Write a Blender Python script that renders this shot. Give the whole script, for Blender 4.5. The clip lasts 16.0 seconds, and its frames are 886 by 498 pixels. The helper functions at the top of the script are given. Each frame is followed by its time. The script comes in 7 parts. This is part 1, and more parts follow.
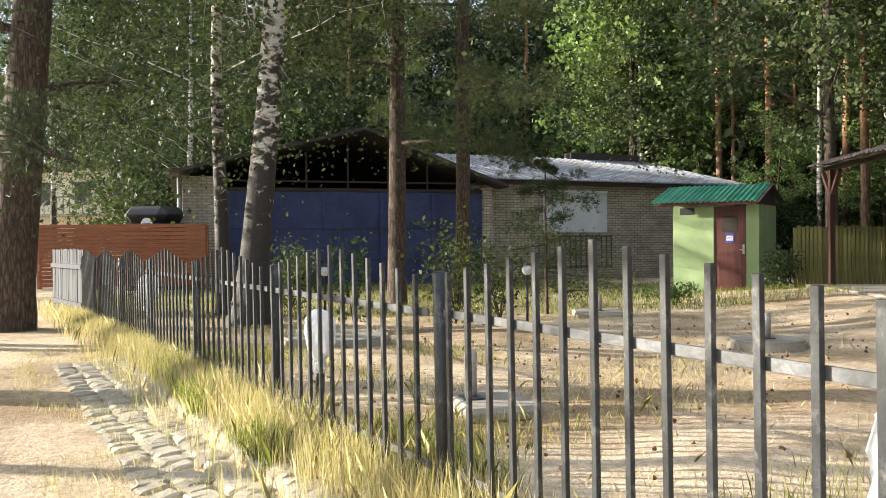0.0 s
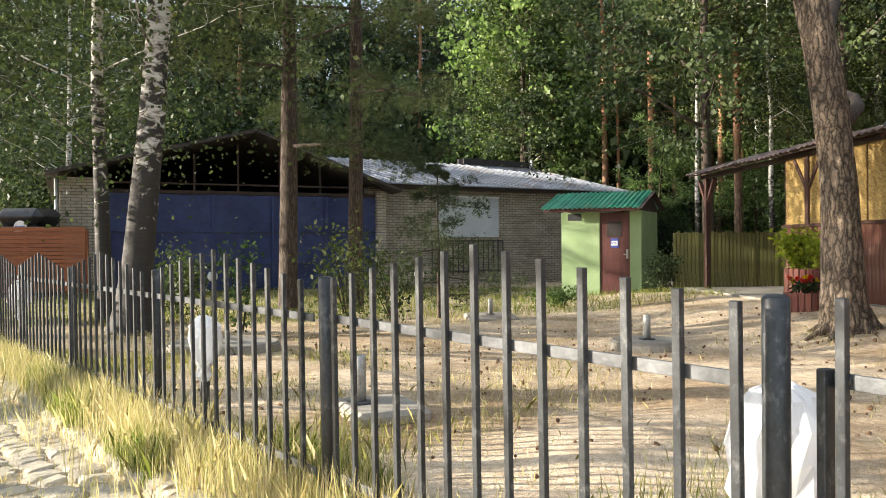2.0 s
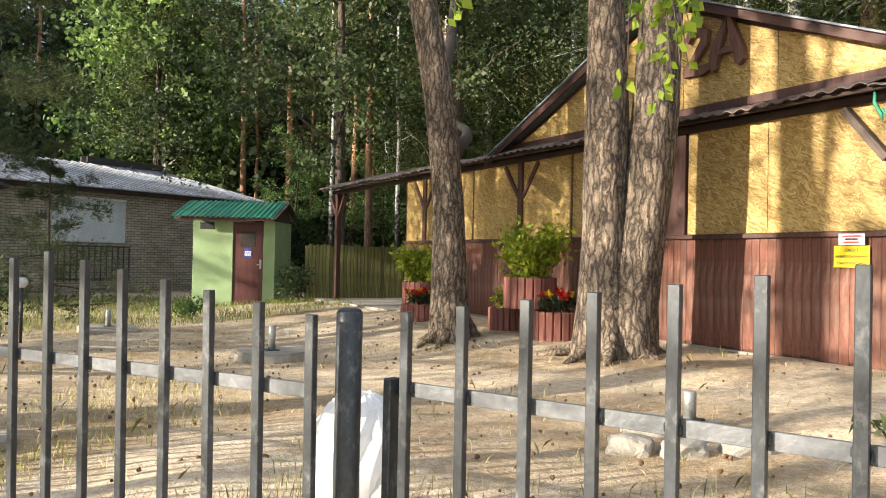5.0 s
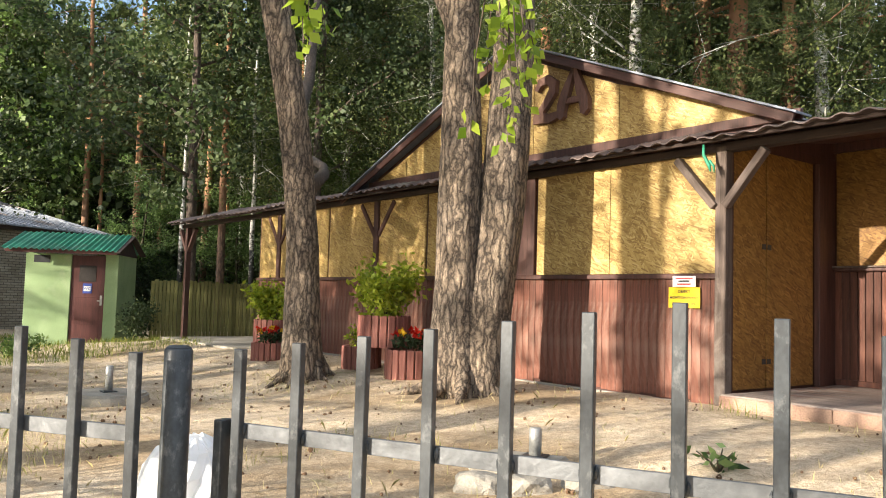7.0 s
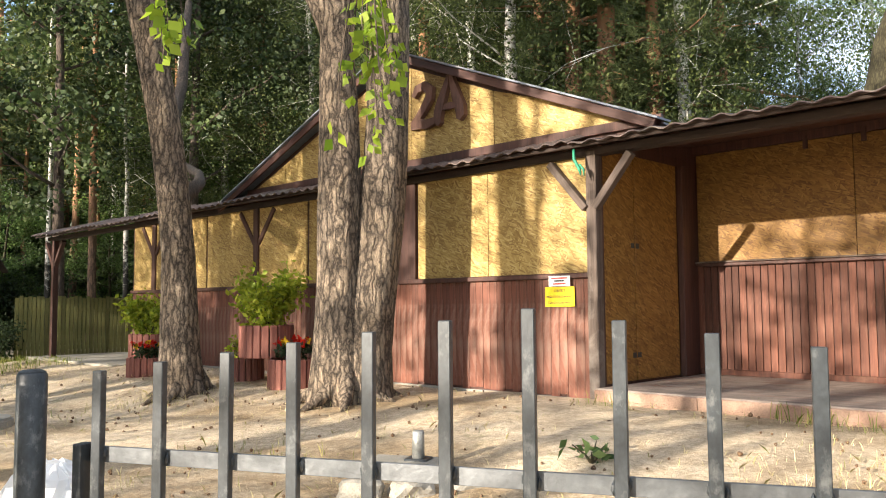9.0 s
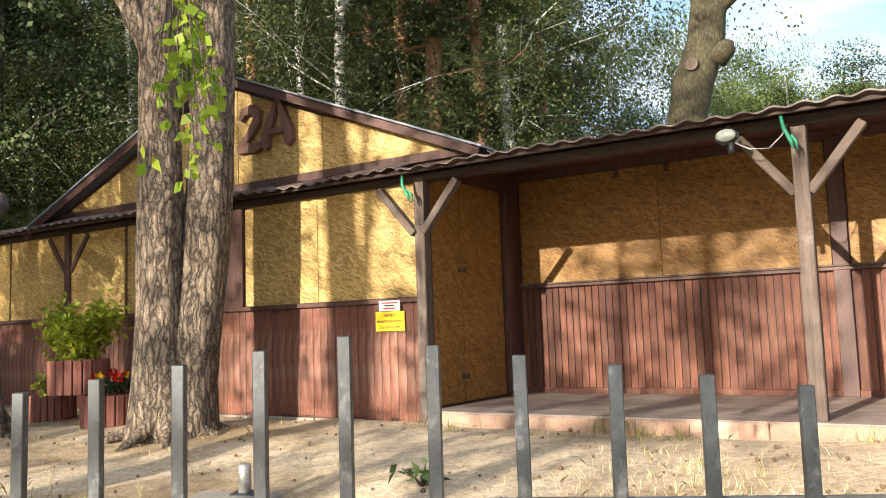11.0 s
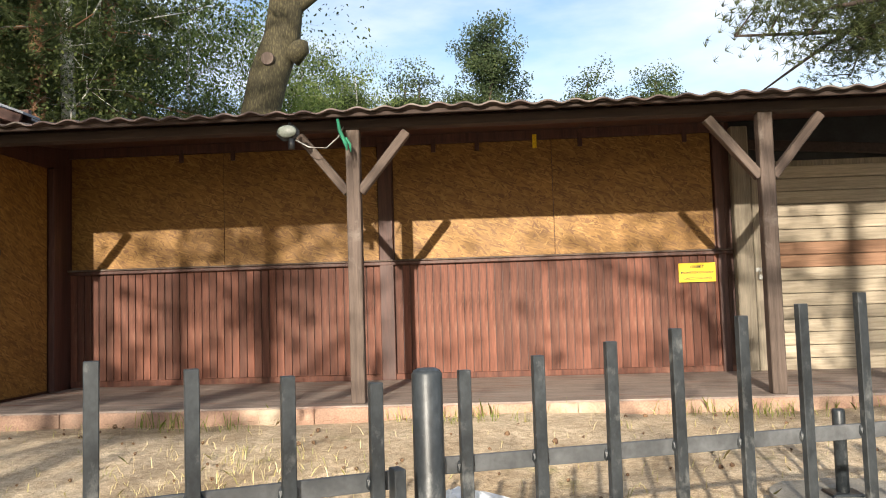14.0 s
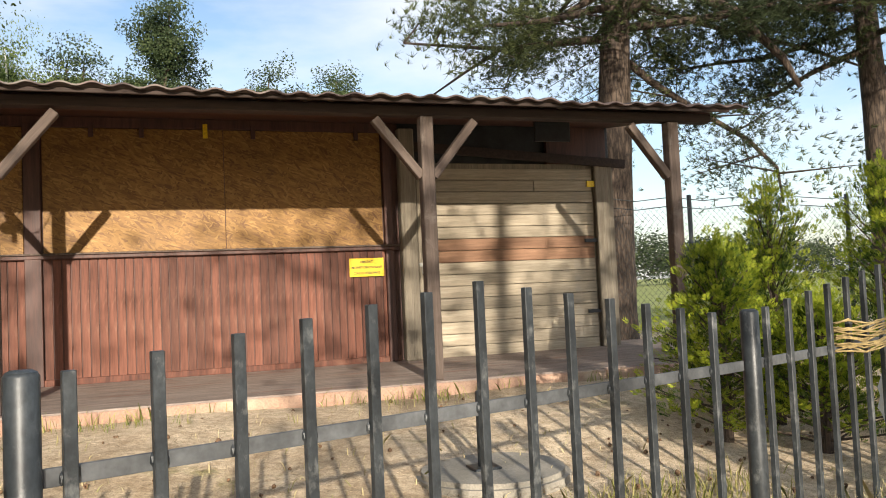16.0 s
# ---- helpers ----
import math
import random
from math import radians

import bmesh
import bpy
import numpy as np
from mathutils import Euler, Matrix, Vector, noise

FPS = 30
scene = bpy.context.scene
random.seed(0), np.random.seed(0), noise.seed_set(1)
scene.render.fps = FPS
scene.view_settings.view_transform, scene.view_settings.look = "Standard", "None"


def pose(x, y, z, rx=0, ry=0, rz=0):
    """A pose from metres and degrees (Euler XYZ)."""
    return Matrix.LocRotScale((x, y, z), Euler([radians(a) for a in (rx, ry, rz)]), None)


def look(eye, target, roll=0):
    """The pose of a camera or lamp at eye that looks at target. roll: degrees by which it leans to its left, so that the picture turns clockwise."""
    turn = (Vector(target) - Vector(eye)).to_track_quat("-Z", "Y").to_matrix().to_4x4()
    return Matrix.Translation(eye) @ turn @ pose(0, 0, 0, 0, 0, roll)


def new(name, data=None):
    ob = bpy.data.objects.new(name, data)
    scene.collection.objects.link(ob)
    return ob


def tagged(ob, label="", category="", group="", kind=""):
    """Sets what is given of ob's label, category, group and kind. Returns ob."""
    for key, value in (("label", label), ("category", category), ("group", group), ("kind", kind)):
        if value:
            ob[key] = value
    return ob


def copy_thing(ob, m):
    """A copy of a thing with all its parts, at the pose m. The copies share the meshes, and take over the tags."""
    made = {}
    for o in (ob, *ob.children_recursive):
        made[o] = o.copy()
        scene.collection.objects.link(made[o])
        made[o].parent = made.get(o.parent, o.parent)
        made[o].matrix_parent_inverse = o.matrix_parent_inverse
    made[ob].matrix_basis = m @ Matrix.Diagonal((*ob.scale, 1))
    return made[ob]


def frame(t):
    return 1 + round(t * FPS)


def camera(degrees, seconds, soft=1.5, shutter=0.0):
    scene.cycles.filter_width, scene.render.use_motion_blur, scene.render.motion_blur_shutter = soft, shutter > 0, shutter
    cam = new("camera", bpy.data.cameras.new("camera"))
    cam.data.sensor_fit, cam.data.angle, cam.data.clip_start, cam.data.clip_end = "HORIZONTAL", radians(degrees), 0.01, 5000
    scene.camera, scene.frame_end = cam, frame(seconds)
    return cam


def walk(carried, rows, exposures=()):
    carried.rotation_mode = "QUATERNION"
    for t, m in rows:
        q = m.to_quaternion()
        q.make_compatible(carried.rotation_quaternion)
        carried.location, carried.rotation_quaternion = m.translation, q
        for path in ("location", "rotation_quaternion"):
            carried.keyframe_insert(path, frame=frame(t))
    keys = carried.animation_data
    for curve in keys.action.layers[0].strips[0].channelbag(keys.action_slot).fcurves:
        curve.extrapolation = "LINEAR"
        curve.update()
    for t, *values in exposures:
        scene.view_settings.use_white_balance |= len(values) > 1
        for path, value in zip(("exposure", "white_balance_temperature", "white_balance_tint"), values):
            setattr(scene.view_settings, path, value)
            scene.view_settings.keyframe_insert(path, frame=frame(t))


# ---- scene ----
cam = camera(56.9, 16.0, soft=1.0)
ROWS = [
    (0.0, -0.030, -1.658, 1.450, 94.334, -0.447, 0.498),
    (0.5, -0.019, -1.642, 1.451, 92.290, -0.477, 1.346),
    (1.0, -0.027, -1.635, 1.452, 90.593, -0.254, 1.390),
    (1.5, -0.022, -1.628, 1.450, 89.001, -0.076, 0.372),
    (2.0, -0.011, -1.624, 1.451, 86.962, -0.190, 0.417),
    (2.5, 0.003, -1.607, 1.451, 83.710, -0.295, 0.525),
    (3.0, -0.000, -1.586, 1.453, 80.217, -0.420, 0.375),
    (3.5, -0.007, -1.567, 1.450, 76.696, -0.551, 0.231),
    (4.0, -0.011, -1.546, 1.454, 73.556, -0.518, 0.331),
    (4.5, 0.004, -1.531, 1.458, 68.566, 0.010, -0.085),
    (5.0, -0.008, -1.504, 1.457, 62.019, 0.703, -1.194),
    (7.5, -0.002, -1.460, 1.453, 50.625, 3.825, -1.103),
    (8.0, 0.022, -1.457, 1.459, 48.496, 3.803, -0.407),
    (10.5, 0.077, -1.448, 1.469, 36.196, 5.120, 1.442),
    (11.0, 0.089, -1.444, 1.470, 32.620, 5.518, 1.936),
    (11.5, 0.111, -1.464, 1.457, 28.977, 5.771, 1.916),
    (12.0, 0.131, -1.438, 1.472, 24.372, 5.987, 2.744),
    (12.5, 0.160, -1.423, 1.466, 18.862, 5.996, 2.451),
    (13.0, 0.210, -1.409, 1.475, 13.397, 4.914, 1.890),
    (13.5, 0.171, -1.387, 1.471, 8.696, 4.838, 1.548),
    (14.0, 0.200, -1.368, 1.471, 3.419, 3.824, 1.764),
    (14.5, 0.226, -1.372, 1.457, -1.461, 3.056, 2.107),
    (15.0, 0.244, -1.361, 1.459, -7.616, 3.155, 2.206),
    (15.5, 0.276, -1.337, 1.468, -12.823, 3.017, 1.558),
    (16.0, 0.303, -1.338, 1.456, -18.546, 2.722, 2.596),
]
EXPOSURES = [(0.0, 1.68), (2.5, 1.72), (5.0, 1.62), (8.0, 1.7), (10.5, 1.64), (12.0, 1.15), (12.5, 1.02), (13.5, 1.05), (14.5, 1.08), (15.5, 0.98), (16.0, 0.87)]
walk(cam, [(t, pose(x, y, z, 90 + pitch, roll, yaw)) for t, x, y, z, yaw, pitch, roll in ROWS], EXPOSURES)

# ---- light ----
SUN_TRAVEL = Vector((0.105, 0.955, -0.255)).normalized()
SUN_EL = math.asin(-SUN_TRAVEL.z)
SUN_AZ = math.atan2(-SUN_TRAVEL.x, -SUN_TRAVEL.y)
world = bpy.data.worlds.new("sky")
scene.world = world
world.use_nodes = True
wn, wl = world.node_tree.nodes, world.node_tree.links
sky = wn.new("ShaderNodeTexSky")
sky.sky_type = "NISHITA"
sky.sun_disc = False
sky.sun_elevation = SUN_EL + radians(8)
sky.sun_rotation = SUN_AZ
sky.air_density, sky.dust_density = 1.0, 1.0
# thin bright cloud over the blue
tc = wn.new("ShaderNodeTexCoord")
mp = wn.new("ShaderNodeMapping")
mp.inputs["Scale"].default_value = (1.2, 1.2, 4.0)
cn = wn.new("ShaderNodeTexNoise")
cn.inputs["Scale"].default_value, cn.inputs["Detail"].default_value, cn.inputs["Roughness"].default_value = 2.2, 7, 0.55
cr = wn.new("ShaderNodeValToRGB")
cr.color_ramp.elements[0].position, cr.color_ramp.elements[1].position = 0.36, 0.64
cm = wn.new("ShaderNodeMixRGB")
cm.inputs["Color2"].default_value = (5.6, 5.75, 6.0, 1)
cf = wn.new("ShaderNodeMath")
cf.operation = "MULTIPLY"
cf.inputs[1].default_value = 0.8
wl.new(tc.outputs["Generated"], mp.inputs["Vector"])
wl.new(mp.outputs["Vector"], cn.inputs["Vector"])
wl.new(cn.outputs["Fac"], cr.inputs["Fac"])
wl.new(cr.outputs["Color"], cf.inputs[0])
wl.new(cf.outputs[0], cm.inputs["Fac"])
wl.new(sky.outputs["Color"], cm.inputs["Color1"])
wl.new(cm.outputs["Color"], wn["Background"].inputs["Color"])
wn["Background"].inputs["Strength"].default_value = 0.105
sun = new("sun", bpy.data.lights.new("sun", "SUN"))
sun.data.energy, sun.data.angle, sun.data.color = 5.0, radians(0.5), (1.0, 0.90, 0.755)
sun.matrix_world = look((0, 0, 30), Vector((0, 0, 30)) + SUN_TRAVEL)

# ---- materials ----


def material(name, rough=0.8, metal=0.0):
    m = bpy.data.materials.new(name)
    m.use_nodes = True
    n, l = m.node_tree.nodes, m.node_tree.links
    b = n["Principled BSDF"]
    b.inputs["Roughness"].default_value, b.inputs["Metallic"].default_value = rough, metal
    return m, n, l, b


def ramp(n, stops):
    r = n.new("ShaderNodeValToRGB")
    e = r.color_ramp.elements
    while len(e) < len(stops):
        e.new(0.5)
    for k, (p, c) in enumerate(stops):
        e[k].position, e[k].color = p, (*c, 1)
    return r


def coords(n, l, scale=(1, 1, 1), kind="Object", rot=(0, 0, 0)):
    t = n.new("ShaderNodeTexCoord")
    m = n.new("ShaderNodeMapping")
    m.inputs["Scale"].default_value = scale
    m.inputs["Rotation"].default_value = rot
    l.new(t.outputs[kind], m.inputs["Vector"])
    return m


def noise_node(n, l, vec, scale, detail=5, rough=0.55, distort=0.0):
    t = n.new("ShaderNodeTexNoise")
    t.inputs["Scale"].default_value, t.inputs["Detail"].default_value = scale, detail
    t.inputs["Roughness"].default_value, t.inputs["Distortion"].default_value = rough, distort
    l.new(vec.outputs[0], t.inputs["Vector"])
    return t


def mix(n, l, a, b, fac, mode="MIX"):
    m = n.new("ShaderNodeMixRGB")
    m.blend_type = mode
    for s, x in (("Color1", a), ("Color2", b), ("Fac", fac)):
        if hasattr(x, "outputs"):
            l.new(x.outputs[0], m.inputs[s])
        elif isinstance(x, (int, float)):
            m.inputs[s].default_value = x
        elif isinstance(x, tuple):
            m.inputs[s].default_value = (*x, 1)
        else:
            l.new(x, m.inputs[s])
    return m


def bump(n, l, b, height, strength=0.3, dist=0.01):
    k = n.new("ShaderNodeBump")
    k.inputs["Strength"].default_value, k.inputs["Distance"].default_value = strength, dist
    l.new(height.outputs[0], k.inputs["Height"])
    l.new(k.outputs["Normal"], b.inputs["Normal"])


def simple(name, c1, c2, scale=6, rough=0.8, metal=0.0, bumps=0.25, stretch=(1, 1, 1), fine=60, c3=None, vary=0.0, kind="Object", loose=False):
    """Two-scale mottled surface; vary shifts the value from piece to piece."""
    m, n, l, b = material(name, rough, metal)
    v = coords(n, l, stretch, kind)
    if loose:
        # each piece takes its own stretch of the pattern
        io = n.new("ShaderNodeObjectInfo")
        ks = n.new("ShaderNodeVectorMath")
        ks.operation = "SCALE"
        ks.inputs[0].default_value = (7.0, 5.0, 9.0)
        l.new(io.outputs["Random"], ks.inputs["Scale"])
        l.new(ks.outputs[0], v.inputs["Location"])
    a = noise_node(n, l, v, scale)
    f = noise_node(n, l, v, fine, 3)
    r = ramp(n, [(0.3, c1), (0.7, c2)])
    l.new(a.outputs[0], r.inputs[0])
    out = r
    r2 = ramp(n, [(0.3, (0.62, 0.62, 0.62)), (0.7, (1.25, 1.25, 1.25))])
    l.new(f.outputs[0], r2.inputs[0])
    out = mix(n, l, out, r2, 0.6, "MULTIPLY")
    if c3:
        s = noise_node(n, l, v, scale * 0.45, 6, 0.7)
        rs = ramp(n, [(0.55, (0, 0, 0)), (0.68, (1, 1, 1))])
        l.new(s.outputs[0], rs.inputs[0])
        out = mix(n, l, out, c3, rs)
    if vary:
        oi = n.new("ShaderNodeObjectInfo")
        rv = ramp(n, [(0.0, (1 - vary,) * 3), (1.0, (1 + vary,) * 3)])
        l.new(oi.outputs["Random"], rv.inputs[0])
        out = mix(n, l, out, rv, 1.0, "MULTIPLY")
    l.new(out.outputs[0], b.inputs["Base Color"])
    bump(n, l, b, f, bumps, 0.006)
    return m


def wood(name, dark, light, grain=(18, 18, 1.2), rough=0.75, vary=0.15, worn=None, worn_at=0.6, bumps=0.35):
    """Grain along local z (swap by grain); worn: colour of bare patches."""
    m, n, l, b = material(name, rough)
    v = coords(n, l, grain)
    a = noise_node(n, l, v, 1.6, 8, 0.65, 0.4)
    f = noise_node(n, l, v, 9, 4, 0.6)
    r = ramp(n, [(0.28, dark), (0.72, light)])
    l.new(a.outputs[0], r.inputs[0])
    r2 = ramp(n, [(0.3, (0.7, 0.7, 0.7)), (0.7, (1.2, 1.2, 1.2))])
    l.new(f.outputs[0], r2.inputs[0])
    out = mix(n, l, r, r2, 0.7, "MULTIPLY")
    if worn:
        w = coords(n, l, (1.3, 1.3, 1.0), "Object")
        s = noise_node(n, l, w, 1.7, 8, 0.7, 0.6)
        rs = ramp(n, [(worn_at, (0, 0, 0)), (worn_at + 0.16, (1, 1, 1))])
        l.new(s.outputs[0], rs.inputs[0])
        out = mix(n, l, out, worn, rs)
    if vary:
        oi = n.new("ShaderNodeObjectInfo")
        rv = ramp(n, [(0.0, (1 - vary,) * 3), (1.0, (1 + vary,) * 3)])
        l.new(oi.outputs["Random"], rv.inputs[0])
        out = mix(n, l, out, rv, 1.0, "MULTIPLY")
    l.new(out.outputs[0], b.inputs["Base Color"])
    bump(n, l, b, a, bumps, 0.006)
    return m


def osb(name, tone=1.0, tint=(1, 1, 1)):
    """Pressed strand board: long flakes lying every way, in ochre and brown."""
    m, n, l, b = material(name, 0.6)
    oi = n.new("ShaderNodeObjectInfo")
    cols = None
    heights = None
    for k, (ang, sc) in enumerate(((0.2, 1.0), (1.1, 1.15), (2.2, 0.9), (2.8, 1.3))):
        v0 = coords(n, l, (1, 1, 1), "Object", (0, ang, 0))
        v = n.new("ShaderNodeMapping")
        v.inputs["Scale"].default_value = (11 * sc, 30, 60 * sc)
        l.new(v0.outputs[0], v.inputs["Vector"])
        ad = n.new("ShaderNodeVectorMath")
        ad.operation = "ADD"
        l.new(v.outputs[0], ad.inputs[0])
        l.new(oi.outputs["Location"], ad.inputs[1])
        vo = n.new("ShaderNodeTexVoronoi")
        vo.inputs["Scale"].default_value = 1.0
        l.new(ad.outputs[0], vo.inputs["Vector"])
        sep = n.new("ShaderNodeSeparateColor")
        l.new(vo.outputs["Color"], sep.inputs[0])
        r = ramp(n, [(0.0, (0.27, 0.16, 0.05)), (0.4, (0.42, 0.285, 0.095)), (0.8, (0.53, 0.38, 0.145)), (1.0, (0.64, 0.49, 0.23))])
        l.new(sep.outputs[0], r.inputs[0])
        if cols is None:
            cols, heights = r, r
        else:
            st = n.new("ShaderNodeMath")
            st.operation = "GREATER_THAN"
            st.inputs[1].default_value = 0.52
            l.new(sep.outputs[1], st.inputs[0])
            cols = mix(n, l, cols, r, st)
    v2 = coords(n, l, (1, 1, 1))
    big = noise_node(n, l, v2, 1.1, 5, 0.6)
    rb = ramp(n, [(0.3, (0.72, 0.70, 0.66)), (0.7, (1.12, 1.1, 1.05))])
    l.new(big.outputs[0], rb.inputs[0])
    out = mix(n, l, cols, rb, 0.8, "MULTIPLY")
    out = mix(n, l, out, tuple(tone * q for q in tint), 1.0, "MULTIPLY")
    l.new(out.outputs[0], b.inputs["Base Color"])
    bump(n, l, b, cols, 0.3, 0.004)
    return m


def leaf_material(name, cols, trans=0.35, rough=0.5, boughs=0.0):
    m, n, l, b = material(name, rough)
    g = n.new("ShaderNodeNewGeometry")
    r = ramp(n, [(k / (len(cols) - 1), c) for k, c in enumerate(cols)])
    l.new(g.outputs["Random Per Island"], r.inputs[0])
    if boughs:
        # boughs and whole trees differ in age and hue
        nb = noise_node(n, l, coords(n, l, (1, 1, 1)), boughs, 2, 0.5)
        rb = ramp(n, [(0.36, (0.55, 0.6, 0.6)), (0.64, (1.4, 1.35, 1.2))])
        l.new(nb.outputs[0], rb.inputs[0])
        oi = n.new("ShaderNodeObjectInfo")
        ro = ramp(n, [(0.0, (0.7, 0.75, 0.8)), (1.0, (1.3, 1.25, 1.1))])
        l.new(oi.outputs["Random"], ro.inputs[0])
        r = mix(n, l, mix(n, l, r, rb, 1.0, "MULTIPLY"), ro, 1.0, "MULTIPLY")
    l.new(r.outputs[0], b.inputs["Base Color"])
    b.inputs["Specular IOR Level"].default_value = 0.18
    t = n.new("ShaderNodeBsdfTranslucent")
    bright = mix(n, l, r, (1.0, 1.15, 0.85), 1.0, "MULTIPLY")
    l.new(bright.outputs[0], t.inputs["Color"])
    mx = n.new("ShaderNodeMixShader")
    mx.inputs[0].default_value = trans
    l.new(b.outputs[0], mx.inputs[1])
    l.new(t.outputs[0], mx.inputs[2])
    l.new(mx.outputs[0], n["Material Output"].inputs["Surface"])
    return m


def bark(name, dark, light, scale=(9, 9, 1.6), top=None, top_from=3.0, top_to=6.0, strength=1.0, warp=1.6):
    """Ridged bark; top: thinner, brighter bark higher up the stem."""
    m, n, l, b = material(name, 0.9)
    v = coords(n, l, scale)
    vo = n.new("ShaderNodeTexVoronoi")
    vo.feature = "DISTANCE_TO_EDGE"
    vo.inputs["Scale"].default_value = 1.3
    ns = noise_node(n, l, v, 1.2, 6, 0.7)
    sc = n.new("ShaderNodeVectorMath")
    sc.operation = "SCALE"
    sc.inputs["Scale"].default_value = warp
    l.new(ns.outputs["Color"], sc.inputs[0])
    wv = n.new("ShaderNodeVectorMath")
    l.new(v.outputs[0], wv.inputs[0])
    l.new(sc.outputs[0], wv.inputs[1])
    l.new(wv.outputs[0], vo.inputs["Vector"])
    r = ramp(n, [(0.0, dark), (0.10, tuple(0.45 * p + 0.4 * q for p, q in zip(dark, light))), (0.35, light)])
    l.new(vo.outputs["Distance"], r.inputs[0])
    r2 = ramp(n, [(0.3, (0.6, 0.6, 0.6)), (0.7, (1.25, 1.22, 1.2))])
    l.new(ns.outputs[0], r2.inputs[0])
    out = mix(n, l, r, r2, 0.8, "MULTIPLY")
    if top:
        tc = n.new("ShaderNodeTexCoord")
        sp = n.new("ShaderNodeSeparateXYZ")
        l.new(tc.outputs["Object"], sp.inputs[0])
        mr = n.new("ShaderNodeMapRange")
        mr.inputs["From Min"].default_value, mr.inputs["From Max"].default_value = top_from, top_to
        l.new(sp.outputs["Z"], mr.inputs["Value"])
        out = mix(n, l, out, top, mr)
    l.new(out.outputs[0], b.inputs["Base Color"])
    bump(n, l, b, r, strength, 0.03)
    return m


def plated_bark(name, dark, light):
    """Long rough plates with broken edges between dark, branching furrows."""
    m, n, l, b = material(name, 0.92)
    v = coords(n, l, (1, 1, 1))
    wob = noise_node(n, l, v, 6.0, 6, 0.7)
    sc = n.new("ShaderNodeVectorMath")
    sc.operation = "SCALE"
    sc.inputs["Scale"].default_value = 0.15
    l.new(wob.outputs["Color"], sc.inputs[0])
    wv = n.new("ShaderNodeVectorMath")
    l.new(v.outputs[0], wv.inputs[0])
    l.new(sc.outputs[0], wv.inputs[1])
    heights = None
    for stretch in ((17, 17, 3.0), (38, 38, 8)):
        mp = n.new("ShaderNodeMapping")
        mp.inputs["Scale"].default_value = stretch
        l.new(wv.outputs[0], mp.inputs["Vector"])
        vo = n.new("ShaderNodeTexVoronoi")
        vo.feature = "DISTANCE_TO_EDGE"
        vo.inputs["Scale"].default_value = 1.0
        l.new(mp.outputs[0], vo.inputs["Vector"])
        first = heights is None
        r = ramp(n, [(0.0, (0, 0, 0) if first else (0.55, 0.55, 0.55)), (0.09, (0.4, 0.4, 0.4) if first else (0.8, 0.8, 0.8)), (0.30, (1, 1, 1))])
        l.new(vo.outputs["Distance"], r.inputs[0])
        heights = r if first else mix(n, l, heights, r, 1.0, "MULTIPLY")
    col = ramp(n, [(0.0, dark), (0.35, tuple(0.5 * p + 0.4 * q for p, q in zip(dark, light))), (1.0, light)])
    l.new(heights.outputs[0], col.inputs[0])
    f = noise_node(n, l, coords(n, l, (40, 40, 16)), 1.2, 6, 0.7)
    r2 = ramp(n, [(0.3, (0.55, 0.55, 0.55)), (0.68, (1.25, 1.23, 1.2))])
    l.new(f.outputs[0], r2.inputs[0])
    out = mix(n, l, col, r2, 0.85, "MULTIPLY")
    g = noise_node(n, l, v, 1.6, 5, 0.65)
    r3 = ramp(n, [(0.35, (0.62, 0.62, 0.64)), (0.62, (1.1, 1.06, 1.0))])
    l.new(g.outputs[0], r3.inputs[0])
    out = mix(n, l, out, r3, 0.8, "MULTIPLY")
    rust = ramp(n, [(0.66, (0, 0, 0)), (0.78, (0.6, 0.6, 0.6))])
    l.new(noise_node(n, l, v, 2.7, 4, 0.6).outputs[0], rust.inputs[0])
    out = mix(n, l, out, (0.30, 0.15, 0.075), rust)
    l.new(out.outputs[0], b.inputs["Base Color"])
    bump(n, l, b, mix(n, l, heights, f, 0.25), 1.0, 0.035)
    return m


def birch_bark(name):
    m, n, l, b = material(name, 0.75)
    v = coords(n, l, (3.2, 3.2, 5.0))
    a = noise_node(n, l, v, 1.3, 7, 0.68, 0.6)
    tc = n.new("ShaderNodeTexCoord")
    sp = n.new("ShaderNodeSeparateXYZ")
    l.new(tc.outputs["Object"], sp.inputs[0])
    mr = n.new("ShaderNodeMapRange")
    mr.inputs["From Min"].default_value, mr.inputs["From Max"].default_value = 0.8, 4.6
    mr.inputs["To Min"].default_value, mr.inputs["To Max"].default_value = 0.27, -0.01
    l.new(sp.outputs["Z"], mr.inputs["Value"])
    ad = n.new("ShaderNodeMath")
    l.new(a.outputs[0], ad.inputs[0])
    l.new(mr.outputs[0], ad.inputs[1])
    r = ramp(n, [(0.50, (0.62, 0.60, 0.55)), (0.56, (0.30, 0.27, 0.23)), (0.60, (0.035, 0.03, 0.026))])
    l.new(ad.outputs[0], r.inputs[0])
    v2 = coords(n, l, (6, 6, 60))
    f = noise_node(n, l, v2, 1.0, 3)
    r2 = ramp(n, [(0.35, (0.7, 0.68, 0.66)), (0.6, (1.1, 1.1, 1.1))])
    l.new(f.outputs[0], r2.inputs[0])
    out = mix(n, l, r, r2, 0.7, "MULTIPLY")
    l.new(out.outputs[0], b.inputs["Base Color"])
    bump(n, l, b, a, 0.6, 0.03)
    return m


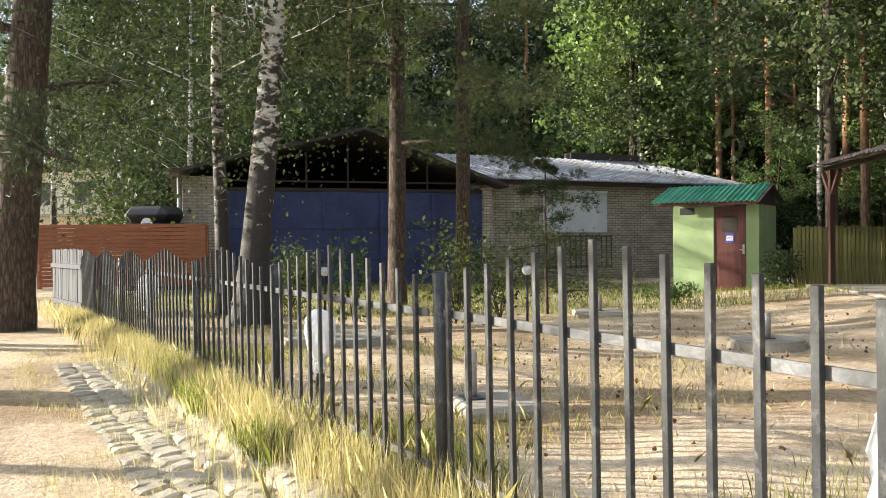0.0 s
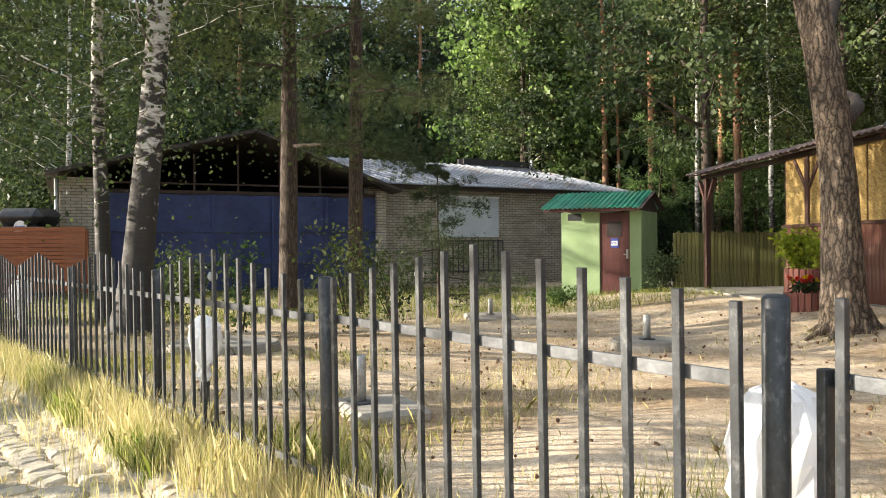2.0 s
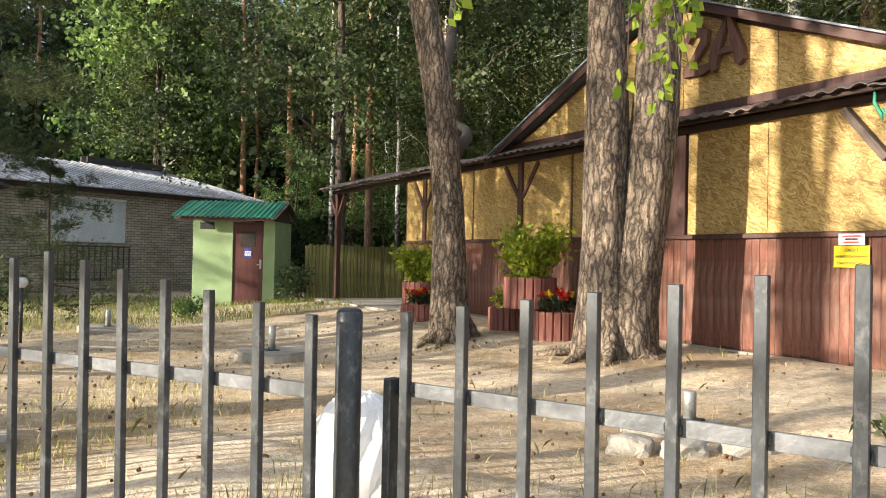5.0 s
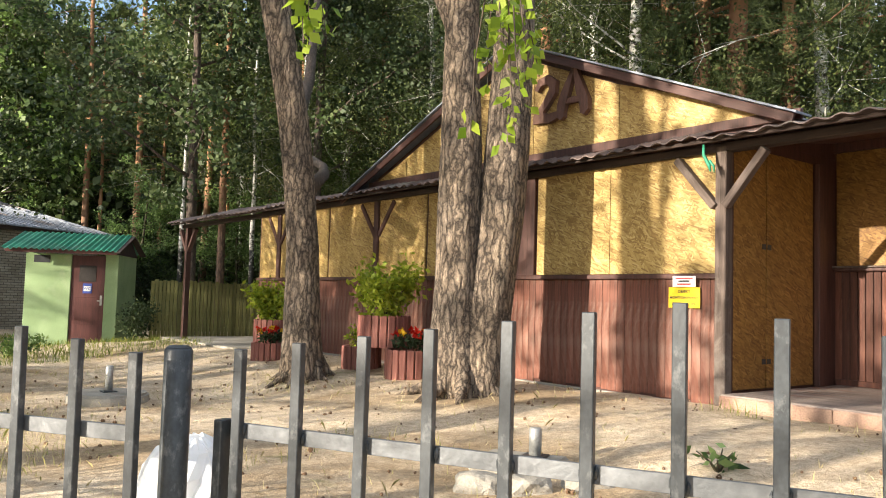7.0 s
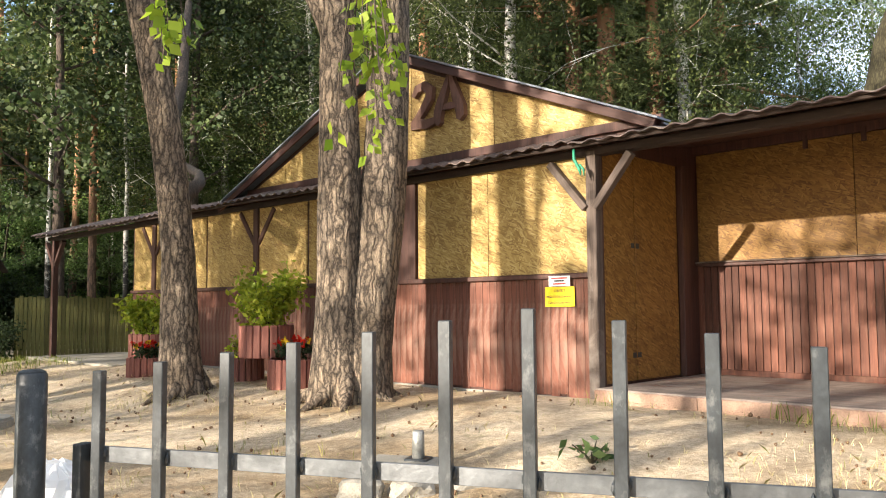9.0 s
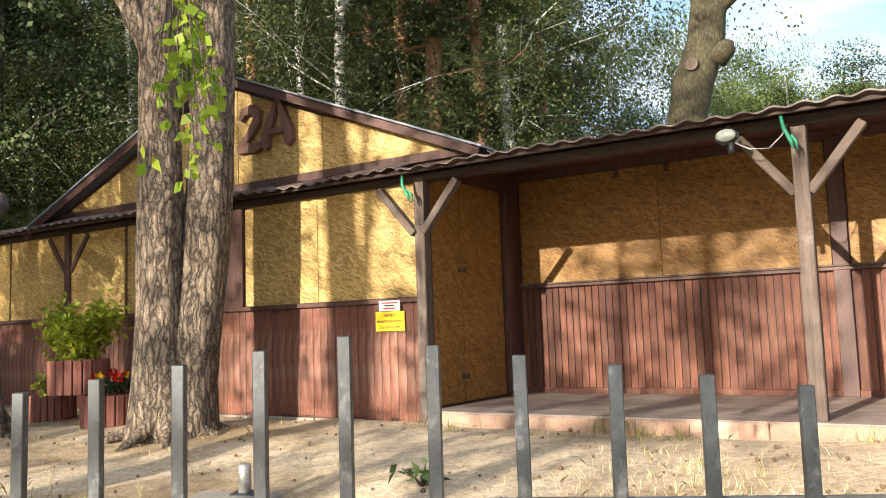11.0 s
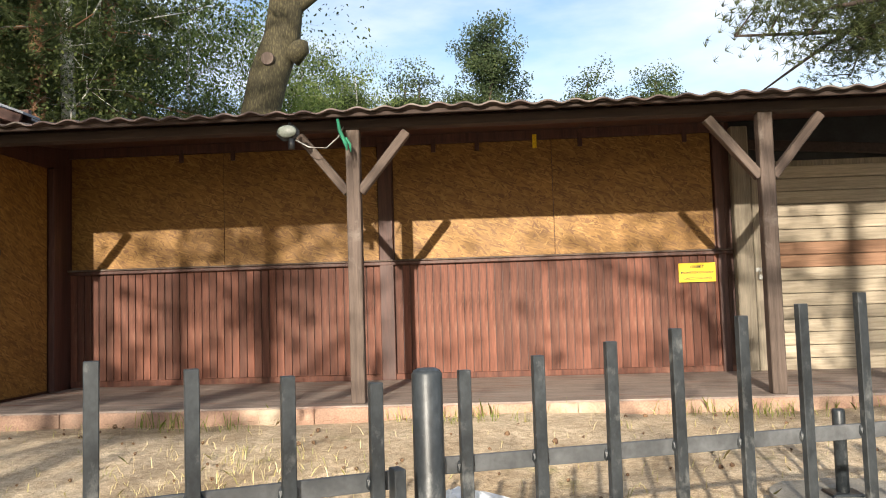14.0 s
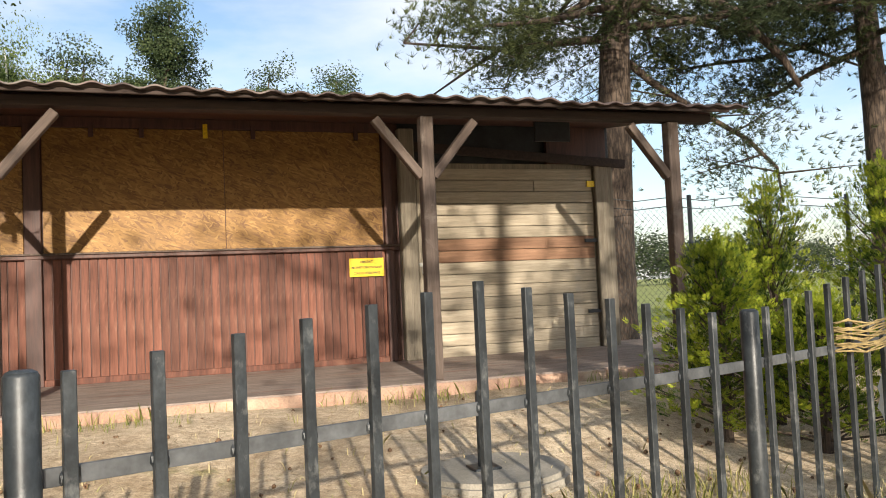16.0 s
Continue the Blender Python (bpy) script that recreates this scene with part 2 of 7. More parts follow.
def ground_material():
    m, n, l, b = material("sandy_ground", 0.95)
    v = coords(n, l, (1, 1, 1))
    big = noise_node(n, l, v, 0.45, 6, 0.62, 0.3)
    mid = noise_node(n, l, v, 2.6, 6, 0.65)
    fine = noise_node(n, l, v, 45, 4, 0.6)
    grit = noise_node(n, l, v, 160, 2, 0.6)
    sand = ramp(n, [(0.3, (0.56, 0.435, 0.295)), (0.7, (0.77, 0.64, 0.465))])
    l.new(mid.outputs[0], sand.inputs[0])
    needles = ramp(n, [(0.3, (0.20, 0.125, 0.06)), (0.75, (0.46, 0.33, 0.175))])
    l.new(fine.outputs[0], needles.inputs[0])
    mask = ramp(n, [(0.46, (0, 0, 0)), (0.63, (0.85, 0.85, 0.85))])
    l.new(big.outputs[0], mask.inputs[0])
    c = mix(n, l, sand, needles, mask)
    moss = ramp(n, [(0.60, (0, 0, 0)), (0.72, (0.8, 0.8, 0.8))])
    l.new(mid.outputs[0], moss.inputs[0])
    gr = ramp(n, [(0.3, (0.10, 0.11, 0.03)), (0.7, (0.33, 0.27, 0.09))])
    l.new(fine.outputs[0], gr.inputs[0])
    c = mix(n, l, c, gr, moss)
    # far away: meadow on one side, forest floor on the other
    tc = n.new("ShaderNodeTexCoord")
    sp = n.new("ShaderNodeSeparateXYZ")
    l.new(tc.outputs["Object"], sp.inputs[0])
    mx = n.new("ShaderNodeMapRange")
    mx.inputs["From Min"].default_value, mx.inputs["From Max"].default_value = 9.0, 13.0
    l.new(sp.outputs["Y"], mx.inputs["Value"])
    field = ramp(n, [(0.3, (0.17, 0.22, 0.045)), (0.7, (0.34, 0.36, 0.09))])
    l.new(big.outputs[0], field.inputs[0])
    c = mix(n, l, c, field, mx)
    g2 = ramp(n, [(0.32, (0.45, 0.43, 0.40)), (0.62, (1.2, 1.2, 1.2))])
    l.new(grit.outputs[0], g2.inputs[0])
    c = mix(n, l, c, g2, 0.8, "MULTIPLY")
    sp2 = noise_node(n, l, v, 16, 6, 0.75)
    g3 = ramp(n, [(0.35, (0.55, 0.5, 0.44)), (0.6, (1.12, 1.12, 1.12))])
    l.new(sp2.outputs[0], g3.inputs[0])
    c = mix(n, l, c, g3, 0.75, "MULTIPLY")
    l.new(c.outputs[0], b.inputs["Base Color"])
    bump(n, l, b, fine, 0.6, 0.02)
    return m


M = {
    "ground": ground_material(),
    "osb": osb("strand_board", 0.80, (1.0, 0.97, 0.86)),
    # copy of the board with the warm porch shade put into its colour
    "osbshaded": osb("shaded_strand_board", 0.53, (1.0, 0.72, 0.40)),
    "wain": wood("red_brown_boarding", (0.05, 0.016, 0.010), (0.185, 0.066, 0.038), (14, 14, 1.0), 0.75, 0.3, (0.235, 0.12, 0.078), 0.54),
    "frontboard": wood("painted_front_boarding", (0.07, 0.023, 0.014), (0.215, 0.075, 0.043), (14, 14, 0.8), 0.7, 0.16, (0.24, 0.145, 0.108), 0.48),
    "trim": wood("dark_red_trim", (0.036, 0.014, 0.010), (0.10, 0.040, 0.028), (14, 14, 1.0), 0.6, 0.1),
    "letter": wood("brown_letter", (0.09, 0.04, 0.028), (0.19, 0.095, 0.065), (12, 12, 2.0), 0.7, 0.1),
    "post": wood("weathered_post", (0.05, 0.034, 0.027), (0.14, 0.103, 0.082), (16, 16, 1.0), 0.85, 0.1, (0.21, 0.175, 0.148), 0.53),
    "beam": wood("dark_beam", (0.022, 0.014, 0.011), (0.06, 0.038, 0.03), (1.0, 16, 16), 0.85, 0.1),
    "plank": wood("bleached_plank", (0.25, 0.205, 0.145), (0.50, 0.425, 0.32), (1.0, 22, 22), 0.85, 0.2, (0.29, 0.26, 0.215), 0.6),
    "rustplank": wood("reddish_plank", (0.16, 0.08, 0.045), (0.33, 0.19, 0.115), (1.0, 22, 22), 0.85, 0.1),
    "greypost": wood("grey_doorpost", (0.16, 0.135, 0.10), (0.34, 0.29, 0.22), (18, 18, 1.0), 0.9, 0.15),
    "roofwave": simple("brown_roof_sheet", (0.06, 0.045, 0.042), (0.17, 0.12, 0.105), 3, 0.75, 0, 0.3, (1, 1, 1), 30, (0.19, 0.175, 0.15)),
    "plinth": simple("worn_red_plinth", (0.29, 0.165, 0.115), (0.40, 0.275, 0.20), 2.5, 0.9, 0, 0.4, (1, 1, 1), 70, (0.50, 0.42, 0.31)),
    "porchfloor": simple("worn_porch_boards", (0.20, 0.15, 0.125), (0.36, 0.29, 0.24), 2.5, 0.85, 0, 0.3, (1, 6, 1), 40, (0.26, 0.13, 0.09)),
    "concrete": simple("concrete", (0.23, 0.21, 0.17), (0.37, 0.335, 0.28), 3, 0.95, 0, 0.5, (1, 1, 1), 90, (0.25, 0.23, 0.19)),
    "cobble": simple("pale_cobble", (0.36, 0.32, 0.245), (0.51, 0.46, 0.365), 5, 0.95, 0, 0.5, (1, 1, 1), 80, None, 0.25),
    "steel": simple("painted_steel", (0.017, 0.021, 0.025), (0.037, 0.043, 0.048), 55, 0.42, 0.0, 0.05, (1, 1, 0.6), 160, (0.11, 0.115, 0.115), 0.1, "Object", True),
    "rail": simple("worn_steel_rail", (0.06, 0.065, 0.07), (0.16, 0.167, 0.175), 7, 0.45, 0.3, 0.25, (1, 1, 1), 50, (0.07, 0.075, 0.08)),
    "galv": simple("galvanised_pipe", (0.32, 0.32, 0.30), (0.48, 0.47, 0.44), 10, 0.5, 0.5, 0.2),
    "greenpaint": simple("mint_render", (0.24, 0.35, 0.165), (0.34, 0.45, 0.235), 2, 0.9, 0, 0.4, (1, 1, 1), 70, (0.38, 0.45, 0.27)),
    "greenroof": simple("green_roof_sheet", (0.015, 0.15, 0.09), (0.035, 0.26, 0.16), 3, 0.5, 0, 0.2, (1, 1, 1), 30, (0.10, 0.20, 0.13)),
    "doorred": wood("dark_red_door", (0.065, 0.018, 0.015), (0.12, 0.036, 0.03), (12, 12, 1.0), 0.5, 0.0),
    "brick": None,
    "tarp": simple("blue_tarpaulin", (0.014, 0.024, 0.085), (0.032, 0.05, 0.15), 1.2, 0.6, 0, 0.5, (1, 1, 1), 8, (0.045, 0.06, 0.13)),
    "tin": simple("grey_tin_roof", (0.17, 0.19, 0.22), (0.28, 0.30, 0.34), 1.2, 0.75, 0.0, 0.2, (1, 1, 1), 14, (0.20, 0.16, 0.13)),
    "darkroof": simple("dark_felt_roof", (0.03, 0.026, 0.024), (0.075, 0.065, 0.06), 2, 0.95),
    "whiteboard": simple("white_board", (0.48, 0.52, 0.56), (0.62, 0.66, 0.70), 1.5, 0.7, 0, 0.1, (1, 1, 1), 20),
    "yellowwall": simple("cream_render", (0.62, 0.58, 0.46), (0.74, 0.70, 0.58), 1.5, 0.9),
    "greenboard": wood("mossy_fence_board", (0.09, 0.09, 0.025), (0.28, 0.26, 0.095), (12, 12, 1.0), 0.9, 0.22, (0.13, 0.12, 0.075), 0.6),
    "redwood": wood("red_brown_fence_board", (0.17, 0.055, 0.025), (0.32, 0.12, 0.055), (1.0, 14, 14), 0.75, 0.12),
    "greyboard": wood("grey_fence_board", (0.035, 0.04, 0.05), (0.085, 0.092, 0.11), (14, 14, 1.0), 0.85, 0.2),
    "potslat": wood("red_pot_slat", (0.16, 0.05, 0.038), (0.33, 0.135, 0.10), (12, 12, 1.0), 0.8, 0.18, (0.34, 0.22, 0.18), 0.6),
    "soil": simple("potting_soil", (0.03, 0.02, 0.014), (0.07, 0.05, 0.035), 20, 0.95),
    "black": simple("black_plastic_and_void", (0.012, 0.013, 0.015), (0.03, 0.032, 0.035), 8, 0.5),
    "lampglass": simple("milky_lamp_glass", (0.55, 0.57, 0.55), (0.68, 0.69, 0.66), 12, 0.35),
    "yellow": simple("yellow_sign", (0.80, 0.53, 0.005), (0.86, 0.60, 0.01), 4, 0.5, 0, 0.05),
    "white": simple("white_plate", (0.70, 0.70, 0.68), (0.78, 0.78, 0.76), 6, 0.5, 0, 0.05),
    "ink": simple("black_ink", (0.015, 0.014, 0.013), (0.025, 0.024, 0.022), 8, 0.6, 0, 0.02),
    "redink": simple("red_ink", (0.5, 0.05, 0.04), (0.55, 0.07, 0.05), 8, 0.6, 0, 0.02),
    "blue": simple("blue_plate", (0.03, 0.06, 0.30), (0.05, 0.09, 0.38), 8, 0.5, 0, 0.05),
    "twine": simple("straw_twine", (0.20, 0.145, 0.06), (0.36, 0.27, 0.12), 30, 0.9),
    "greenwire": simple("green_strap", (0.02, 0.20, 0.11), (0.04, 0.30, 0.17), 20, 0.6),
    "barkpine": bark("pine_bark", (0.035, 0.025, 0.019), (0.14, 0.102, 0.075), (17, 17, 3.0)),
    "barkforest": bark("forest_pine_bark", (0.05, 0.032, 0.022), (0.24, 0.15, 0.10), (8, 8, 2.2), (0.34, 0.17, 0.085), 3.0, 7.0, 0.7),
    "barkold": plated_bark("furrowed_bark", (0.04, 0.029, 0.021), (0.46, 0.36, 0.265)),
    "barkgreen": bark("mossy_bark", (0.028, 0.024, 0.012), (0.085, 0.072, 0.033), (20, 20, 5.0)),
    "birchbark": birch_bark("birch_bark"),
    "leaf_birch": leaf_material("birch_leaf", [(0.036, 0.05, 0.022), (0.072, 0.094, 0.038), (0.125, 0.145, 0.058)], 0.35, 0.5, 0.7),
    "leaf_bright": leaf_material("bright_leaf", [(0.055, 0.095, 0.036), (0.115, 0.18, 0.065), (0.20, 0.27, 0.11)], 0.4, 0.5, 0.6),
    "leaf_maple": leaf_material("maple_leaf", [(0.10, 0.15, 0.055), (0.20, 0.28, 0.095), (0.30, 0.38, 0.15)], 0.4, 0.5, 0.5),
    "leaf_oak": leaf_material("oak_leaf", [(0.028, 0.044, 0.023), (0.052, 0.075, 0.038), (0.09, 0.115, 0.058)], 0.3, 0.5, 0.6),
    "leaf_hang": leaf_material("hanging_leaf", [(0.13, 0.20, 0.02), (0.22, 0.30, 0.03), (0.32, 0.38, 0.05)], 0.5, 0.4),
    "leaf_gold": leaf_material("yellow_green_leaf", [(0.16, 0.22, 0.02), (0.26, 0.31, 0.03), (0.36, 0.38, 0.04)], 0.35),
    "leaf_thuja": leaf_material("conifer_spray", [(0.03, 0.055, 0.012), (0.06, 0.10, 0.018), (0.10, 0.15, 0.025), (0.20, 0.25, 0.035)], 0.4),
    "leaf_weep": leaf_material("weeping_birch_leaf", [(0.11, 0.16, 0.045), (0.19, 0.24, 0.08), (0.28, 0.33, 0.13)], 0.45),
    "lens": simple("dull_lamp_lens", (0.16, 0.18, 0.15), (0.24, 0.26, 0.22), 12, 0.4),
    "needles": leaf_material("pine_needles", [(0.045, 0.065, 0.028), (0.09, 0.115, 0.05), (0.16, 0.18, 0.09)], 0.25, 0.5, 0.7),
    "petal": leaf_material("red_petal", [(0.5, 0.01, 0.01), (0.62, 0.03, 0.01)], 0.3),
    "petaly": leaf_material("yellow_petal", [(0.6, 0.36, 0.01), (0.7, 0.45, 0.02)], 0.3),
    "grass": leaf_material("dry_grass", [(0.28, 0.28, 0.10), (0.52, 0.43, 0.21), (0.66, 0.56, 0.34), (0.58, 0.46, 0.26)], 0.3),
    "grassgreen": leaf_material("green_grass", [(0.10, 0.14, 0.025), (0.20, 0.23, 0.045), (0.40, 0.36, 0.13)], 0.35),
    "turf": leaf_material("yard_turf", [(0.14, 0.17, 0.035), (0.30, 0.28, 0.09), (0.46, 0.38, 0.17)], 0.3),
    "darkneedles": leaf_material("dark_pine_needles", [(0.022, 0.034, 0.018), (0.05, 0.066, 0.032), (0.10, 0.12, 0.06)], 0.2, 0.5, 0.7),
    "cone": simple("pine_cone", (0.09, 0.05, 0.028), (0.20, 0.12, 0.065), 20, 0.9),
    "straw": leaf_material("needle_litter", [(0.10, 0.055, 0.02), (0.22, 0.13, 0.05), (0.32, 0.20, 0.085)], 0.1),
}


def brick_material():
    m, n, l, b = material("pale_brick", 0.95)
    v = coords(n, l, (1, 1, 1))
    t = n.new("ShaderNodeTexBrick")
    t.inputs["Scale"].default_value = 1.0
    t.inputs["Brick Width"].default_value, t.inputs["Row Height"].default_value = 0.26, 0.082
    t.inputs["Mortar Size"].default_value = 0.009
    t.inputs["Color1"].default_value, t.inputs["Color2"].default_value = (0.34, 0.30, 0.24, 1), (0.46, 0.42, 0.35, 1)
    t.inputs["Mortar"].default_value = (0.13, 0.115, 0.095, 1)
    sp = n.new("ShaderNodeSeparateXYZ")
    cb = n.new("ShaderNodeCombineXYZ")
    ad = n.new("ShaderNodeMath")
    l.new(v.outputs[0], sp.inputs[0])
    l.new(sp.outputs["X"], ad.inputs[0])
    l.new(sp.outputs["Y"], ad.inputs[1])
    l.new(ad.outputs[0], cb.inputs["X"])
    l.new(sp.outputs["Z"], cb.inputs["Y"])
    l.new(cb.outputs[0], t.inputs["Vector"])
    f = noise_node(n, l, v, 1.5, 6, 0.65)
    r2 = ramp(n, [(0.3, (0.6, 0.58, 0.55)), (0.7, (1.15, 1.15, 1.15))])
    l.new(f.outputs[0], r2.inputs[0])
    c = mix(n, l, t.outputs["Color"], r2, 0.8, "MULTIPLY")
    l.new(c.outputs[0], b.inputs["Base Color"])
    bump(n, l, b, t, 0.5, 0.01)
    return m


M["brick"] = brick_material()


def film_plastic():
    m, n, l, b = material("clear_bag_film", 0.3)
    b.inputs["Base Color"].default_value = (0.85, 0.86, 0.88, 1)
    tr = n.new("ShaderNodeBsdfTransparent")
    tl = n.new("ShaderNodeBsdfTranslucent")
    tl.inputs["Color"].default_value = (0.85, 0.87, 0.9, 1)
    a = n.new("ShaderNodeMixShader")
    a.inputs[0].default_value = 0.45
    l.new(b.outputs[0], a.inputs[1])
    l.new(tl.outputs[0], a.inputs[2])
    c = n.new("ShaderNodeMixShader")
    c.inputs[0].default_value = 0.10
    l.new(a.outputs[0], c.inputs[1])
    l.new(tr.outputs[0], c.inputs[2])
    l.new(c.outputs[0], n["Material Output"].inputs["Surface"])
    return m


M["bag"] = film_plastic()

# ---- mesh helpers ----


def mesh_from(name, verts, faces, mat, smooth=False):
    me = bpy.data.meshes.new(name)
    me.from_pydata([tuple(v) for v in verts], [], [tuple(f) for f in faces])
    me.materials.append(mat)
    if smooth:
        me.polygons.foreach_set("use_smooth", [True] * len(me.polygons))
    me.update()
    return me


def quick_mesh(name, verts, corners, mat, smooth=False):
    """Many faces of one size: verts (n, 3), corners (m, k)."""
    me = bpy.data.meshes.new(name)
    verts, corners = np.asarray(verts, np.float32), np.asarray(corners, np.int32)
    m, k = corners.shape
    me.vertices.add(len(verts))
    me.vertices.foreach_set("co", verts.ravel())
    me.loops.add(m * k)
    me.loops.foreach_set("vertex_index", corners.ravel())
    me.polygons.add(m)
    me.polygons.foreach_set("loop_start", np.arange(0, m * k, k, dtype=np.int32))
    me.polygons.foreach_set("loop_total", np.full(m, k, np.int32))
    if smooth:
        me.polygons.foreach_set("use_smooth", np.ones(m, bool))
    me.materials.append(mat)
    me.update(calc_edges=True)
    return me


def put(name, me, parent=None, m=None, label=""):
    ob = new(name, me)
    if parent:
        ob.parent = parent
    if m is not None:
        ob.matrix_basis = m
    return tagged(ob, label)


def thing(name, label, category, m=None, group="", kind=""):
    ob = new(name)
    ob.empty_display_size = 0.2
    if m is not None:
        ob.matrix_basis = m
    return tagged(ob, label, category, group, kind)


def part(name, bm, mat, parent, label="", m=None, smooth=False):
    me = bpy.data.meshes.new(name)
    bm.to_mesh(me)
    bm.free()
    me.materials.append(mat)
    if smooth:
        me.polygons.foreach_set("use_smooth", [True] * len(me.polygons))
    return put(name, me, parent, m, label)


def box(bm, lo, hi, bevel=0.0, m=None):
    r = bmesh.ops.create_cube(bm, size=1)
    vs = r["verts"]
    lo, hi = Vector(lo), Vector(hi)
    for v in vs:
        v.co = Vector(((lo[k] + hi[k]) / 2 + v.co[k] * (hi[k] - lo[k]) for k in range(3)))
    if bevel:
        es = list({e for v in vs for e in v.link_edges})
        r2 = bmesh.ops.bevel(bm, geom=es, offset=bevel, segments=1, affect="EDGES")
        vs = list({v for f in r2["faces"] for v in f.verts} | {v for v in vs if v.is_valid})
    if m is not None:
        for v in vs:
            v.co = m @ v.co
    return bm


def box_part(name, lo, hi, mat, parent, label="", bevel=0.004, m=None):
    return part(name, box(bmesh.new(), lo, hi, bevel), mat, parent, label, m)


def beam_between(name, a, b, w, d, mat, parent, label="", bevel=0.006):
    """A squared timber from a to b."""
    a, b = Vector(a), Vector(b)
    ln = (b - a).length
    q = (b - a).to_track_quat("Z", "Y")
    return part(name, box(bmesh.new(), (-w / 2, -d / 2, 0), (w / 2, d / 2, ln), bevel), mat, parent, label, Matrix.Translation(a) @ q.to_matrix().to_4x4())


def tube_data(path, radii, seg=10, wob=0.0, seed=0, cap=True, lobes=0.0):
    """Verts and faces of a tapered tube along a path."""
    rng = np.random.RandomState(seed)
    path = np.asarray(path, float)
    n = len(path)
    ph = rng.rand(4) * 6.28
    vs, fs = [], []
    for i in range(n):
        t = path[min(i + 1, n - 1)] - path[max(i - 1, 0)]
        t = Vector(t).normalized()
        up = Vector((1, 0, 0)) if abs(t.x) < 0.8 else Vector((0, 1, 0))
        s = t.cross(up).normalized()
        u = s.cross(t)
        for k in range(seg):
            a = 2 * math.pi * k / seg
            r = radii[i] * (1 + wob * (rng.rand() - 0.5) + lobes * (math.sin(3 * a + ph[0]) + 0.6 * math.sin(5 * a + ph[1])))
            vs.append(tuple(Vector(path[i]) + (s * math.cos(a) + u * math.sin(a)) * r))
    for i in range(n - 1):
        for k in range(seg):
            k2 = (k + 1) % seg
            fs.append((i * seg + k, i * seg + k2, (i + 1) * seg + k2, (i + 1) * seg + k))
    if cap:
        fs.append(tuple(reversed(range(seg))))
        fs.append(tuple((n - 1) * seg + k for k in range(seg)))
    return vs, fs


def merge(datas):
    vs, fs = [], []
    for v, f in datas:
        o = len(vs)
        vs.extend(v)
        fs.extend(tuple(i + o for i in g) for g in f)
    return vs, fs


def tube_part(name, path, radii, mat, parent, label="", seg=10, smooth=True, wob=0.0, seed=0):
    if not hasattr(radii, "__len__"):
        radii = [radii] * len(path)
    v, f = tube_data(path, radii, seg, wob, seed)
    return put(name, mesh_from(name, v, f, mat, smooth), parent, None, label)


def unit(rng, n):
    d = rng.normal(size=(n, 3))
    return d / np.linalg.norm(d, axis=1)[:, None]


def leaves(name, pts, size, mat, rng, aspect=0.6, droop=0.0, jitter=0.35):
    """Folded diamond leaves at pts."""
    n = len(pts)
    d = unit(rng, n)
    d[:, 2] = d[:, 2] * (1 - droop) - droop
    d /= np.linalg.norm(d, axis=1)[:, None]
    s = np.cross(d, unit(rng, n))
    s /= np.linalg.norm(s, axis=1)[:, None] + 1e-9
    nn = np.cross(d, s)
    L = size * (1 + jitter * (rng.rand(n) * 2 - 1))[:, None]
    W = L * aspect * 0.5
    a = pts
    b = pts + d * L * 0.45 + s * W + nn * L * 0.06
    c = pts + d * L
    e = pts + d * L * 0.45 - s * W + nn * L * 0.06
    v = np.stack([a, b, c, e], 1).reshape(-1, 3)
    return quick_mesh(name, v, np.arange(4 * n).reshape(n, 4), mat)


def tufts(name, pts, dirs, length, mat, rng, count=9, width=0.035, spread=0.75):
    """Bunches of thin needles."""
    n = len(pts)
    p = np.repeat(pts, count, 0)
    d = np.repeat(dirs, count, 0) + spread * unit(rng, n * count)
    d /= np.linalg.norm(d, axis=1)[:, None] + 1e-9
    s = np.cross(d, unit(rng, n * count))
    s /= np.linalg.norm(s, axis=1)[:, None] + 1e-9
    L = length * (0.7 + 0.6 * rng.rand(n * count))[:, None]
    v = np.stack([p - s * width * L * 0.5, p + s * width * L * 0.5, p + d * L], 1).reshape(-1, 3)
    return quick_mesh(name, v, np.arange(3 * n * count).reshape(-1, 3), mat)


def blades(name, xy, zs, h, mat, rng, width=0.006, lean=0.35):
    n = len(xy)
    a = rng.rand(n) * 6.283
    L = h * (0.45 + 0.8 * rng.rand(n))
    side = np.stack([np.cos(a), np.sin(a), np.zeros(n)], 1) * (width * (0.6 + 0.8 * rng.rand(n)))[:, None]
    la = rng.rand(n) * 6.283
    off = np.stack([np.cos(la), np.sin(la), np.zeros(n)], 1) * (L * lean * rng.rand(n))[:, None]
    base = np.concatenate([xy, zs[:, None]], 1)
    mid = base + off * 0.35 + np.stack([np.zeros(n), np.zeros(n), L * 0.6], 1)
    tip = base + off + np.stack([np.zeros(n), np.zeros(n), L], 1)
    v = np.stack([base - side, base + side, mid + side * 0.7, tip, mid - side * 0.7], 1).reshape(-1, 3)
    return quick_mesh(name, v, np.arange(5 * n).reshape(n, 5), mat)


def smooth(a, b, x):
    t = np.clip((np.asarray(x, float) - a) / (b - a), 0, 1)
    return t * t * (3 - 2 * t)


# ---- ground ----
G1, G2, G3 = (-1.635, -0.861), (0.078, 0.114), (1.985, 0.745)
P1 = (-3.193, -1.912)
LDIR = Vector((P1[0] - G1[0], P1[1] - G1[1], 0))


def fence_y(x):
    x = np.asarray(x, float)
    return np.where(x < G1[0], G1[1] + (x - G1[0]) * 0.674, np.where(x < G2[0], G1[1] + (x - G1[0]) * 0.57, G2[1] + (x - G2[0]) * 0.33))


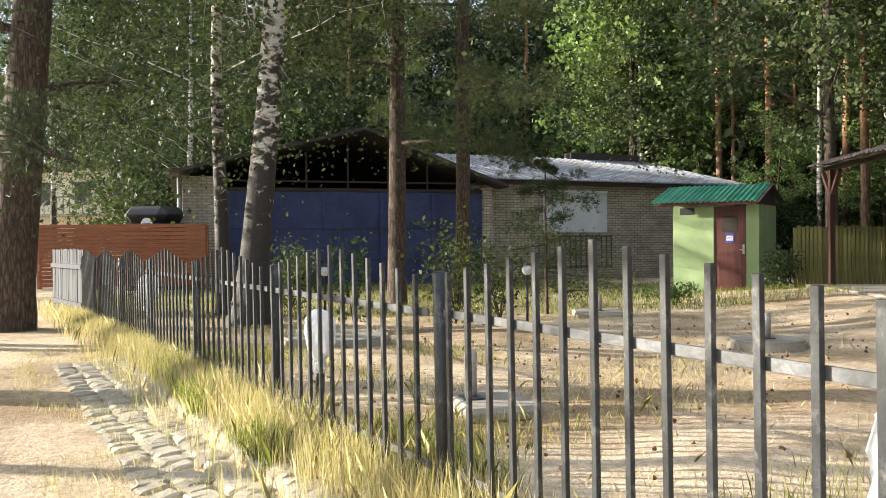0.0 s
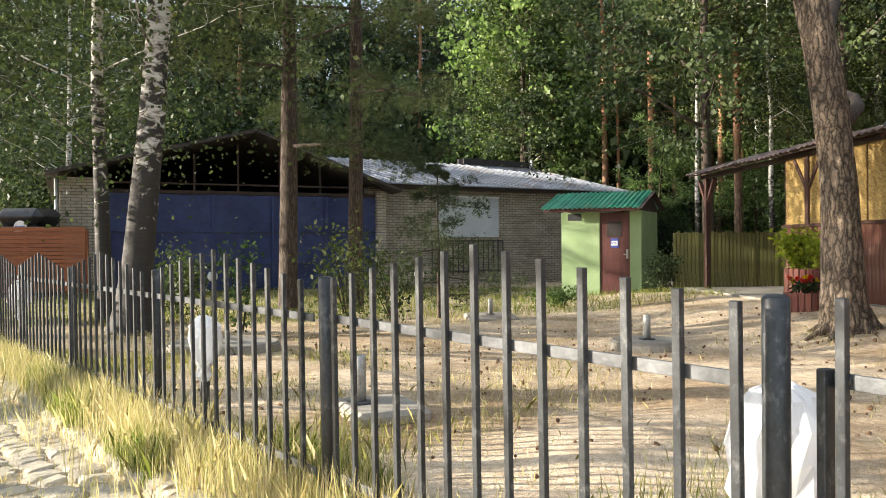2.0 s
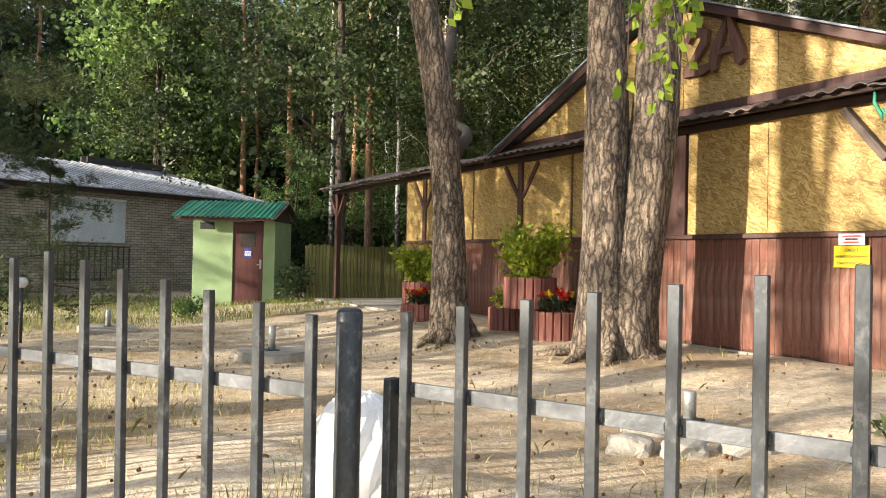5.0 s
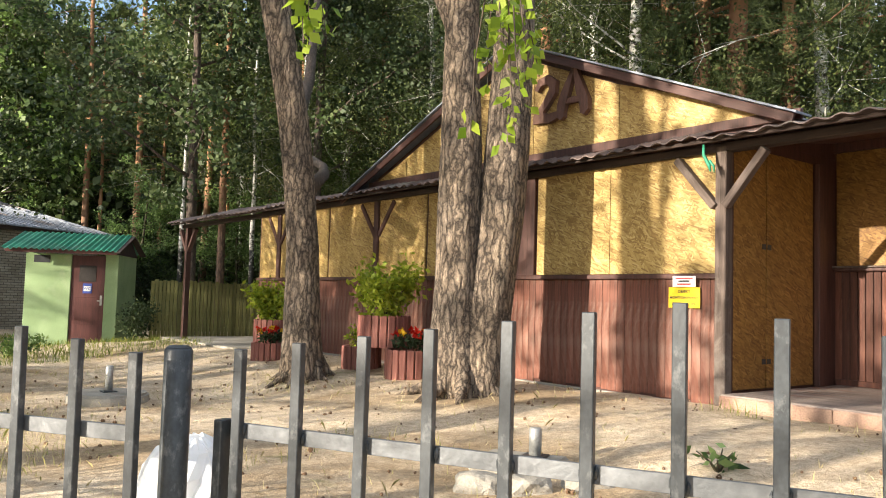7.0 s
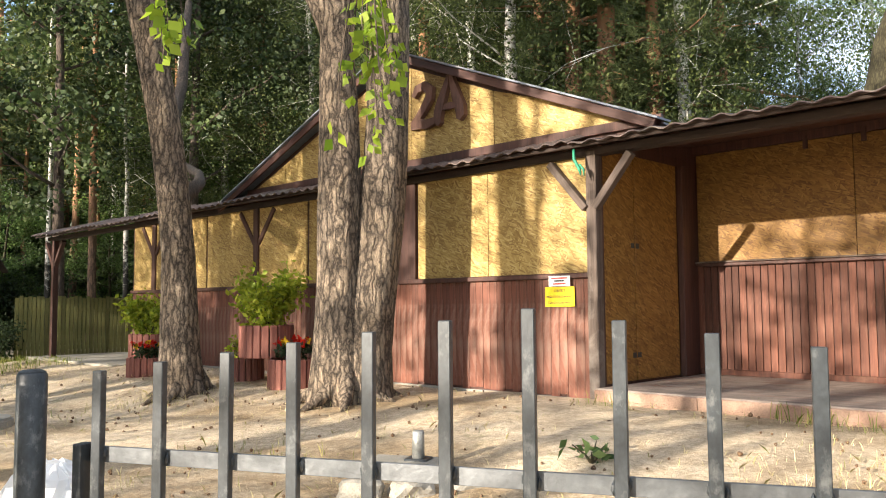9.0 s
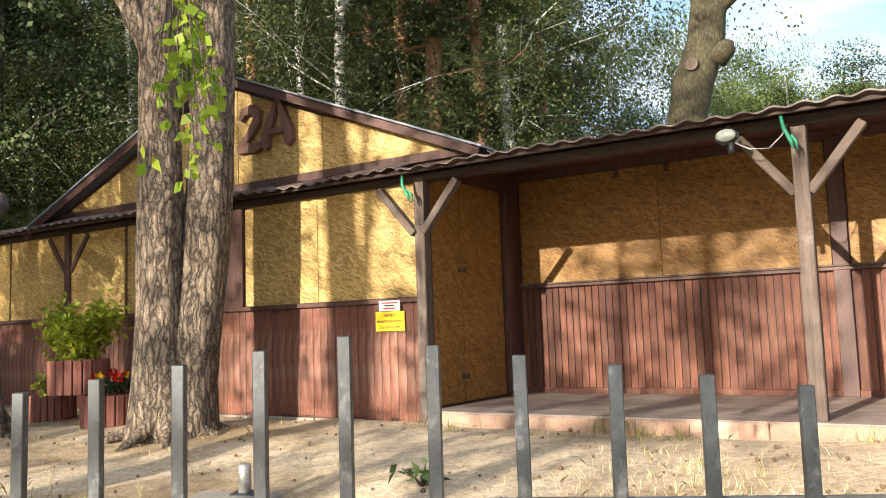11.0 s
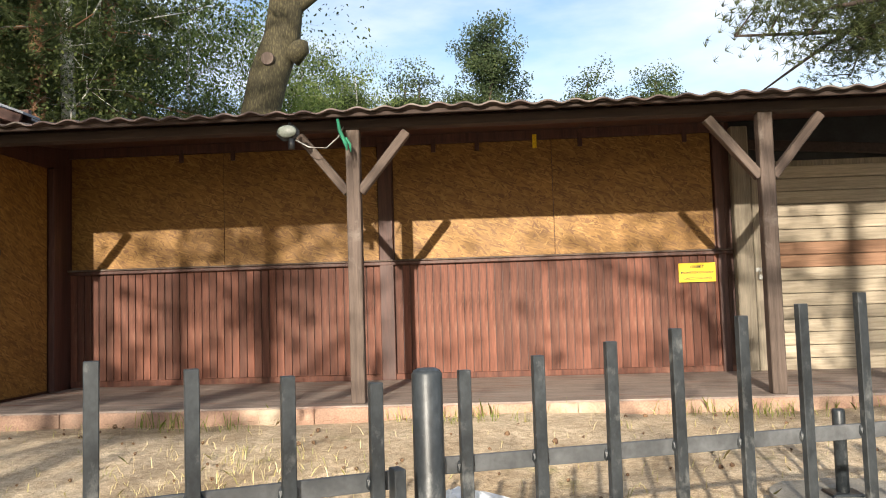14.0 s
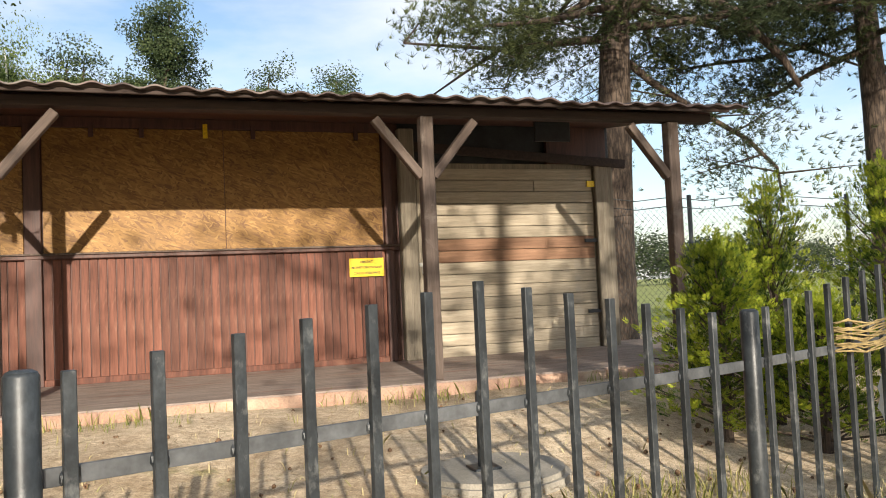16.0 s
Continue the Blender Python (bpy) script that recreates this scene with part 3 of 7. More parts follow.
def ground_z(x, y):
    x, y = np.asarray(x, float), np.asarray(y, float)
    near = 0.42 - 0.22 * smooth(-3, -15, x)
    house = 0.60 - 0.17 * smooth(-9, -17, x) - 0.2 * smooth(-17, -21, x)
    z = near + (house - near) * smooth(1.6, 4.6, y)
    d = (fence_y(x) - y) * 0.83
    out = 0.25 * smooth(-1.0, -3.6, x) - 0.08 * smooth(-8, -15, x)
    z = z + (out - z) * smooth(0.0, 0.55 + 0.7 * smooth(-3, -1, x), d)
    z = z * (1 - 0.75 * smooth(12, 30, np.hypot(x, y) * 0.6))
    return z


def gz(x, y):
    return float(ground_z(x, y))


def axis_steps(lo, hi, fine_lo, fine_hi, step):
    a = list(np.arange(fine_lo, fine_hi + 1e-6, step))
    s, x = step, fine_hi
    while x < hi:
        s *= 1.28
        x += s
        a.append(x)
    s, x = step, fine_lo
    while x > lo:
        s *= 1.28
        x -= s
        a.insert(0, x)
    return np.array(a)


gx, gy = axis_steps(-1500, 1500, -16, 7, 0.14), axis_steps(-1500, 1500, -8, 7, 0.14)
XX, YY = np.meshgrid(gx, gy, indexing="ij")
rough_n = np.zeros_like(XX)
for fr, am in ((0.9, 0.03), (2.3, 0.016), (5.1, 0.009)):
    rough_n += am * np.sin(fr * XX + 1.7 * np.sin(0.6 * fr * YY)) * np.cos(fr * 1.1 * YY + 1.3 * np.sin(0.7 * fr * XX + 2))
off = (fence_y(XX) - YY) * 0.83
rough_n *= 1 - 0.85 * smooth(0.2, 0.5, off) * smooth(2.1, 1.7, off) * smooth(-1.8, -2.6, XX)
ZZ = ground_z(XX, YY) + rough_n * (np.hypot(XX, YY) < 40)
nx, ny = XX.shape
idx = np.arange(nx * ny).reshape(nx, ny)
quads = np.stack([idx[:-1, :-1], idx[1:, :-1], idx[1:, 1:], idx[:-1, 1:]], -1).reshape(-1, 4)
ground = put("ground", quick_mesh("ground", np.stack([XX, YY, ZZ], -1).reshape(-1, 3), quads, M["ground"], True))
tagged(ground, "pale sandy ground with dry needles and sparse grass", "ground", kind="structure")

# ---- fence: panels of thirteen bars between round posts ----
BAR = box(bmesh.new(), (-0.0112, -0.0085, 0), (0.0112, 0.0085, 1), 0.0015)
bar_mesh = bpy.data.meshes.new("bar")
BAR.to_mesh(bar_mesh)
BAR.free()
bar_mesh.materials.append(M["steel"])
BASE = 0.50
BEAD = bmesh.new()
bmesh.ops.create_icosphere(BEAD, subdivisions=1, radius=1.0, matrix=Matrix.Diagonal((0.005, 0.007, 0.013, 1)))
bead_mesh = bpy.data.meshes.new("weld_bead")
BEAD.to_mesh(bead_mesh)
BEAD.free()
bead_mesh.materials.append(M["steel"])


def round_post(x, y, top, r=0.028, name="fence_post", lean=0.0, group="fence posts"):
    p = thing(name, "dark grey round steel fence post set in the sand", "fence post", pose(x, y, gz(x, y) - 0.05, 0, 0, 0), group)
    h = top - gz(x, y) + 0.05
    ly = lean * h
    tube_part("pipe", [(0.4 * ly, 1.0 * ly, 0), (0.2 * ly, 0.5 * ly, h * 0.5), (0, 0, h - 0.006), (0, 0, h)], [r, r, r, r - 0.004], M["steel"], p, "", 16)
    cv, cf = tube_data([(0, 0, h), (0, 0, h + 0.004)], [r - 0.003, r * 0.6], 16)
    put("cap", mesh_from("cap", cv, cf, M["steel"]), p)
    return p


def panel(a, b, name="steel_fence", label="", gate=False, rail0=0.03, lean=0.0, top0=1.456, drop=0.0198, n=13, pitch=0.1458, first=None, zoff=0.0, out=0.0, inside=1):
    """Bars with a pointed outline on two flat rails, from post a to post b."""
    a, b = Vector((*a, 0)), Vector((*b, 0))
    d = (b - a)
    ln = d.length
    d.normalize()
    th = thing(name, label or "dark grey steel fence panel with pointed bar tops", "gate" if gate else "fence", Matrix.Translation(a + Vector((d.y, -d.x, 0)) * out) @ Matrix.Rotation(math.atan2(d.y, d.x), 4, "Z"), "" if gate else "fence panels")
    s0 = (ln - (n - 1) * pitch) / 2 if first is None else first
    base = max(gz(a.x, a.y), gz(b.x, b.y)) + 0.06
    shear = Matrix.Identity(4)
    shear[1][2] = -lean
    for k in range(n):
        top = top0 - drop * abs(k - n // 2) + zoff
        lo = base + 0.02 * math.sin(k * 2.1)
        m = Matrix.Translation((s0 + k * pitch, lean * top, 0)) @ shear @ Matrix.Translation((0, 0, lo)) @ Matrix.Rotation(0.003 * math.sin(k * 3.7), 4, "Y") @ Matrix.Diagonal((1, 1, top - lo, 1))
        put("bar", bar_mesh, th, m)
        if zoff == 0 and lean == 0:
            for sx in (-1, 1):
                put("weld_bead", bead_mesh, th, Matrix.Translation((s0 + k * pitch + sx * 0.0125, 0.007 * inside, 1.178 + 0.004 * math.sin(k * 2.7 + sx))))
    x0, x1 = (rail0, ln - 0.03) if not gate else (s0 - 0.034, s0 + (n - 1) * pitch + 0.034)
    for nm, z in (("upper_rail", 1.178 + zoff), ("lower_rail", base + 0.10)):
        rail = box_part(nm, (x0, -0.0045 + 0.0125 * inside, z - 0.0155), (x1, 0.0045 + 0.0125 * inside, z + 0.0155), M["rail"], th, "worn flat steel rail", 0.001, Matrix.Translation((0, lean * 1.2, 0)) @ shear)
    if gate:
        for x in (x0, x1):
            box_part("stile", (x - 0.010, -0.022, base), (x + 0.010, 0.012, 1.200), M["steel"], th, "", 0.002)
    return th


LEAN = 0.022
round_post(*G1, 1.345, lean=0)
round_post(*G2, 1.352, lean=0)
round_post(*G3, 1.345)
GA = (-1.711, -0.816)
panel(GA, (GA[0] + 2.04 * math.cos(radians(25.5)), GA[1] + 2.04 * math.sin(radians(25.5))), "fence_gate", "dark grey steel gate with pointed bar tops, closed", True, 0.03, 0, 1.462, 0.0198, first=0.1458)
panel(G2, G3, lean=0.0, top0=1.468, first=0.07, out=0.0)
ld = LDIR.normalized()
ln_panel = LDIR.length
prev = Vector((*G1, 0))
for k in range(7):
    nxt = Vector((*G1, 0)) + ld * (1.88 + 2.03 * k)
    sink = 0.012 * k
    round_post(nxt.x, nxt.y, 1.335 - sink, lean=LEAN * 0.6)
    if k == 0:
        LA = (-1.491, -0.882)
        panel(LA, (LA[0] + 2.0 * math.cos(radians(211.85)), LA[1] + 2.0 * math.sin(radians(211.85))), rail0=0.165, lean=-LEAN, top0=1.456, first=0.1458, inside=-1)
    else:
        panel(nxt.xy, prev.xy, lean=LEAN, top0=1.456 - sink, out=0.06, pitch=0.151)
    prev = nxt
FENCE_END = prev.copy()
rd = Vector((math.cos(radians(22)), math.sin(radians(22)), 0)) * 1.95
prev = Vector((*G3, 0))
for k in range(2):
    nxt = prev + rd
    panel(prev.xy, nxt.xy, top0=1.47)
    round_post(nxt.x, nxt.y, 1.345)
    prev = nxt

# ---- inn: boarded-up timber building with a long porch ----
YF, YW, YE = 5.0, 6.97, 4.72
FLOOR = 0.715
RAILF, RAILP = 1.755, 1.905
box_part("wall_front", (-13.8, YF + 0.03, 0.35), (-4.20, YF + 0.16, 3.0), M["trim"], None)
wall_front = bpy.data.objects["wall_front"]
tagged(wall_front, "timber front wall with red-brown boarding below strand board", "wall", kind="structure")


def board_row(parent, x0, x1, pitch, y, z0, z1, mat, thick=0.018, gap=0.004, seed=1, name="board", ragged=0.0):
    rng = random.Random(seed)
    bmw = box(bmesh.new(), (gap / 2, -thick, 0), (pitch - gap / 2, 0, 1), 0.0025)
    me = bpy.data.meshes.new(name)
    bmw.to_mesh(me)
    bmw.free()
    me.materials.append(mat)
    x = x0
    while x < x1 - 0.4 * pitch:
        zz = z0 + ragged * rng.random()
        w = min(pitch, x1 - x) / pitch
        put(name, me, parent, Matrix.Translation((x, y + rng.uniform(-0.0015, 0.0015), zz)) @ Matrix.Diagonal((w, 1, z1 - zz, 1)))
        x += pitch


def osb_panel(parent, x0, x1, y, z0, z1, thick=0.018, mat="osb"):
    me = bpy.data.meshes.new("strand_board_sheet")
    b = box(bmesh.new(), (-(x1 - x0) / 2 + 0.003, -thick, -(z1 - z0) / 2 + 0.003), ((x1 - x0) / 2 - 0.003, 0, (z1 - z0) / 2 - 0.003), 0.002)
    b.to_mesh(me)
    b.free()
    me.materials.append(M[mat])
    return put("strand_board_sheet", me, parent, Matrix.Translation(((x0 + x1) / 2, y, (z0 + z1) / 2)))


board_row(wall_front, -13.75, -6.92, 0.098, YF + 0.03, 0.52, RAILF - 0.03, M["frontboard"], gap=0.002, seed=3, ragged=0.05)
board_row(wall_front, -6.92, -4.30, 0.098, YF + 0.03, 0.58, RAILF - 0.03, M["frontboard"], gap=0.002, seed=4, ragged=0.05)
FRONT_SEAMS = (-13.75, -12.95, -11.28, -9.97, -8.70, -7.72)
for a, b in zip(FRONT_SEAMS, FRONT_SEAMS[1:]):
    osb_panel(wall_front, a + 0.02, b - 0.02, YF + 0.03, RAILF + 0.02, 2.92)
for a, b in ((-6.62, -5.56), (-5.56, -4.29)):
    osb_panel(wall_front, a, b, YF + 0.03, RAILF + 0.02, 2.90)
box_part("upright", (-6.93, YF - 0.015, RAILF), (-6.64, YF + 0.03, 2.95), M["trim"], wall_front, "dark red board")
box_part("sill_rail", (-13.8, YF - 0.03, RAILF - 0.03), (-4.22, YF + 0.03, RAILF + 0.02), M["trim"], wall_front, "dark red rail", 0.006)
box_part("corner_post", (-4.295, YF - 0.045, 0.60), (-4.185, YF + 0.065, 2.92), M["post"], wall_front, "worn red-brown corner post", 0.008)
box_part("footing", (-13.9, YF - 0.02, 0.30), (-4.24, YF + 0.2, 0.595), M["concrete"], wall_front, "rough concrete footing", 0.01)

# porch side wall with boarded door
side = box_part("wall_side", (-4.34, YF + 0.165, 0.45), (-4.215, YW + 0.1, 3.05), M["trim"], None)
tagged(side, "short return wall of the porch, dark red", "wall", kind="structure")
hv = [(x, y, z) for x in (-4.335, -4.22) for y, z in ((YF + 0.17, 3.0), (YW + 0.09, 3.0), (YW + 0.09, 3.262), (YF + 0.17, 3.012))]
put("wall_head", mesh_from("wall_head", hv, [(0, 1, 2, 3), (7, 6, 5, 4), (0, 4, 5, 1), (1, 5, 6, 2), (2, 6, 7, 3), (3, 7, 4, 0)], M["trim"]), side, None, "dark red boarding under the roof")
door = thing("boarded_door", "double door boarded over with strand board in the porch side wall", "door", pose(-4.212, 0, 0))
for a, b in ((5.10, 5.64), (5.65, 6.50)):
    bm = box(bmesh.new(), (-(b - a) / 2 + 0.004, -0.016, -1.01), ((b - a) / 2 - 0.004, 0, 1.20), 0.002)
    part("door_leaf", bm, M["osbshaded"], door, "strand board leaf", Matrix.Translation((0, (a + b) / 2, FLOOR + 1.03)) @ Matrix.Rotation(radians(90), 4, "Z"))
for z in (2.05, 0.98):
    for y in (5.60, 5.69):
        box_part("hinge", (0.014, y - 0.03, z - 0.025), (0.022, y + 0.03, z + 0.025), M["black"], door, "rusty hinge", 0.002)
box_part("jamb", (0.0, 6.53, FLOOR), (0.07, 6.66, 2.95), M["trim"], door, "", 0.006)

# porch back wall
wall_porch = box_part("wall_porch", (-4.33, YW + 0.03, 0.45), (2.66, YW + 0.16, 3.22), M["trim"], None)
tagged(wall_porch, "porch back wall with red-brown boarding below strand board", "wall", kind="structure")
board_row(wall_porch, -4.22, -0.92, 0.0785, YW + 0.03, FLOOR + 0.05, RAILP - 0.02, M["wain"], 0.016, 0.009, 5)
board_row(wall_porch, -0.785, 2.53, 0.0785, YW + 0.03, FLOOR + 0.05, RAILP - 0.02, M["wain"], 0.016, 0.009, 6)
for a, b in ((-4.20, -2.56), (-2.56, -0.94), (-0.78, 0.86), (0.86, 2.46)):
    osb_panel(wall_porch, a, b, YW + 0.03, RAILP + 0.03, 3.12, mat="osbshaded")
box_part("sill_rail", (-4.33, YW - 0.035, RAILP - 0.025), (2.62, YW + 0.03, RAILP + 0.012), M["trim"], wall_porch, "dark red rail", 0.006)
box_part("sill_cap", (-4.33, YW - 0.05, RAILP + 0.013), (2.62, YW + 0.012, RAILP + 0.03), M["post"], wall_porch, "pale worn rail cap", 0.004)
box_part("skirting", (-4.2, YW - 0.015, FLOOR), (2.6, YW + 0.03, FLOOR + 0.06), M["wain"], wall_porch, "scuffed skirting board", 0.004)
for x0, x1 in ((-0.935, -0.79), (2.47, 2.56)):
    box_part("upright", (x0, YW - 0.03, FLOOR), (x1, YW + 0.028, 3.15), M["trim"], wall_porch, "dark red upright board", 0.005)
box_part("upper_board", (-4.3, YW - 0.02, 3.12), (2.6, YW + 0.028, 3.22), M["trim"], wall_porch, "dark red upper board", 0.005)
for x in (-3.0, -2.45, -0.35, 0.10, 0.69, 1.15, 2.2):
    lit = abs(x - 0.69) < 0.01
    box_part("clip", (x - 0.022, YW - 0.03, 3.03), (x + 0.022, YW - 0.001, 3.17), M["yellow"] if lit else M["trim"], wall_porch, "yellow plastic clip" if lit else "wooden turn clip", 0.003)

# porch floor and plinth
porch = box_part("porch_floor", (-4.18, 4.88, 0.66), (8.2, YW + 0.6, FLOOR), M["porchfloor"], None, bevel=0.01)
tagged(porch, "worn grey-brown porch floor on a low plinth", "floor", kind="structure")
x = -4.18
while x < 6.0:
    w = 1.0
    box_part("plinth_block", (x, 4.86, 0.40), (x + w - 0.004, 4.95, FLOOR - 0.012), M["plinth"], porch, "chipped red-washed concrete edge" if x < -4 else "", 0.008)
    x += w
slab_far = box_part("porch_slab", (-17.9, 4.7, 0.30), (-13.85, 8.5, 0.50), M["concrete"], None, bevel=0.012)
tagged(slab_far, "pale concrete slab under the open end of the porch", "floor", kind="structure")

# porch posts with braces
BEAM_Z = 2.872


def porch_post(x, foot, faint=False, brace=(1, 1), mat="post"):
    p = thing("porch_post", "weathered squared timber post with two slanting braces" if sum(brace) == 2 else "weathered squared timber post with a slanting brace", "post", pose(x, YF + 0.03, foot), "porch posts")
    h = BEAM_Z - foot
    box_part("post", (-0.055, -0.055, 0), (0.055, 0.055, h), M[mat], p, "", 0.008)
    for sgn, on in zip((-1, 1), brace):
        if on:
            beam_between("brace", (sgn * 0.05, 0, h - 0.50), (sgn * 0.43, 0, h - 0.03), 0.085, 0.07, M[mat], p)
    return p


porch_post(-0.86, FLOOR)
porch_post(2.345, FLOOR)
porch_post(4.70, FLOOR, brace=(1, 0))
porch_post(-9.90, RAILF, mat="trim")
porch_post(-12.97, RAILF, mat="trim")
porch_post(-17.37, 0.50, mat="trim")
cb = thing("corner_braces", "two slanting timber braces at the porch corner post", "brace", pose(-4.24, YF - 0.02, 2.0), "")
beam_between("brace", (-0.05, -0.02, BEAM_Z - 2.0 - 0.50), (-0.46, -0.02, BEAM_Z - 2.0 - 0.03), 0.085, 0.07, M["post"], cb)
beam_between("brace", (0.05, -0.02, BEAM_Z - 2.0 - 0.50), (0.44, -0.02, BEAM_Z - 2.0 - 0.03), 0.085, 0.07, M["post"], cb)

beam = box_part("eave_beam", (-17.6, YF - 0.04, BEAM_Z), (5.1, YF + 0.09, 2.945), M["beam"], None)
tagged(beam, "dark timber beam carrying the porch eave", "beam", kind="structure")
fascia = box_part("fascia", (-17.7, YE + 0.03, 2.922), (5.15, YE + 0.06, 2.955), M["beam"], None)
tagged(fascia, "dark fascia board under the wavy roof edge", "fascia", kind="structure")
cv = [(-4.2, YF + 0.1, 2.975), (5.2, YF + 0.1, 2.975), (5.2, YW + 0.02, 3.225), (-4.2, YW + 0.02, 3.225)]
cv += [(x, y, z + 0.02) for x, y, z in cv]
ceiling = put("ceiling", mesh_from("ceiling", cv, [(3, 2, 1, 0), (4, 5, 6, 7), (0, 1, 5, 4), (1, 2, 6, 5), (2, 3, 7, 6), (3, 0, 4, 7)], M["trim"]))
tagged(ceiling, "dark boarded underside of the porch roof", "ceiling", kind="structure")


def wavy_sheet(name, x0, x1, y0, z0, y1, z1, wave, amp, mat, parent, thick=0.008, sag=0.0, label="", seed=0):
    """Corrugated sheet, ridges running from y0 to y1."""
    n = max(8, int((x1 - x0) / wave * 8))
    rng = np.random.RandomState(seed)
    xs = np.linspace(x0, x1, n)
    dz = amp * np.sin(xs / wave * 2 * np.pi) + sag * np.sin(xs * 2.3 + seed) + amp * 0.35 * np.interp(xs, np.linspace(x0, x1, 40), rng.normal(size=40))
    rows = []
    for y, z in ((y0, z0), ((y0 + y1) / 2, (z0 + z1) / 2), (y1, z1)):
        rows.append(np.stack([xs, np.full(n, y), z + dz], 1))
    top = np.concatenate(rows)
    bot = top - np.array([0, 0, thick])
    v = np.concatenate([top, bot])
    f = []
    for r in range(2):
        for i in range(n - 1):
            a = r * n + i
            f.append((a, a + 1, a + n + 1, a + n))
            f.append((3 * n + a, 3 * n + a + n, 3 * n + a + n + 1, 3 * n + a + 1))
    for i in range(n - 1):
        f.append((i, 3 * n + i, 3 * n + i + 1, i + 1))
    me = mesh_from(name, v, f, mat, False)
    return put(name, me, parent, None, label)


roof = wavy_sheet("porch_roof", -4.3, 5.30, YE - 0.04, 2.965, 9.6, 3.62, 0.205, 0.013, M["roofwave"], None, 0.012, 0.008, seed=2)
tagged(roof, "long porch roof of dull brown corrugated sheets", "roof", kind="structure")
skirt = wavy_sheet("eave_roof", -17.75, -4.3, YE - 0.04, 2.965, YF + 0.10, 3.10, 0.177, 0.014, M["roofwave"], None, 0.01, 0.012, seed=5)
tagged(skirt, "narrow eave roof of dull brown corrugated sheets", "roof", kind="structure")
far_roof = wavy_sheet("end_roof", -17.75, -13.0, YF + 0.10, 3.105, 9.0, 3.9, 0.177, 0.02, M["roofwave"], None, 0.01, 0.01, seed=6)
tagged(far_roof, "corrugated roof over the open end of the porch", "roof", kind="structure")

# gable
APEX = (-6.96, 4.43)
GL, GR = (-10.4, 3.03), (-3.45, 3.02)
gv = [(GL[0], YF + 0.02, 3.02), (GR[0], YF + 0.02, 3.02), (APEX[0], YF + 0.02, APEX[1] - 0.04)]
gv += [(x, y + 0.1, z) for x, y, z in gv]
wall_gable = put("wall_gable", mesh_from("wall_gable", gv, [(0, 1, 2), (5, 4, 3), (0, 3, 4, 1), (1, 4, 5, 2), (2, 5, 3, 0)], M["trim"]))
tagged(wall_gable, "gable wall clad in strand board under a low pitched roof", "wall", kind="structure")


def gable_z(x):
    return APEX[1] - 0.40 * abs(x - APEX[0]) if x > APEX[0] else APEX[1] - 0.405 * abs(x - APEX[0])


for x0, x1 in ((-9.9, -9.2), (-9.2, -7.95), (-7.95, -6.7), (-6.7, -5.45), (-5.45, -3.7)):
    cuts = [x0, x1] if not x0 < APEX[0] < x1 else [x0, APEX[0], x1]
    topline = [(x, max(3.16, gable_z(x) - 0.10)) for x in cuts]
    ring = [(x0 + 0.004, 3.14), (x1 - 0.004, 3.14)] + [(min(max(x, x0 + 0.004), x1 - 0.004), z) for x, z in reversed(topline)]
    cx, cz = (x0 + x1) / 2, 3.6
    n = len(ring)
    v = [(x - cx, 0, z - cz) for x, z in ring] + [(x - cx, 0.016, z - cz) for x, z in ring]
    f = [tuple(range(n)), tuple(reversed(range(n, 2 * n)))] + [(i, i + n, (i + 1) % n + n, (i + 1) % n) for i in range(n)]
    put("strand_board_sheet", mesh_from("strand_board_sheet", v, f, M["osb"]), wall_gable, Matrix.Translation((cx, YF, cz)))
box_part("base_board", (-10.1, YF - 0.03, 3.06), (-3.5, YF + 0.018, 3.15), M["trim"], wall_gable, "dark red base board", 0.004)
for (xa, za), (xb, zb) in (((GR[0] - 0.05, gable_z(GR[0] - 0.05)), APEX), ((GL[0] - 0.3, gable_z(GL[0] - 0.3)), APEX)):
    beam_between("barge_board", (xa, YF - 0.14, za - 0.01), (xb, YF - 0.14, zb - 0.01), 0.03, 0.085, M["trim"], wall_gable, "dark red barge board", 0.004)
gable_roof = thing("gable_roof", "low pitched roof with pale metal sheet edges", "roof", kind="structure")
# the slope over the porch stops above its roof; only the verge runs on to the corner
for xa, ya, yb, xb in ((-4.15, YF + 0.06, 12.5, APEX[0]), (GR[0], YF - 0.19, YF + 0.055, APEX[0]), (GL[0] - 0.35, YF - 0.19, 12.5, APEX[0])):
    za = gable_z(xa)
    v = []
    for x, z in ((xa, za + 0.045), (APEX[0], APEX[1] + 0.045)):
        for y in (ya, yb):
            v += [(x, y, z), (x, y, z + 0.02)]
    f = [(1, 3, 7, 5), (0, 4, 6, 2), (0, 1, 5, 4), (2, 6, 7, 3), (0, 2, 3, 1), (4, 5, 7, 6)]
    put("roof_slope", mesh_from("roof_slope", v, f, M["tin"]), gable_roof, None, "pale metal roof slope")
# back of the inn
back = box_part("wall_back", (-13.8, 12.0, 0.3), (-3.6, 12.15, 3.2), M["trim"], None)
tagged(back, "plain rear wall of the timber building", "wall", kind="structure")
left_w = box_part("wall_left", (-13.8, YF + 0.165, 0.3), (-13.68, 11.95, 3.05), M["trim"], None)
tagged(left_w, "side wall of the timber building in dark red boards", "wall", kind="structure")


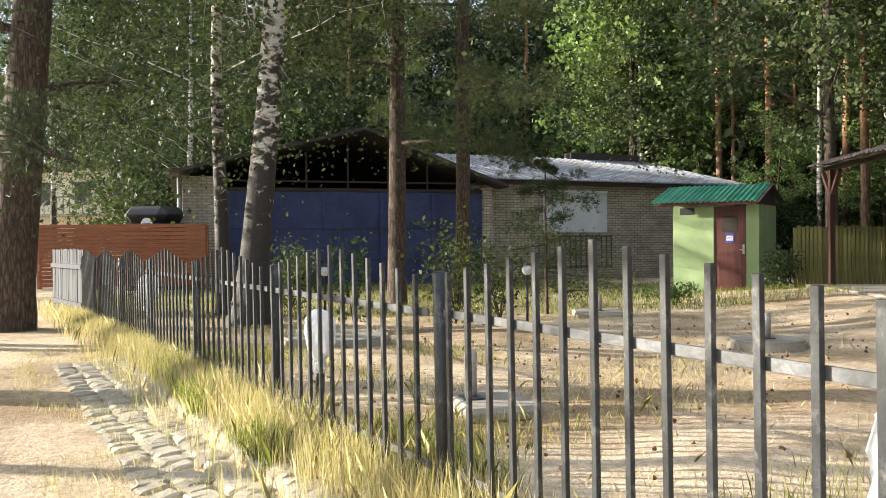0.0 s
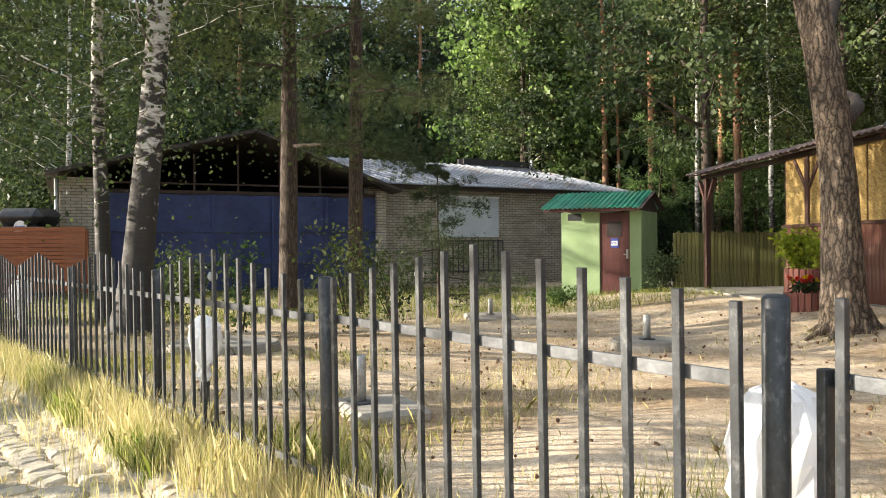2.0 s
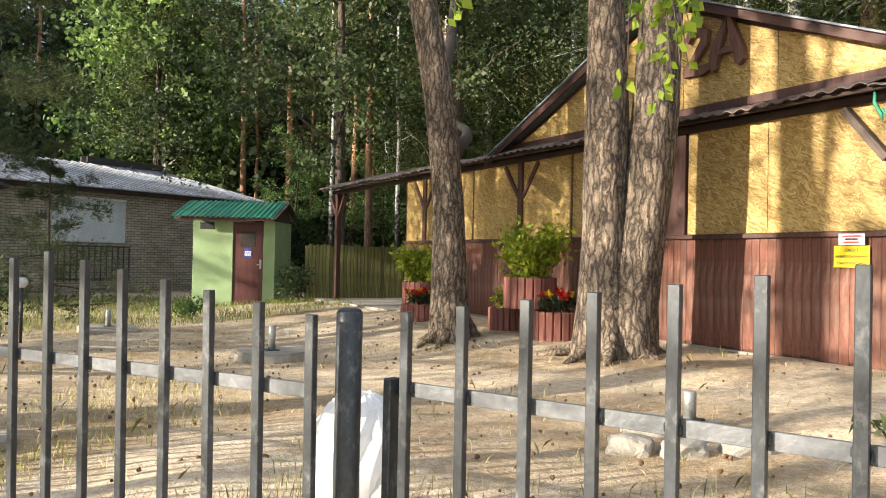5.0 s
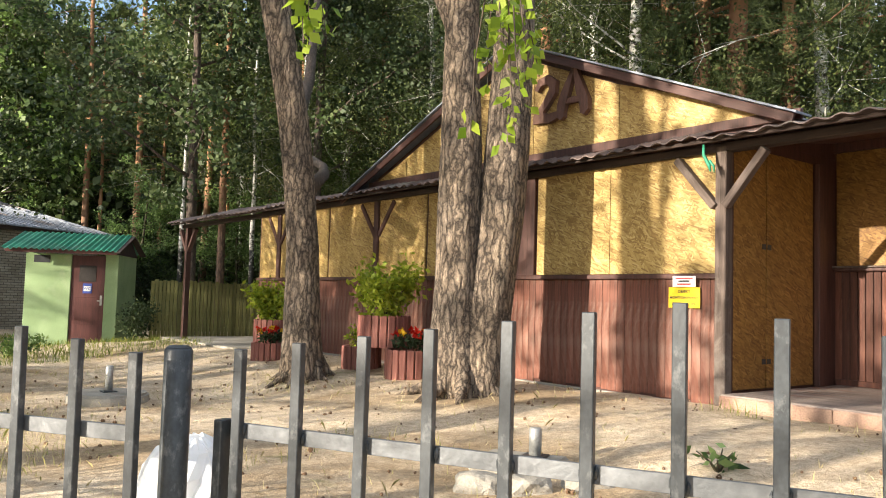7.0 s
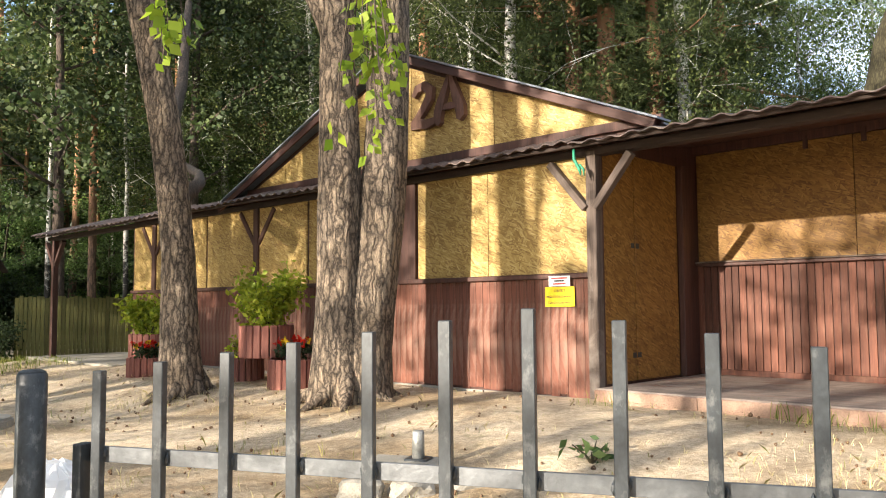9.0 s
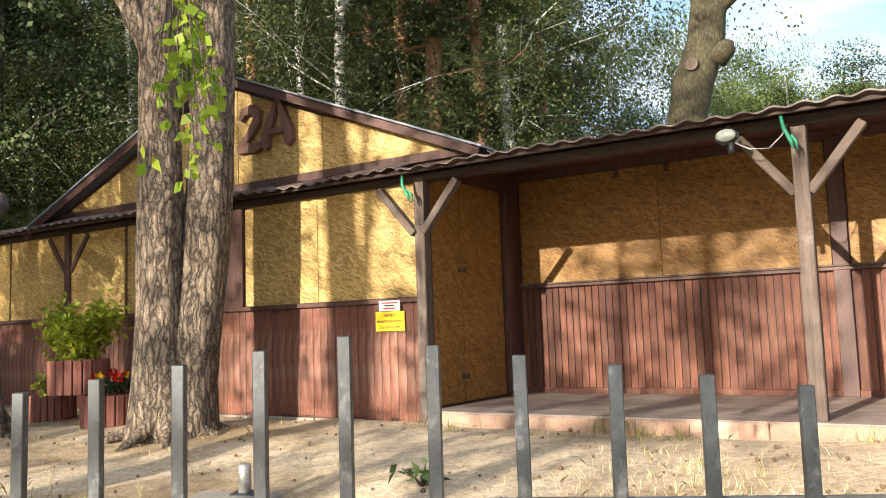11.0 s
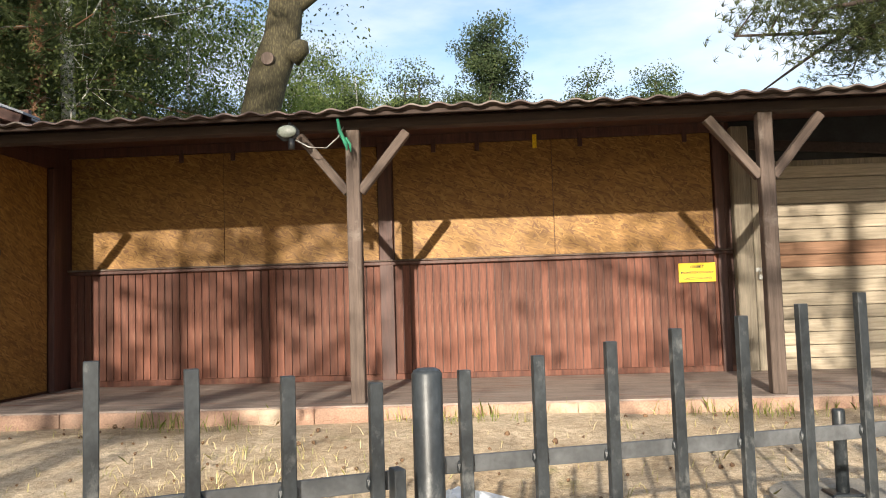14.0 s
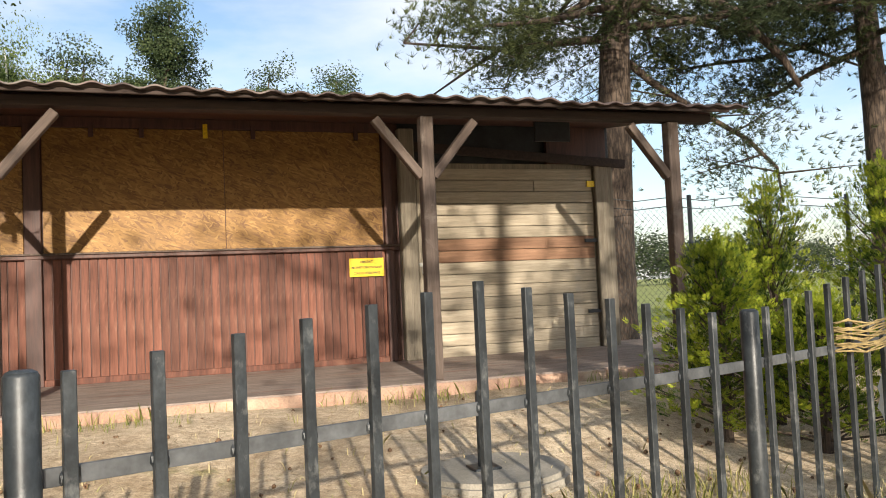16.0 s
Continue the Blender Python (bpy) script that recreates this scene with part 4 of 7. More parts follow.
# raised letters on the gable, brush-like strokes
def stroke(name, pts, w, mat, parent, y=YF - 0.005, depth=0.06):
    bm = bmesh.new()
    n = len(pts)
    lo, hi = [], []
    for i, (x, z, k) in enumerate(pts):
        a, b = pts[max(i - 1, 0)], pts[min(i + 1, n - 1)]
        t = Vector((b[0] - a[0], b[1] - a[1]))
        t.normalize()
        nrm = Vector((-t.y, t.x)) * w * k / 2
        lo.append((x + nrm.x, z + nrm.y))
        hi.append((x - nrm.x, z - nrm.y))
    for dy in (y - depth, y):
        for x, z in lo + hi:
            bm.verts.new((x, dy, z))
    bm.verts.ensure_lookup_table()
    V = bm.verts
    m = 2 * n
    for i in range(n - 1):
        bm.faces.new((V[i], V[n + i], V[n + i + 1], V[i + 1]))
        bm.faces.new((V[m + i + 1], V[m + n + i + 1], V[m + n + i], V[m + i]))
        bm.faces.new((V[i + 1], V[m + i + 1], V[m + i], V[i]))
        bm.faces.new((V[n + i], V[m + n + i], V[m + n + i + 1], V[n + i + 1]))
    bm.faces.new((V[0], V[m], V[m + n], V[n]))
    bm.faces.new((V[n - 1], V[2 * n - 1], V[m + 2 * n - 1], V[m + n - 1]))
    bmesh.ops.recalc_face_normals(bm, faces=bm.faces)
    return part(name, bm, mat, parent)


sign_z = thing("gable_letter", "raised dark brown wooden letter shaped like a two", "letter", None, "gable letters")
stroke("letter_stroke", [(-6.61, 3.86, 0.7), (-6.55, 3.945, 1.0), (-6.44, 3.96, 1.2), (-6.35, 3.90, 1.25), (-6.36, 3.81, 1.2), (-6.45, 3.70, 1.0), (-6.55, 3.60, 0.9), (-6.63, 3.53, 0.9)], 0.092, M["letter"], sign_z)
stroke("letter_foot", [(-6.65, 3.52, 0.8), (-6.52, 3.535, 1.2), (-6.40, 3.515, 1.1), (-6.27, 3.54, 0.8)], 0.095, M["letter"], sign_z, YF - 0.006, 0.058)
sign_a = thing("gable_letter", "raised dark brown wooden letter with a leaning stroke", "letter", None, "gable letters")
stroke("letter_stroke", [(-6.03, 4.04, 0.3), (-6.00, 3.92, 0.7), (-5.95, 3.77, 1.15), (-5.89, 3.63, 1.35), (-5.88, 3.54, 1.2), (-5.91, 3.49, 0.6)], 0.1, M["letter"], sign_a)
stroke("letter_bow", [(-6.05, 4.03, 0.3), (-6.10, 3.90, 0.7), (-6.17, 3.75, 1.1), (-6.22, 3.62, 1.25), (-6.23, 3.53, 1.1), (-6.20, 3.48, 0.6)], 0.1, M["letter"], sign_a, YF - 0.006, 0.058)
stroke("letter_bar", [(-6.16, 3.66, 0.8), (-6.05, 3.67, 1.0), (-5.94, 3.66, 0.8)], 0.07, M["letter"], sign_a, YF - 0.007, 0.05)
sign_b = thing("gable_letter", "raised dark brown wooden letter half behind the tree", "letter", None, "gable letters")
stroke("letter_stroke", [(-7.30, 3.95, 0.6), (-7.16, 3.97, 1.0), (-7.05, 3.88, 1.1), (-7.08, 3.74, 1.0), (-7.18, 3.62, 0.9), (-7.28, 3.53, 0.7)], 0.08, M["letter"], sign_b)


# plank lean-to at the porch end
plank_wall = box_part("wall_plank", (2.72, 6.98, 0.55), (5.20, 7.06, 2.80), M["greypost"], None)
tagged(plank_wall, "lean-to wall of bleached horizontal planks", "wall", kind="structure")
z, k = 0.70, 0
PH = (2.74 - 0.70) / 16
while z < 2.73:
    mat = M["rustplank"] if k in (8, 9) else M["plank"]
    xl = 3.02 if k % 4 else 2.99
    for xa, xb in ((xl, 4.93),) if k != 14 else ((xl, 4.2), (4.206, 4.93)):
        bm = box(bmesh.new(), (-(xb - xa) / 2, -0.022, 0.003), ((xb - xa) / 2, 0, PH - 0.003), 0.004)
        part("plank", bm, mat, plank_wall, "", Matrix.Translation(((xa + xb) / 2, 6.965 + 0.002 * (k % 3), z)))
    z += PH
    k += 1
box_part("doorpost", (4.955, 6.90, 0.60), (5.18, 6.979, 2.80), M["greypost"], plank_wall, "grey split doorpost", 0.01)
jl = box_part("doorpost", (2.63, 6.86, FLOOR), (2.80, 6.975, 3.15), M["greypost"], plank_wall, "grey split doorpost", 0.01)
box_part("doorpost", (2.81, 6.88, FLOOR), (2.97, 6.978, 2.78), M["greypost"], plank_wall, "", 0.008)
for z in (1.92, 1.12):
    box_part("strap_hinge", (4.80, 6.925, z - 0.02), (5.02, 6.938, z + 0.02), M["black"], plank_wall, "rusty strap hinge", 0.002)
box_part("tag", (4.86, 6.92, 2.53), (5.03, 6.934, 2.60), M["yellow"], plank_wall, "small yellow tag", 0.002)
pad = thing("padlock", "small steel padlock and hasp on the doorpost", "padlock", pose(2.86, 6.872, 1.66))
box_part("lock_body", (-0.03, -0.025, -0.05), (0.03, 0.0, 0.0), M["galv"], pad, "", 0.006)
tube_part("shackle", [(-0.02, -0.012, 0.0), (-0.02, -0.012, 0.045), (0, -0.012, 0.062), (0.02, -0.012, 0.045), (0.02, -0.012, 0)], 0.005, M["galv"], pad, "", 8)
box_part("hasp", (-0.05, -0.006, 0.03), (0.10, 0.004, 0.07), M["galv"], pad, "", 0.002)
leanroof = thing("lean_to_roof", "thin dark lean-to roof edge over the plank wall", "roof", kind="structure")
beam_between("roof_edge", (2.7, 6.90, 2.97), (5.35, 6.90, 2.79), 0.05, 0.10, M["beam"], leanroof)
# the deep shade of the void above the planks, put in as a black sheet
box_part("shade_sheet", (2.66, 7.07, 2.80), (5.24, 7.12, 3.34), M["black"], leanroof, "black sheet standing in for the shaded void above the planks")
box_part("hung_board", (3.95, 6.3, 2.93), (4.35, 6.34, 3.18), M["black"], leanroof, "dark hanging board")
box_part("upper_board", (4.40, 6.985, 2.80), (5.16, 7.05, 3.24), M["trim"], leanroof, "dark red-brown upper board", 0.004)
endw = box_part("wall_end", (2.66, YW + 0.17, 0.45), (2.79, 9.5, 3.22), M["trim"], None)
tagged(endw, "end wall of the porch building", "wall", kind="structure")

# yellow warning signs
def sign_plate(x, y, z, w, h, lines, mat, name, label, sizes, cat="sign", ink="ink"):
    s = thing(name, label, cat, pose(x, y, z), "warning signs" if mat == "yellow" else "")
    box_part("plate", (-w / 2, -0.004, -h / 2), (w / 2, 0.0, h / 2), M[mat], s, "", 0.001)
    for txt, zz, size in zip(lines, np.linspace(h * 0.29, -h * 0.31, len(lines)), sizes):
        cu = bpy.data.curves.new("lettering", "FONT")
        cu.body, cu.size, cu.align_x, cu.align_y, cu.extrude, cu.space_character = txt, size, "CENTER", "CENTER", 0.0006, 1.12
        cu.offset = 0.0010
        cu.materials.append(M[ink])
        put("lettering", cu, s, Matrix.Translation((0, -0.0052, zz)) @ Matrix.Rotation(radians(90), 4, "X"))
    return s


sign_plate(-4.633, YF - 0.012, 1.552, 0.345, 0.19, ["OBIEKT", "MONITOROWANY", "CAŁODOBOWO"], "yellow", "warning_sign", "yellow warning sign with black lettering on the front wall", (0.037, 0.034, 0.034))
sign_plate(2.262, YW - 0.01, 1.705, 0.365, 0.19, ["OBIEKT", "MONITOROWANY", "CAŁODOBOWO"], "yellow", "warning_sign", "yellow warning sign with black lettering on the porch wall", (0.037, 0.035, 0.035))
small = thing("notice_plate", "small white notice with red and black lines", "sign", pose(-4.62, YF - 0.034, 1.702))
box_part("plate", (-0.125, -0.004, -0.05), (0.125, 0, 0.05), M["white"], small, "", 0.001)
for z, w, mt in ((0.028, 0.19, "redink"), (0.002, 0.12, "ink"), (-0.026, 0.15, "redink")):
    box_part("text_bar", (-w / 2, -0.0062, z - 0.007), (w / 2, -0.0042, z + 0.007), M[mt], small, "", 0.0)

# floodlight on the eave, cable, green straps
fl = thing("floodlight", "grey floodlight with a round lens under the eave", "lamp", pose(-1.30, 4.70, 2.80))
bmf = bmesh.new()
box(bmf, (-0.088, -0.05, -0.062), (0.088, 0.03, 0.062), 0.045)
part("housing", bmf, M["black"], fl)
bmf = bmesh.new()
bmesh.ops.create_uvsphere(bmf, u_segments=16, v_segments=8, radius=0.07, matrix=Matrix.Translation((0, -0.048, 0.004)) @ Matrix.Diagonal((1.05, 0.22, 0.68, 1)))
part("lens", bmf, M["lens"], fl, "milky lens", None, True)
tube_part("sensor", [(0.03, -0.03, -0.05), (0.03, -0.03, -0.13)], [0.022, 0.026], M["black"], fl, "black round detector", 10)
tube_part("bracket", [(0, 0.02, 0.0), (0, 0.05, 0.09)], 0.012, M["black"], fl)
tube_part("cable", [(0.05, 0.0, -0.05), (0.14, 0.06, -0.10), (0.26, 0.14, -0.10), (0.34, 0.22, 0.0), (0.38, 0.27, 0.10)], 0.006, M["galv"], fl, "pale cable", 6)
for i, (x, y) in enumerate(((-0.90, 4.80), (-4.27, 4.80))):
    st = thing("strap", "green plastic strap tied round the beam", "strap", pose(x, y, 2.72), "straps")
    tube_part("loop", [(-0.04, 0.0, 0.2), (-0.02, -0.03, 0.1), (0.02, 0.0, 0.0), (0.03, 0.0, -0.05)], [0.012, 0.016, 0.016, 0.006], M["greenwire"], st, "", 6)
    tube_part("tail", [(0.02, 0, 0.05), (0.05, 0.02, 0.0), (0.055, 0.02, -0.06)], [0.01, 0.012, 0.004], M["greenwire"], st, "", 6)

# ---- green toilet hut ----
hut = thing("toilet_hut", "small mint green rendered hut with a green corrugated roof", "hut", Matrix.Translation((-18.98, 3.89, 0.15)) @ Matrix.Rotation(radians(60), 4, "Z"))
# local: x along the front (to the right seen from the yard), front at y = 0 facing -y
HW, HD, HH = 1.96, 1.7, 2.12
x0, x1 = -HW + 0.17, 0.17
for nm, lo, hi in (("front_wall", (x0, 0, 0), (-0.83, 0.12, HH - 0.02)), ("front_wall", (-0.11, 0, 0), (x1, 0.12, HH)), ("side_wall", (x1 - 0.12, 0.125, 0), (x1, HD, HH)), ("side_wall", (x0, 0.125, 0), (x0 + 0.12, HD, HH)), ("back_wall", (x0 + 0.125, HD - 0.12, 0), (x1 - 0.125, HD, HH))):
    box_part(nm, lo, hi, M["greenpaint"], hut, "", 0.01)
box_part("plinth", (x0 - 0.02, -0.03, -0.1), (x1 + 0.02, 0.0, 0.06), M["greenpaint"], hut, "pale green plinth", 0.006)
hd = box_part("hut_door", (-0.825, 0.03, 0.07), (-0.115, 0.08, 2.08), M["doorred"], hut, "dark red panelled door", 0.004)
box_part("door_window", (-0.66, 0.022, 1.50), (-0.30, 0.029, 1.86), M["darkroof"], hd, "dark door window", 0.003)
box_part("sign_plate", (-0.57, 0.018, 1.24), (-0.38, 0.0285, 1.46), M["blue"], hd, "blue and white pictogram plate", 0.002)
sp = box_part("sign_panel", (-0.55, 0.0135, 1.29), (-0.40, 0.017, 1.40), M["white"], hd, "white panel with blue letters", 0.001)
cu = bpy.data.curves.new("lettering", "FONT")
cu.body, cu.size, cu.align_x, cu.align_y, cu.extrude = "WC", 0.085, "CENTER", "CENTER", 0.0005
cu.materials.append(M["blue"])
put("lettering", cu, hut, Matrix.Translation((-0.475, 0.0122, 1.345)) @ Matrix.Rotation(radians(90), 4, "X"), "blue lettering")
for lo, hi in (((-0.74, 0.022, 0.2), (-0.2, 0.029, 0.55)), ((-0.74, 0.022, 0.65), (-0.2, 0.029, 1.15))):
    box_part("door_panel", lo, hi, M["doorred"], hd, "", 0.004)
tube_part("handle", [(-0.17, 0.03, 1.08), (-0.17, -0.02, 1.08), (-0.25, -0.02, 1.08)], 0.012, M["galv"], hd, "steel handle", 8)
box_part("lock_plate", (-0.20, 0.02, 0.98), (-0.15, 0.029, 1.2), M["galv"], hd, "steel lock plate", 0.002)
box_part("vent", (-1.62, -0.015, 1.90), (-1.28, 0.0, 2.06), M["black"], hut, "dark ventilation grille", 0.003)
box_part("fascia", (x0 - 0.3, -0.42, HH - 0.02), (x1 + 0.05, -0.38, HH + 0.07), M["doorred"], hut, "reddish fascia board", 0.004)
wv = wavy_sheet("roof_sheet", x0 - 0.36, x1 + 0.06, -0.5, HH + 0.06, 0.85, HH + 0.50, 0.12, 0.018, M["greenroof"], hut, 0.01, seed=8)
wv2 = wavy_sheet("roof_sheet", x0 - 0.36, x1 + 0.06, 0.85, HH + 0.50, HD + 0.35, HH + 0.10, 0.12, 0.018, M["greenroof"], hut, 0.01, seed=9)
gvv = [(x1 + 0.02, 0.0, HH), (x1 + 0.02, HD, HH), (x1 + 0.02, 0.85, HH + 0.44)]
gvv += [(x - 0.1, y, z) for x, y, z in gvv]
put("gable_board", mesh_from("gable_board", gvv, [(0, 1, 2), (5, 4, 3), (0, 3, 4, 1), (1, 4, 5, 2), (2, 5, 3, 0)], M["beam"]), hut, None, "dark gable boarding")
beam_between("barge_board", (x1 + 0.07, -0.5, HH + 0.02), (x1 + 0.07, 0.85, HH + 0.46), 0.14, 0.03, M["beam"], hut)
beam_between("barge_board", (x1 + 0.07, HD + 0.35, HH + 0.06), (x1 + 0.07, 0.85, HH + 0.46), 0.14, 0.03, M["beam"], hut)

# ---- brick hall with a tarpaulin front, and tin-roofed wing ----
HL, HR = Vector((-21.74, -10.43, 0)), Vector((-25.09, -2.02, 0))
hdir = (HR - HL).normalized()
hang = math.atan2(hdir.y, hdir.x)
hall = thing("storage_hall", "pale brick hall with an open gable closed by blue tarpaulin", "building", Matrix.Translation(HL) @ Matrix.Rotation(hang, 4, "Z"))
W = (HR - HL).length
# local: x along the front, y into the building
EL, ER, HAX, HAZ = 3.33, 3.12, W * 0.555, 4.70
box_part("brick_pier", (0, 0, 0.0), (0.86, 0.4, EL), M["brick"], hall, "pale brick pier", 0.01)
box_part("brick_pier", (W - 0.28, 0, 0.0), (W, 0.4, ER), M["brick"], hall, "pale brick pier", 0.01)
box_part("side_wall", (0, 0.405, 0.0), (0.3, 16, EL), M["brick"], hall, "", 0.01)
box_part("back_wall", (0.305, 15.7, 0.0), (W, 16, ER), M["brick"], hall, "", 0.01)
box_part("side_window", (-0.03, 1.2, 1.6), (-0.005, 2.6, 2.7), M["black"], hall, "dark side window", 0.004)
tube_part("downpipe", [(-0.08, -0.06, 0.2), (-0.08, -0.06, EL - 0.05)], 0.05, M["galv"], hall, "grey downpipe", 10)
n = 60
rng = np.random.RandomState(4)
rows = []
zs = np.linspace(0.05, 2.95, 14)
xs = np.linspace(0.87, W - 0.29, n)
for z in zs:
    rows.append(np.stack([xs, 0.22 + 0.035 * np.sin(xs * 2.6 + 0.6 * math.sin(z * 2)) + 0.02 * np.sin(xs * 7.3 + z), np.full(n, z)], 1))
tv = np.concatenate(rows)
ti = np.arange(len(zs) * n).reshape(len(zs), n)
tq = np.stack([ti[:-1, :-1], ti[:-1, 1:], ti[1:, 1:], ti[1:, :-1]], -1).reshape(-1, 4)
tarp_me = quick_mesh("tarpaulin", np.concatenate([tv, tv + np.array([0, 0.006, 0])]), np.concatenate([tq, tq[:, ::-1] + len(tv)]), M["tarp"], True)
put("tarpaulin", tarp_me, hall, None, "dark blue tarpaulin with seams and folds")
for x in (2.1, 3.9, 5.6, 7.2):
    box_part("seam_strip", (x - 0.04, 0.13, 0.2), (x + 0.04, 0.145, 2.95), M["tarp"], hall, "", 0.002)
for z in (1.0, 1.9):
    tube_part("rope", [(0.9, 0.14, z), (W * 0.5, 0.14, z - 0.03), (W - 0.3, 0.14, z)], 0.012, M["black"], hall, "", 6)
for z0, z1 in ((2.96, 3.06), (3.22, 3.27)):
    box_part("truss_chord", (0.5, 0.2, z0), (W - 0.2, 0.3, z1), M["beam"], hall, "", 0.004)
for k in range(7):
    xa = 1.0 + k * (W - 1.8) / 6
    zt = min(HAZ - 0.2 - abs(xa - HAX) * 0.26, HAZ)
    if zt > 3.15:
        beam_between("truss_strut", (xa, 0.26, 3.0), (xa, 0.26, zt), 0.06, 0.06, M["beam"], hall)
gvb = [(0.0, 15.5, 2.9), (W, 15.5, 2.9), (HAX, 15.5, HAZ)]
gvb += [(x, y + 0.2, z) for x, y, z in gvb]
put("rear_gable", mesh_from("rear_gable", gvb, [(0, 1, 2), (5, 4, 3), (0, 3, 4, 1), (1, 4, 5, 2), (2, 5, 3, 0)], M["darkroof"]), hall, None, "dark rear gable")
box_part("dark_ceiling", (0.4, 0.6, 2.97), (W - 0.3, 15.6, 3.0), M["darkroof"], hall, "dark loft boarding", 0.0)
for xa, za in ((-0.35, EL + 0.02), (W + 0.35, ER - 0.02)):
    v = []
    for x, z in ((xa, za), (HAX, HAZ)):
        for y in (-0.45, 16.3):
            v += [(x, y, z), (x, y, z + 0.09)]
    put("roof_slope", mesh_from("roof_slope", v, [(1, 3, 7, 5), (0, 4, 6, 2), (0, 1, 5, 4), (2, 6, 7, 3), (0, 2, 3, 1), (4, 5, 7, 6)], M["darkroof"]), hall, None, "dark felt roof slope")

E0, E1 = Vector((-25.0, -2.5, 0)), Vector((-30.3, 7.23, 0))
wdir = (E1 - E0).normalized()
wing = thing("brick_wing", "long pale brick wing with a grey tin roof", "building", Matrix.Translation(E0) @ Matrix.Rotation(math.atan2(wdir.y, wdir.x), 4, "Z"))
WL = (E1 - E0).length
box_part("front_wall", (0.1, 0.35, 0), (WL - 0.5, 0.65, 3.30), M["brick"], wing, "", 0.01)
box_part("end_wall", (WL - 0.8, 0.655, 0), (WL - 0.5, 9, 3.30), M["brick"], wing, "", 0.01)
box_part("boarded_window", (2.55, 0.30, 1.75), (5.0, 0.345, 3.05), M["whiteboard"], wing, "pale boarded window", 0.006)
box_part("window_frame", (2.5, 0.32, 3.055), (5.05, 0.348, 3.12), M["white"], wing, "", 0.004)
box_part("eave_board", (0, -0.02, 3.28), (WL, 0.03, 3.40), M["beam"], wing, "dark eave board", 0.004)
RUNS = 34
for k in range(RUNS):
    xa, xb = k * WL / RUNS, (k + 1) * WL / RUNS
    v = [(xa, -0.1, 3.42), (xb, -0.1, 3.42), (xb - 0.55 * 1, 5.4, 4.74), (xa - 0.55 * 1, 5.4, 4.74)]
    v += [(x, y, z - 0.03) for x, y, z in v]
    rib = [(xa - 0.02, -0.1, 3.423), (xa + 0.02, -0.1, 3.423), (xa + 0.02 - 0.55, 5.4, 4.743), (xa - 0.02 - 0.55, 5.4, 4.743)]
    rib2 = [(x, y, z + 0.035) for x, y, z in rib]
    f = [(0, 1, 2, 3), (7, 6, 5, 4), (0, 4, 5, 1), (1, 5, 6, 2), (2, 6, 7, 3), (3, 7, 4, 0)]
    f += [tuple(i + 8 for i in g) for g in ((4, 5, 6, 7), (0, 1, 5, 4), (1, 2, 6, 5), (2, 3, 7, 6), (3, 0, 4, 7))]
    put("tin_sheet", mesh_from("tin_sheet", v + rib + rib2, f, M["tin"]), wing)
v = [(-0.55, 5.4, 4.74), (WL - 0.55, 5.4, 4.74), (WL, 10.5, 3.5), (0, 10.5, 3.5)]
v += [(x, y, z - 0.05) for x, y, z in v]
put("rear_slope", mesh_from("rear_slope", v, [(0, 1, 2, 3), (7, 6, 5, 4), (0, 4, 5, 1), (1, 5, 6, 2), (2, 6, 7, 3), (3, 7, 4, 0)], M["tin"]), wing)
box_part("ridge_box", (WL * 0.62, 5.3, 4.76), (WL - 0.9, 5.8, 5.0), M["darkroof"], wing, "low dark ridge ventilator", 0.01)
tube_part("chimney_pipe", [(WL - 1.0, 5.0, 4.6), (WL - 1.0, 5.0, 5.05)], 0.06, M["galv"], wing, "", 8)
# window grille
gr = thing("window_grille", "rusty steel grille beside the boarded window", "grille", Matrix.Translation(E0) @ Matrix.Rotation(math.atan2(wdir.y, wdir.x), 4, "Z"))
for k in range(15):
    box_part("grille_bar", (2.3 + k * 0.2, 0.22, 0.55), (2.33 + k * 0.2, 0.25, 1.65), M["steel"], gr, "", 0.0)
for z in (0.6, 1.6):
    box_part("grille_rail", (2.25, 0.25, z), (5.15, 0.27, z + 0.04), M["steel"], gr, "", 0.0)

# ---- timber fences further off ----
def board_fence(name, label, a, b, h, pitch, mat, group="", ragged=0.05, horizontal=False, seed=1):
    a, b = Vector(a), Vector(b)
    d = b - a
    L = d.xy.length
    f = thing(name, label, "fence", Matrix.Translation(a) @ Matrix.Rotation(math.atan2(d.y, d.x), 4, "Z"), group)
    rng = random.Random(seed)
    if horizontal:
        z = 0.05
        while z < h:
            box_part("fence_board", (0, -0.012, z), (L, 0.012, z + pitch - 0.008), M[mat], f, "", 0.003)
            z += pitch
        k = 0.0
        while k <= L + 0.01:
            box_part("fence_post", (k - 0.05, 0.014, 0), (k + 0.05, 0.1, h), M[mat], f, "", 0.004)
            k += L / 3
        return f
    bm = box(bmesh.new(), (0.004, -0.011, 0), (pitch - 0.006, 0.011, 1), 0.003)
    me = bpy.data.meshes.new("fence_board")
    bm.to_mesh(me)
    bm.free()
    me.materials.append(M[mat])
    x = 0.0
    while x < L:
        put("fence_board", me, f, Matrix.Translation((x, rng.uniform(-0.006, 0.006), 0)) @ Matrix.Diagonal((1, 1, h - ragged * rng.random(), 1)))
        x += pitch
    for z in (0.3, h - 0.35):
        box_part("fence_rail", (0, 0.013, z), (L, 0.06, z + 0.08), M[mat], f, "", 0.003)
    return f


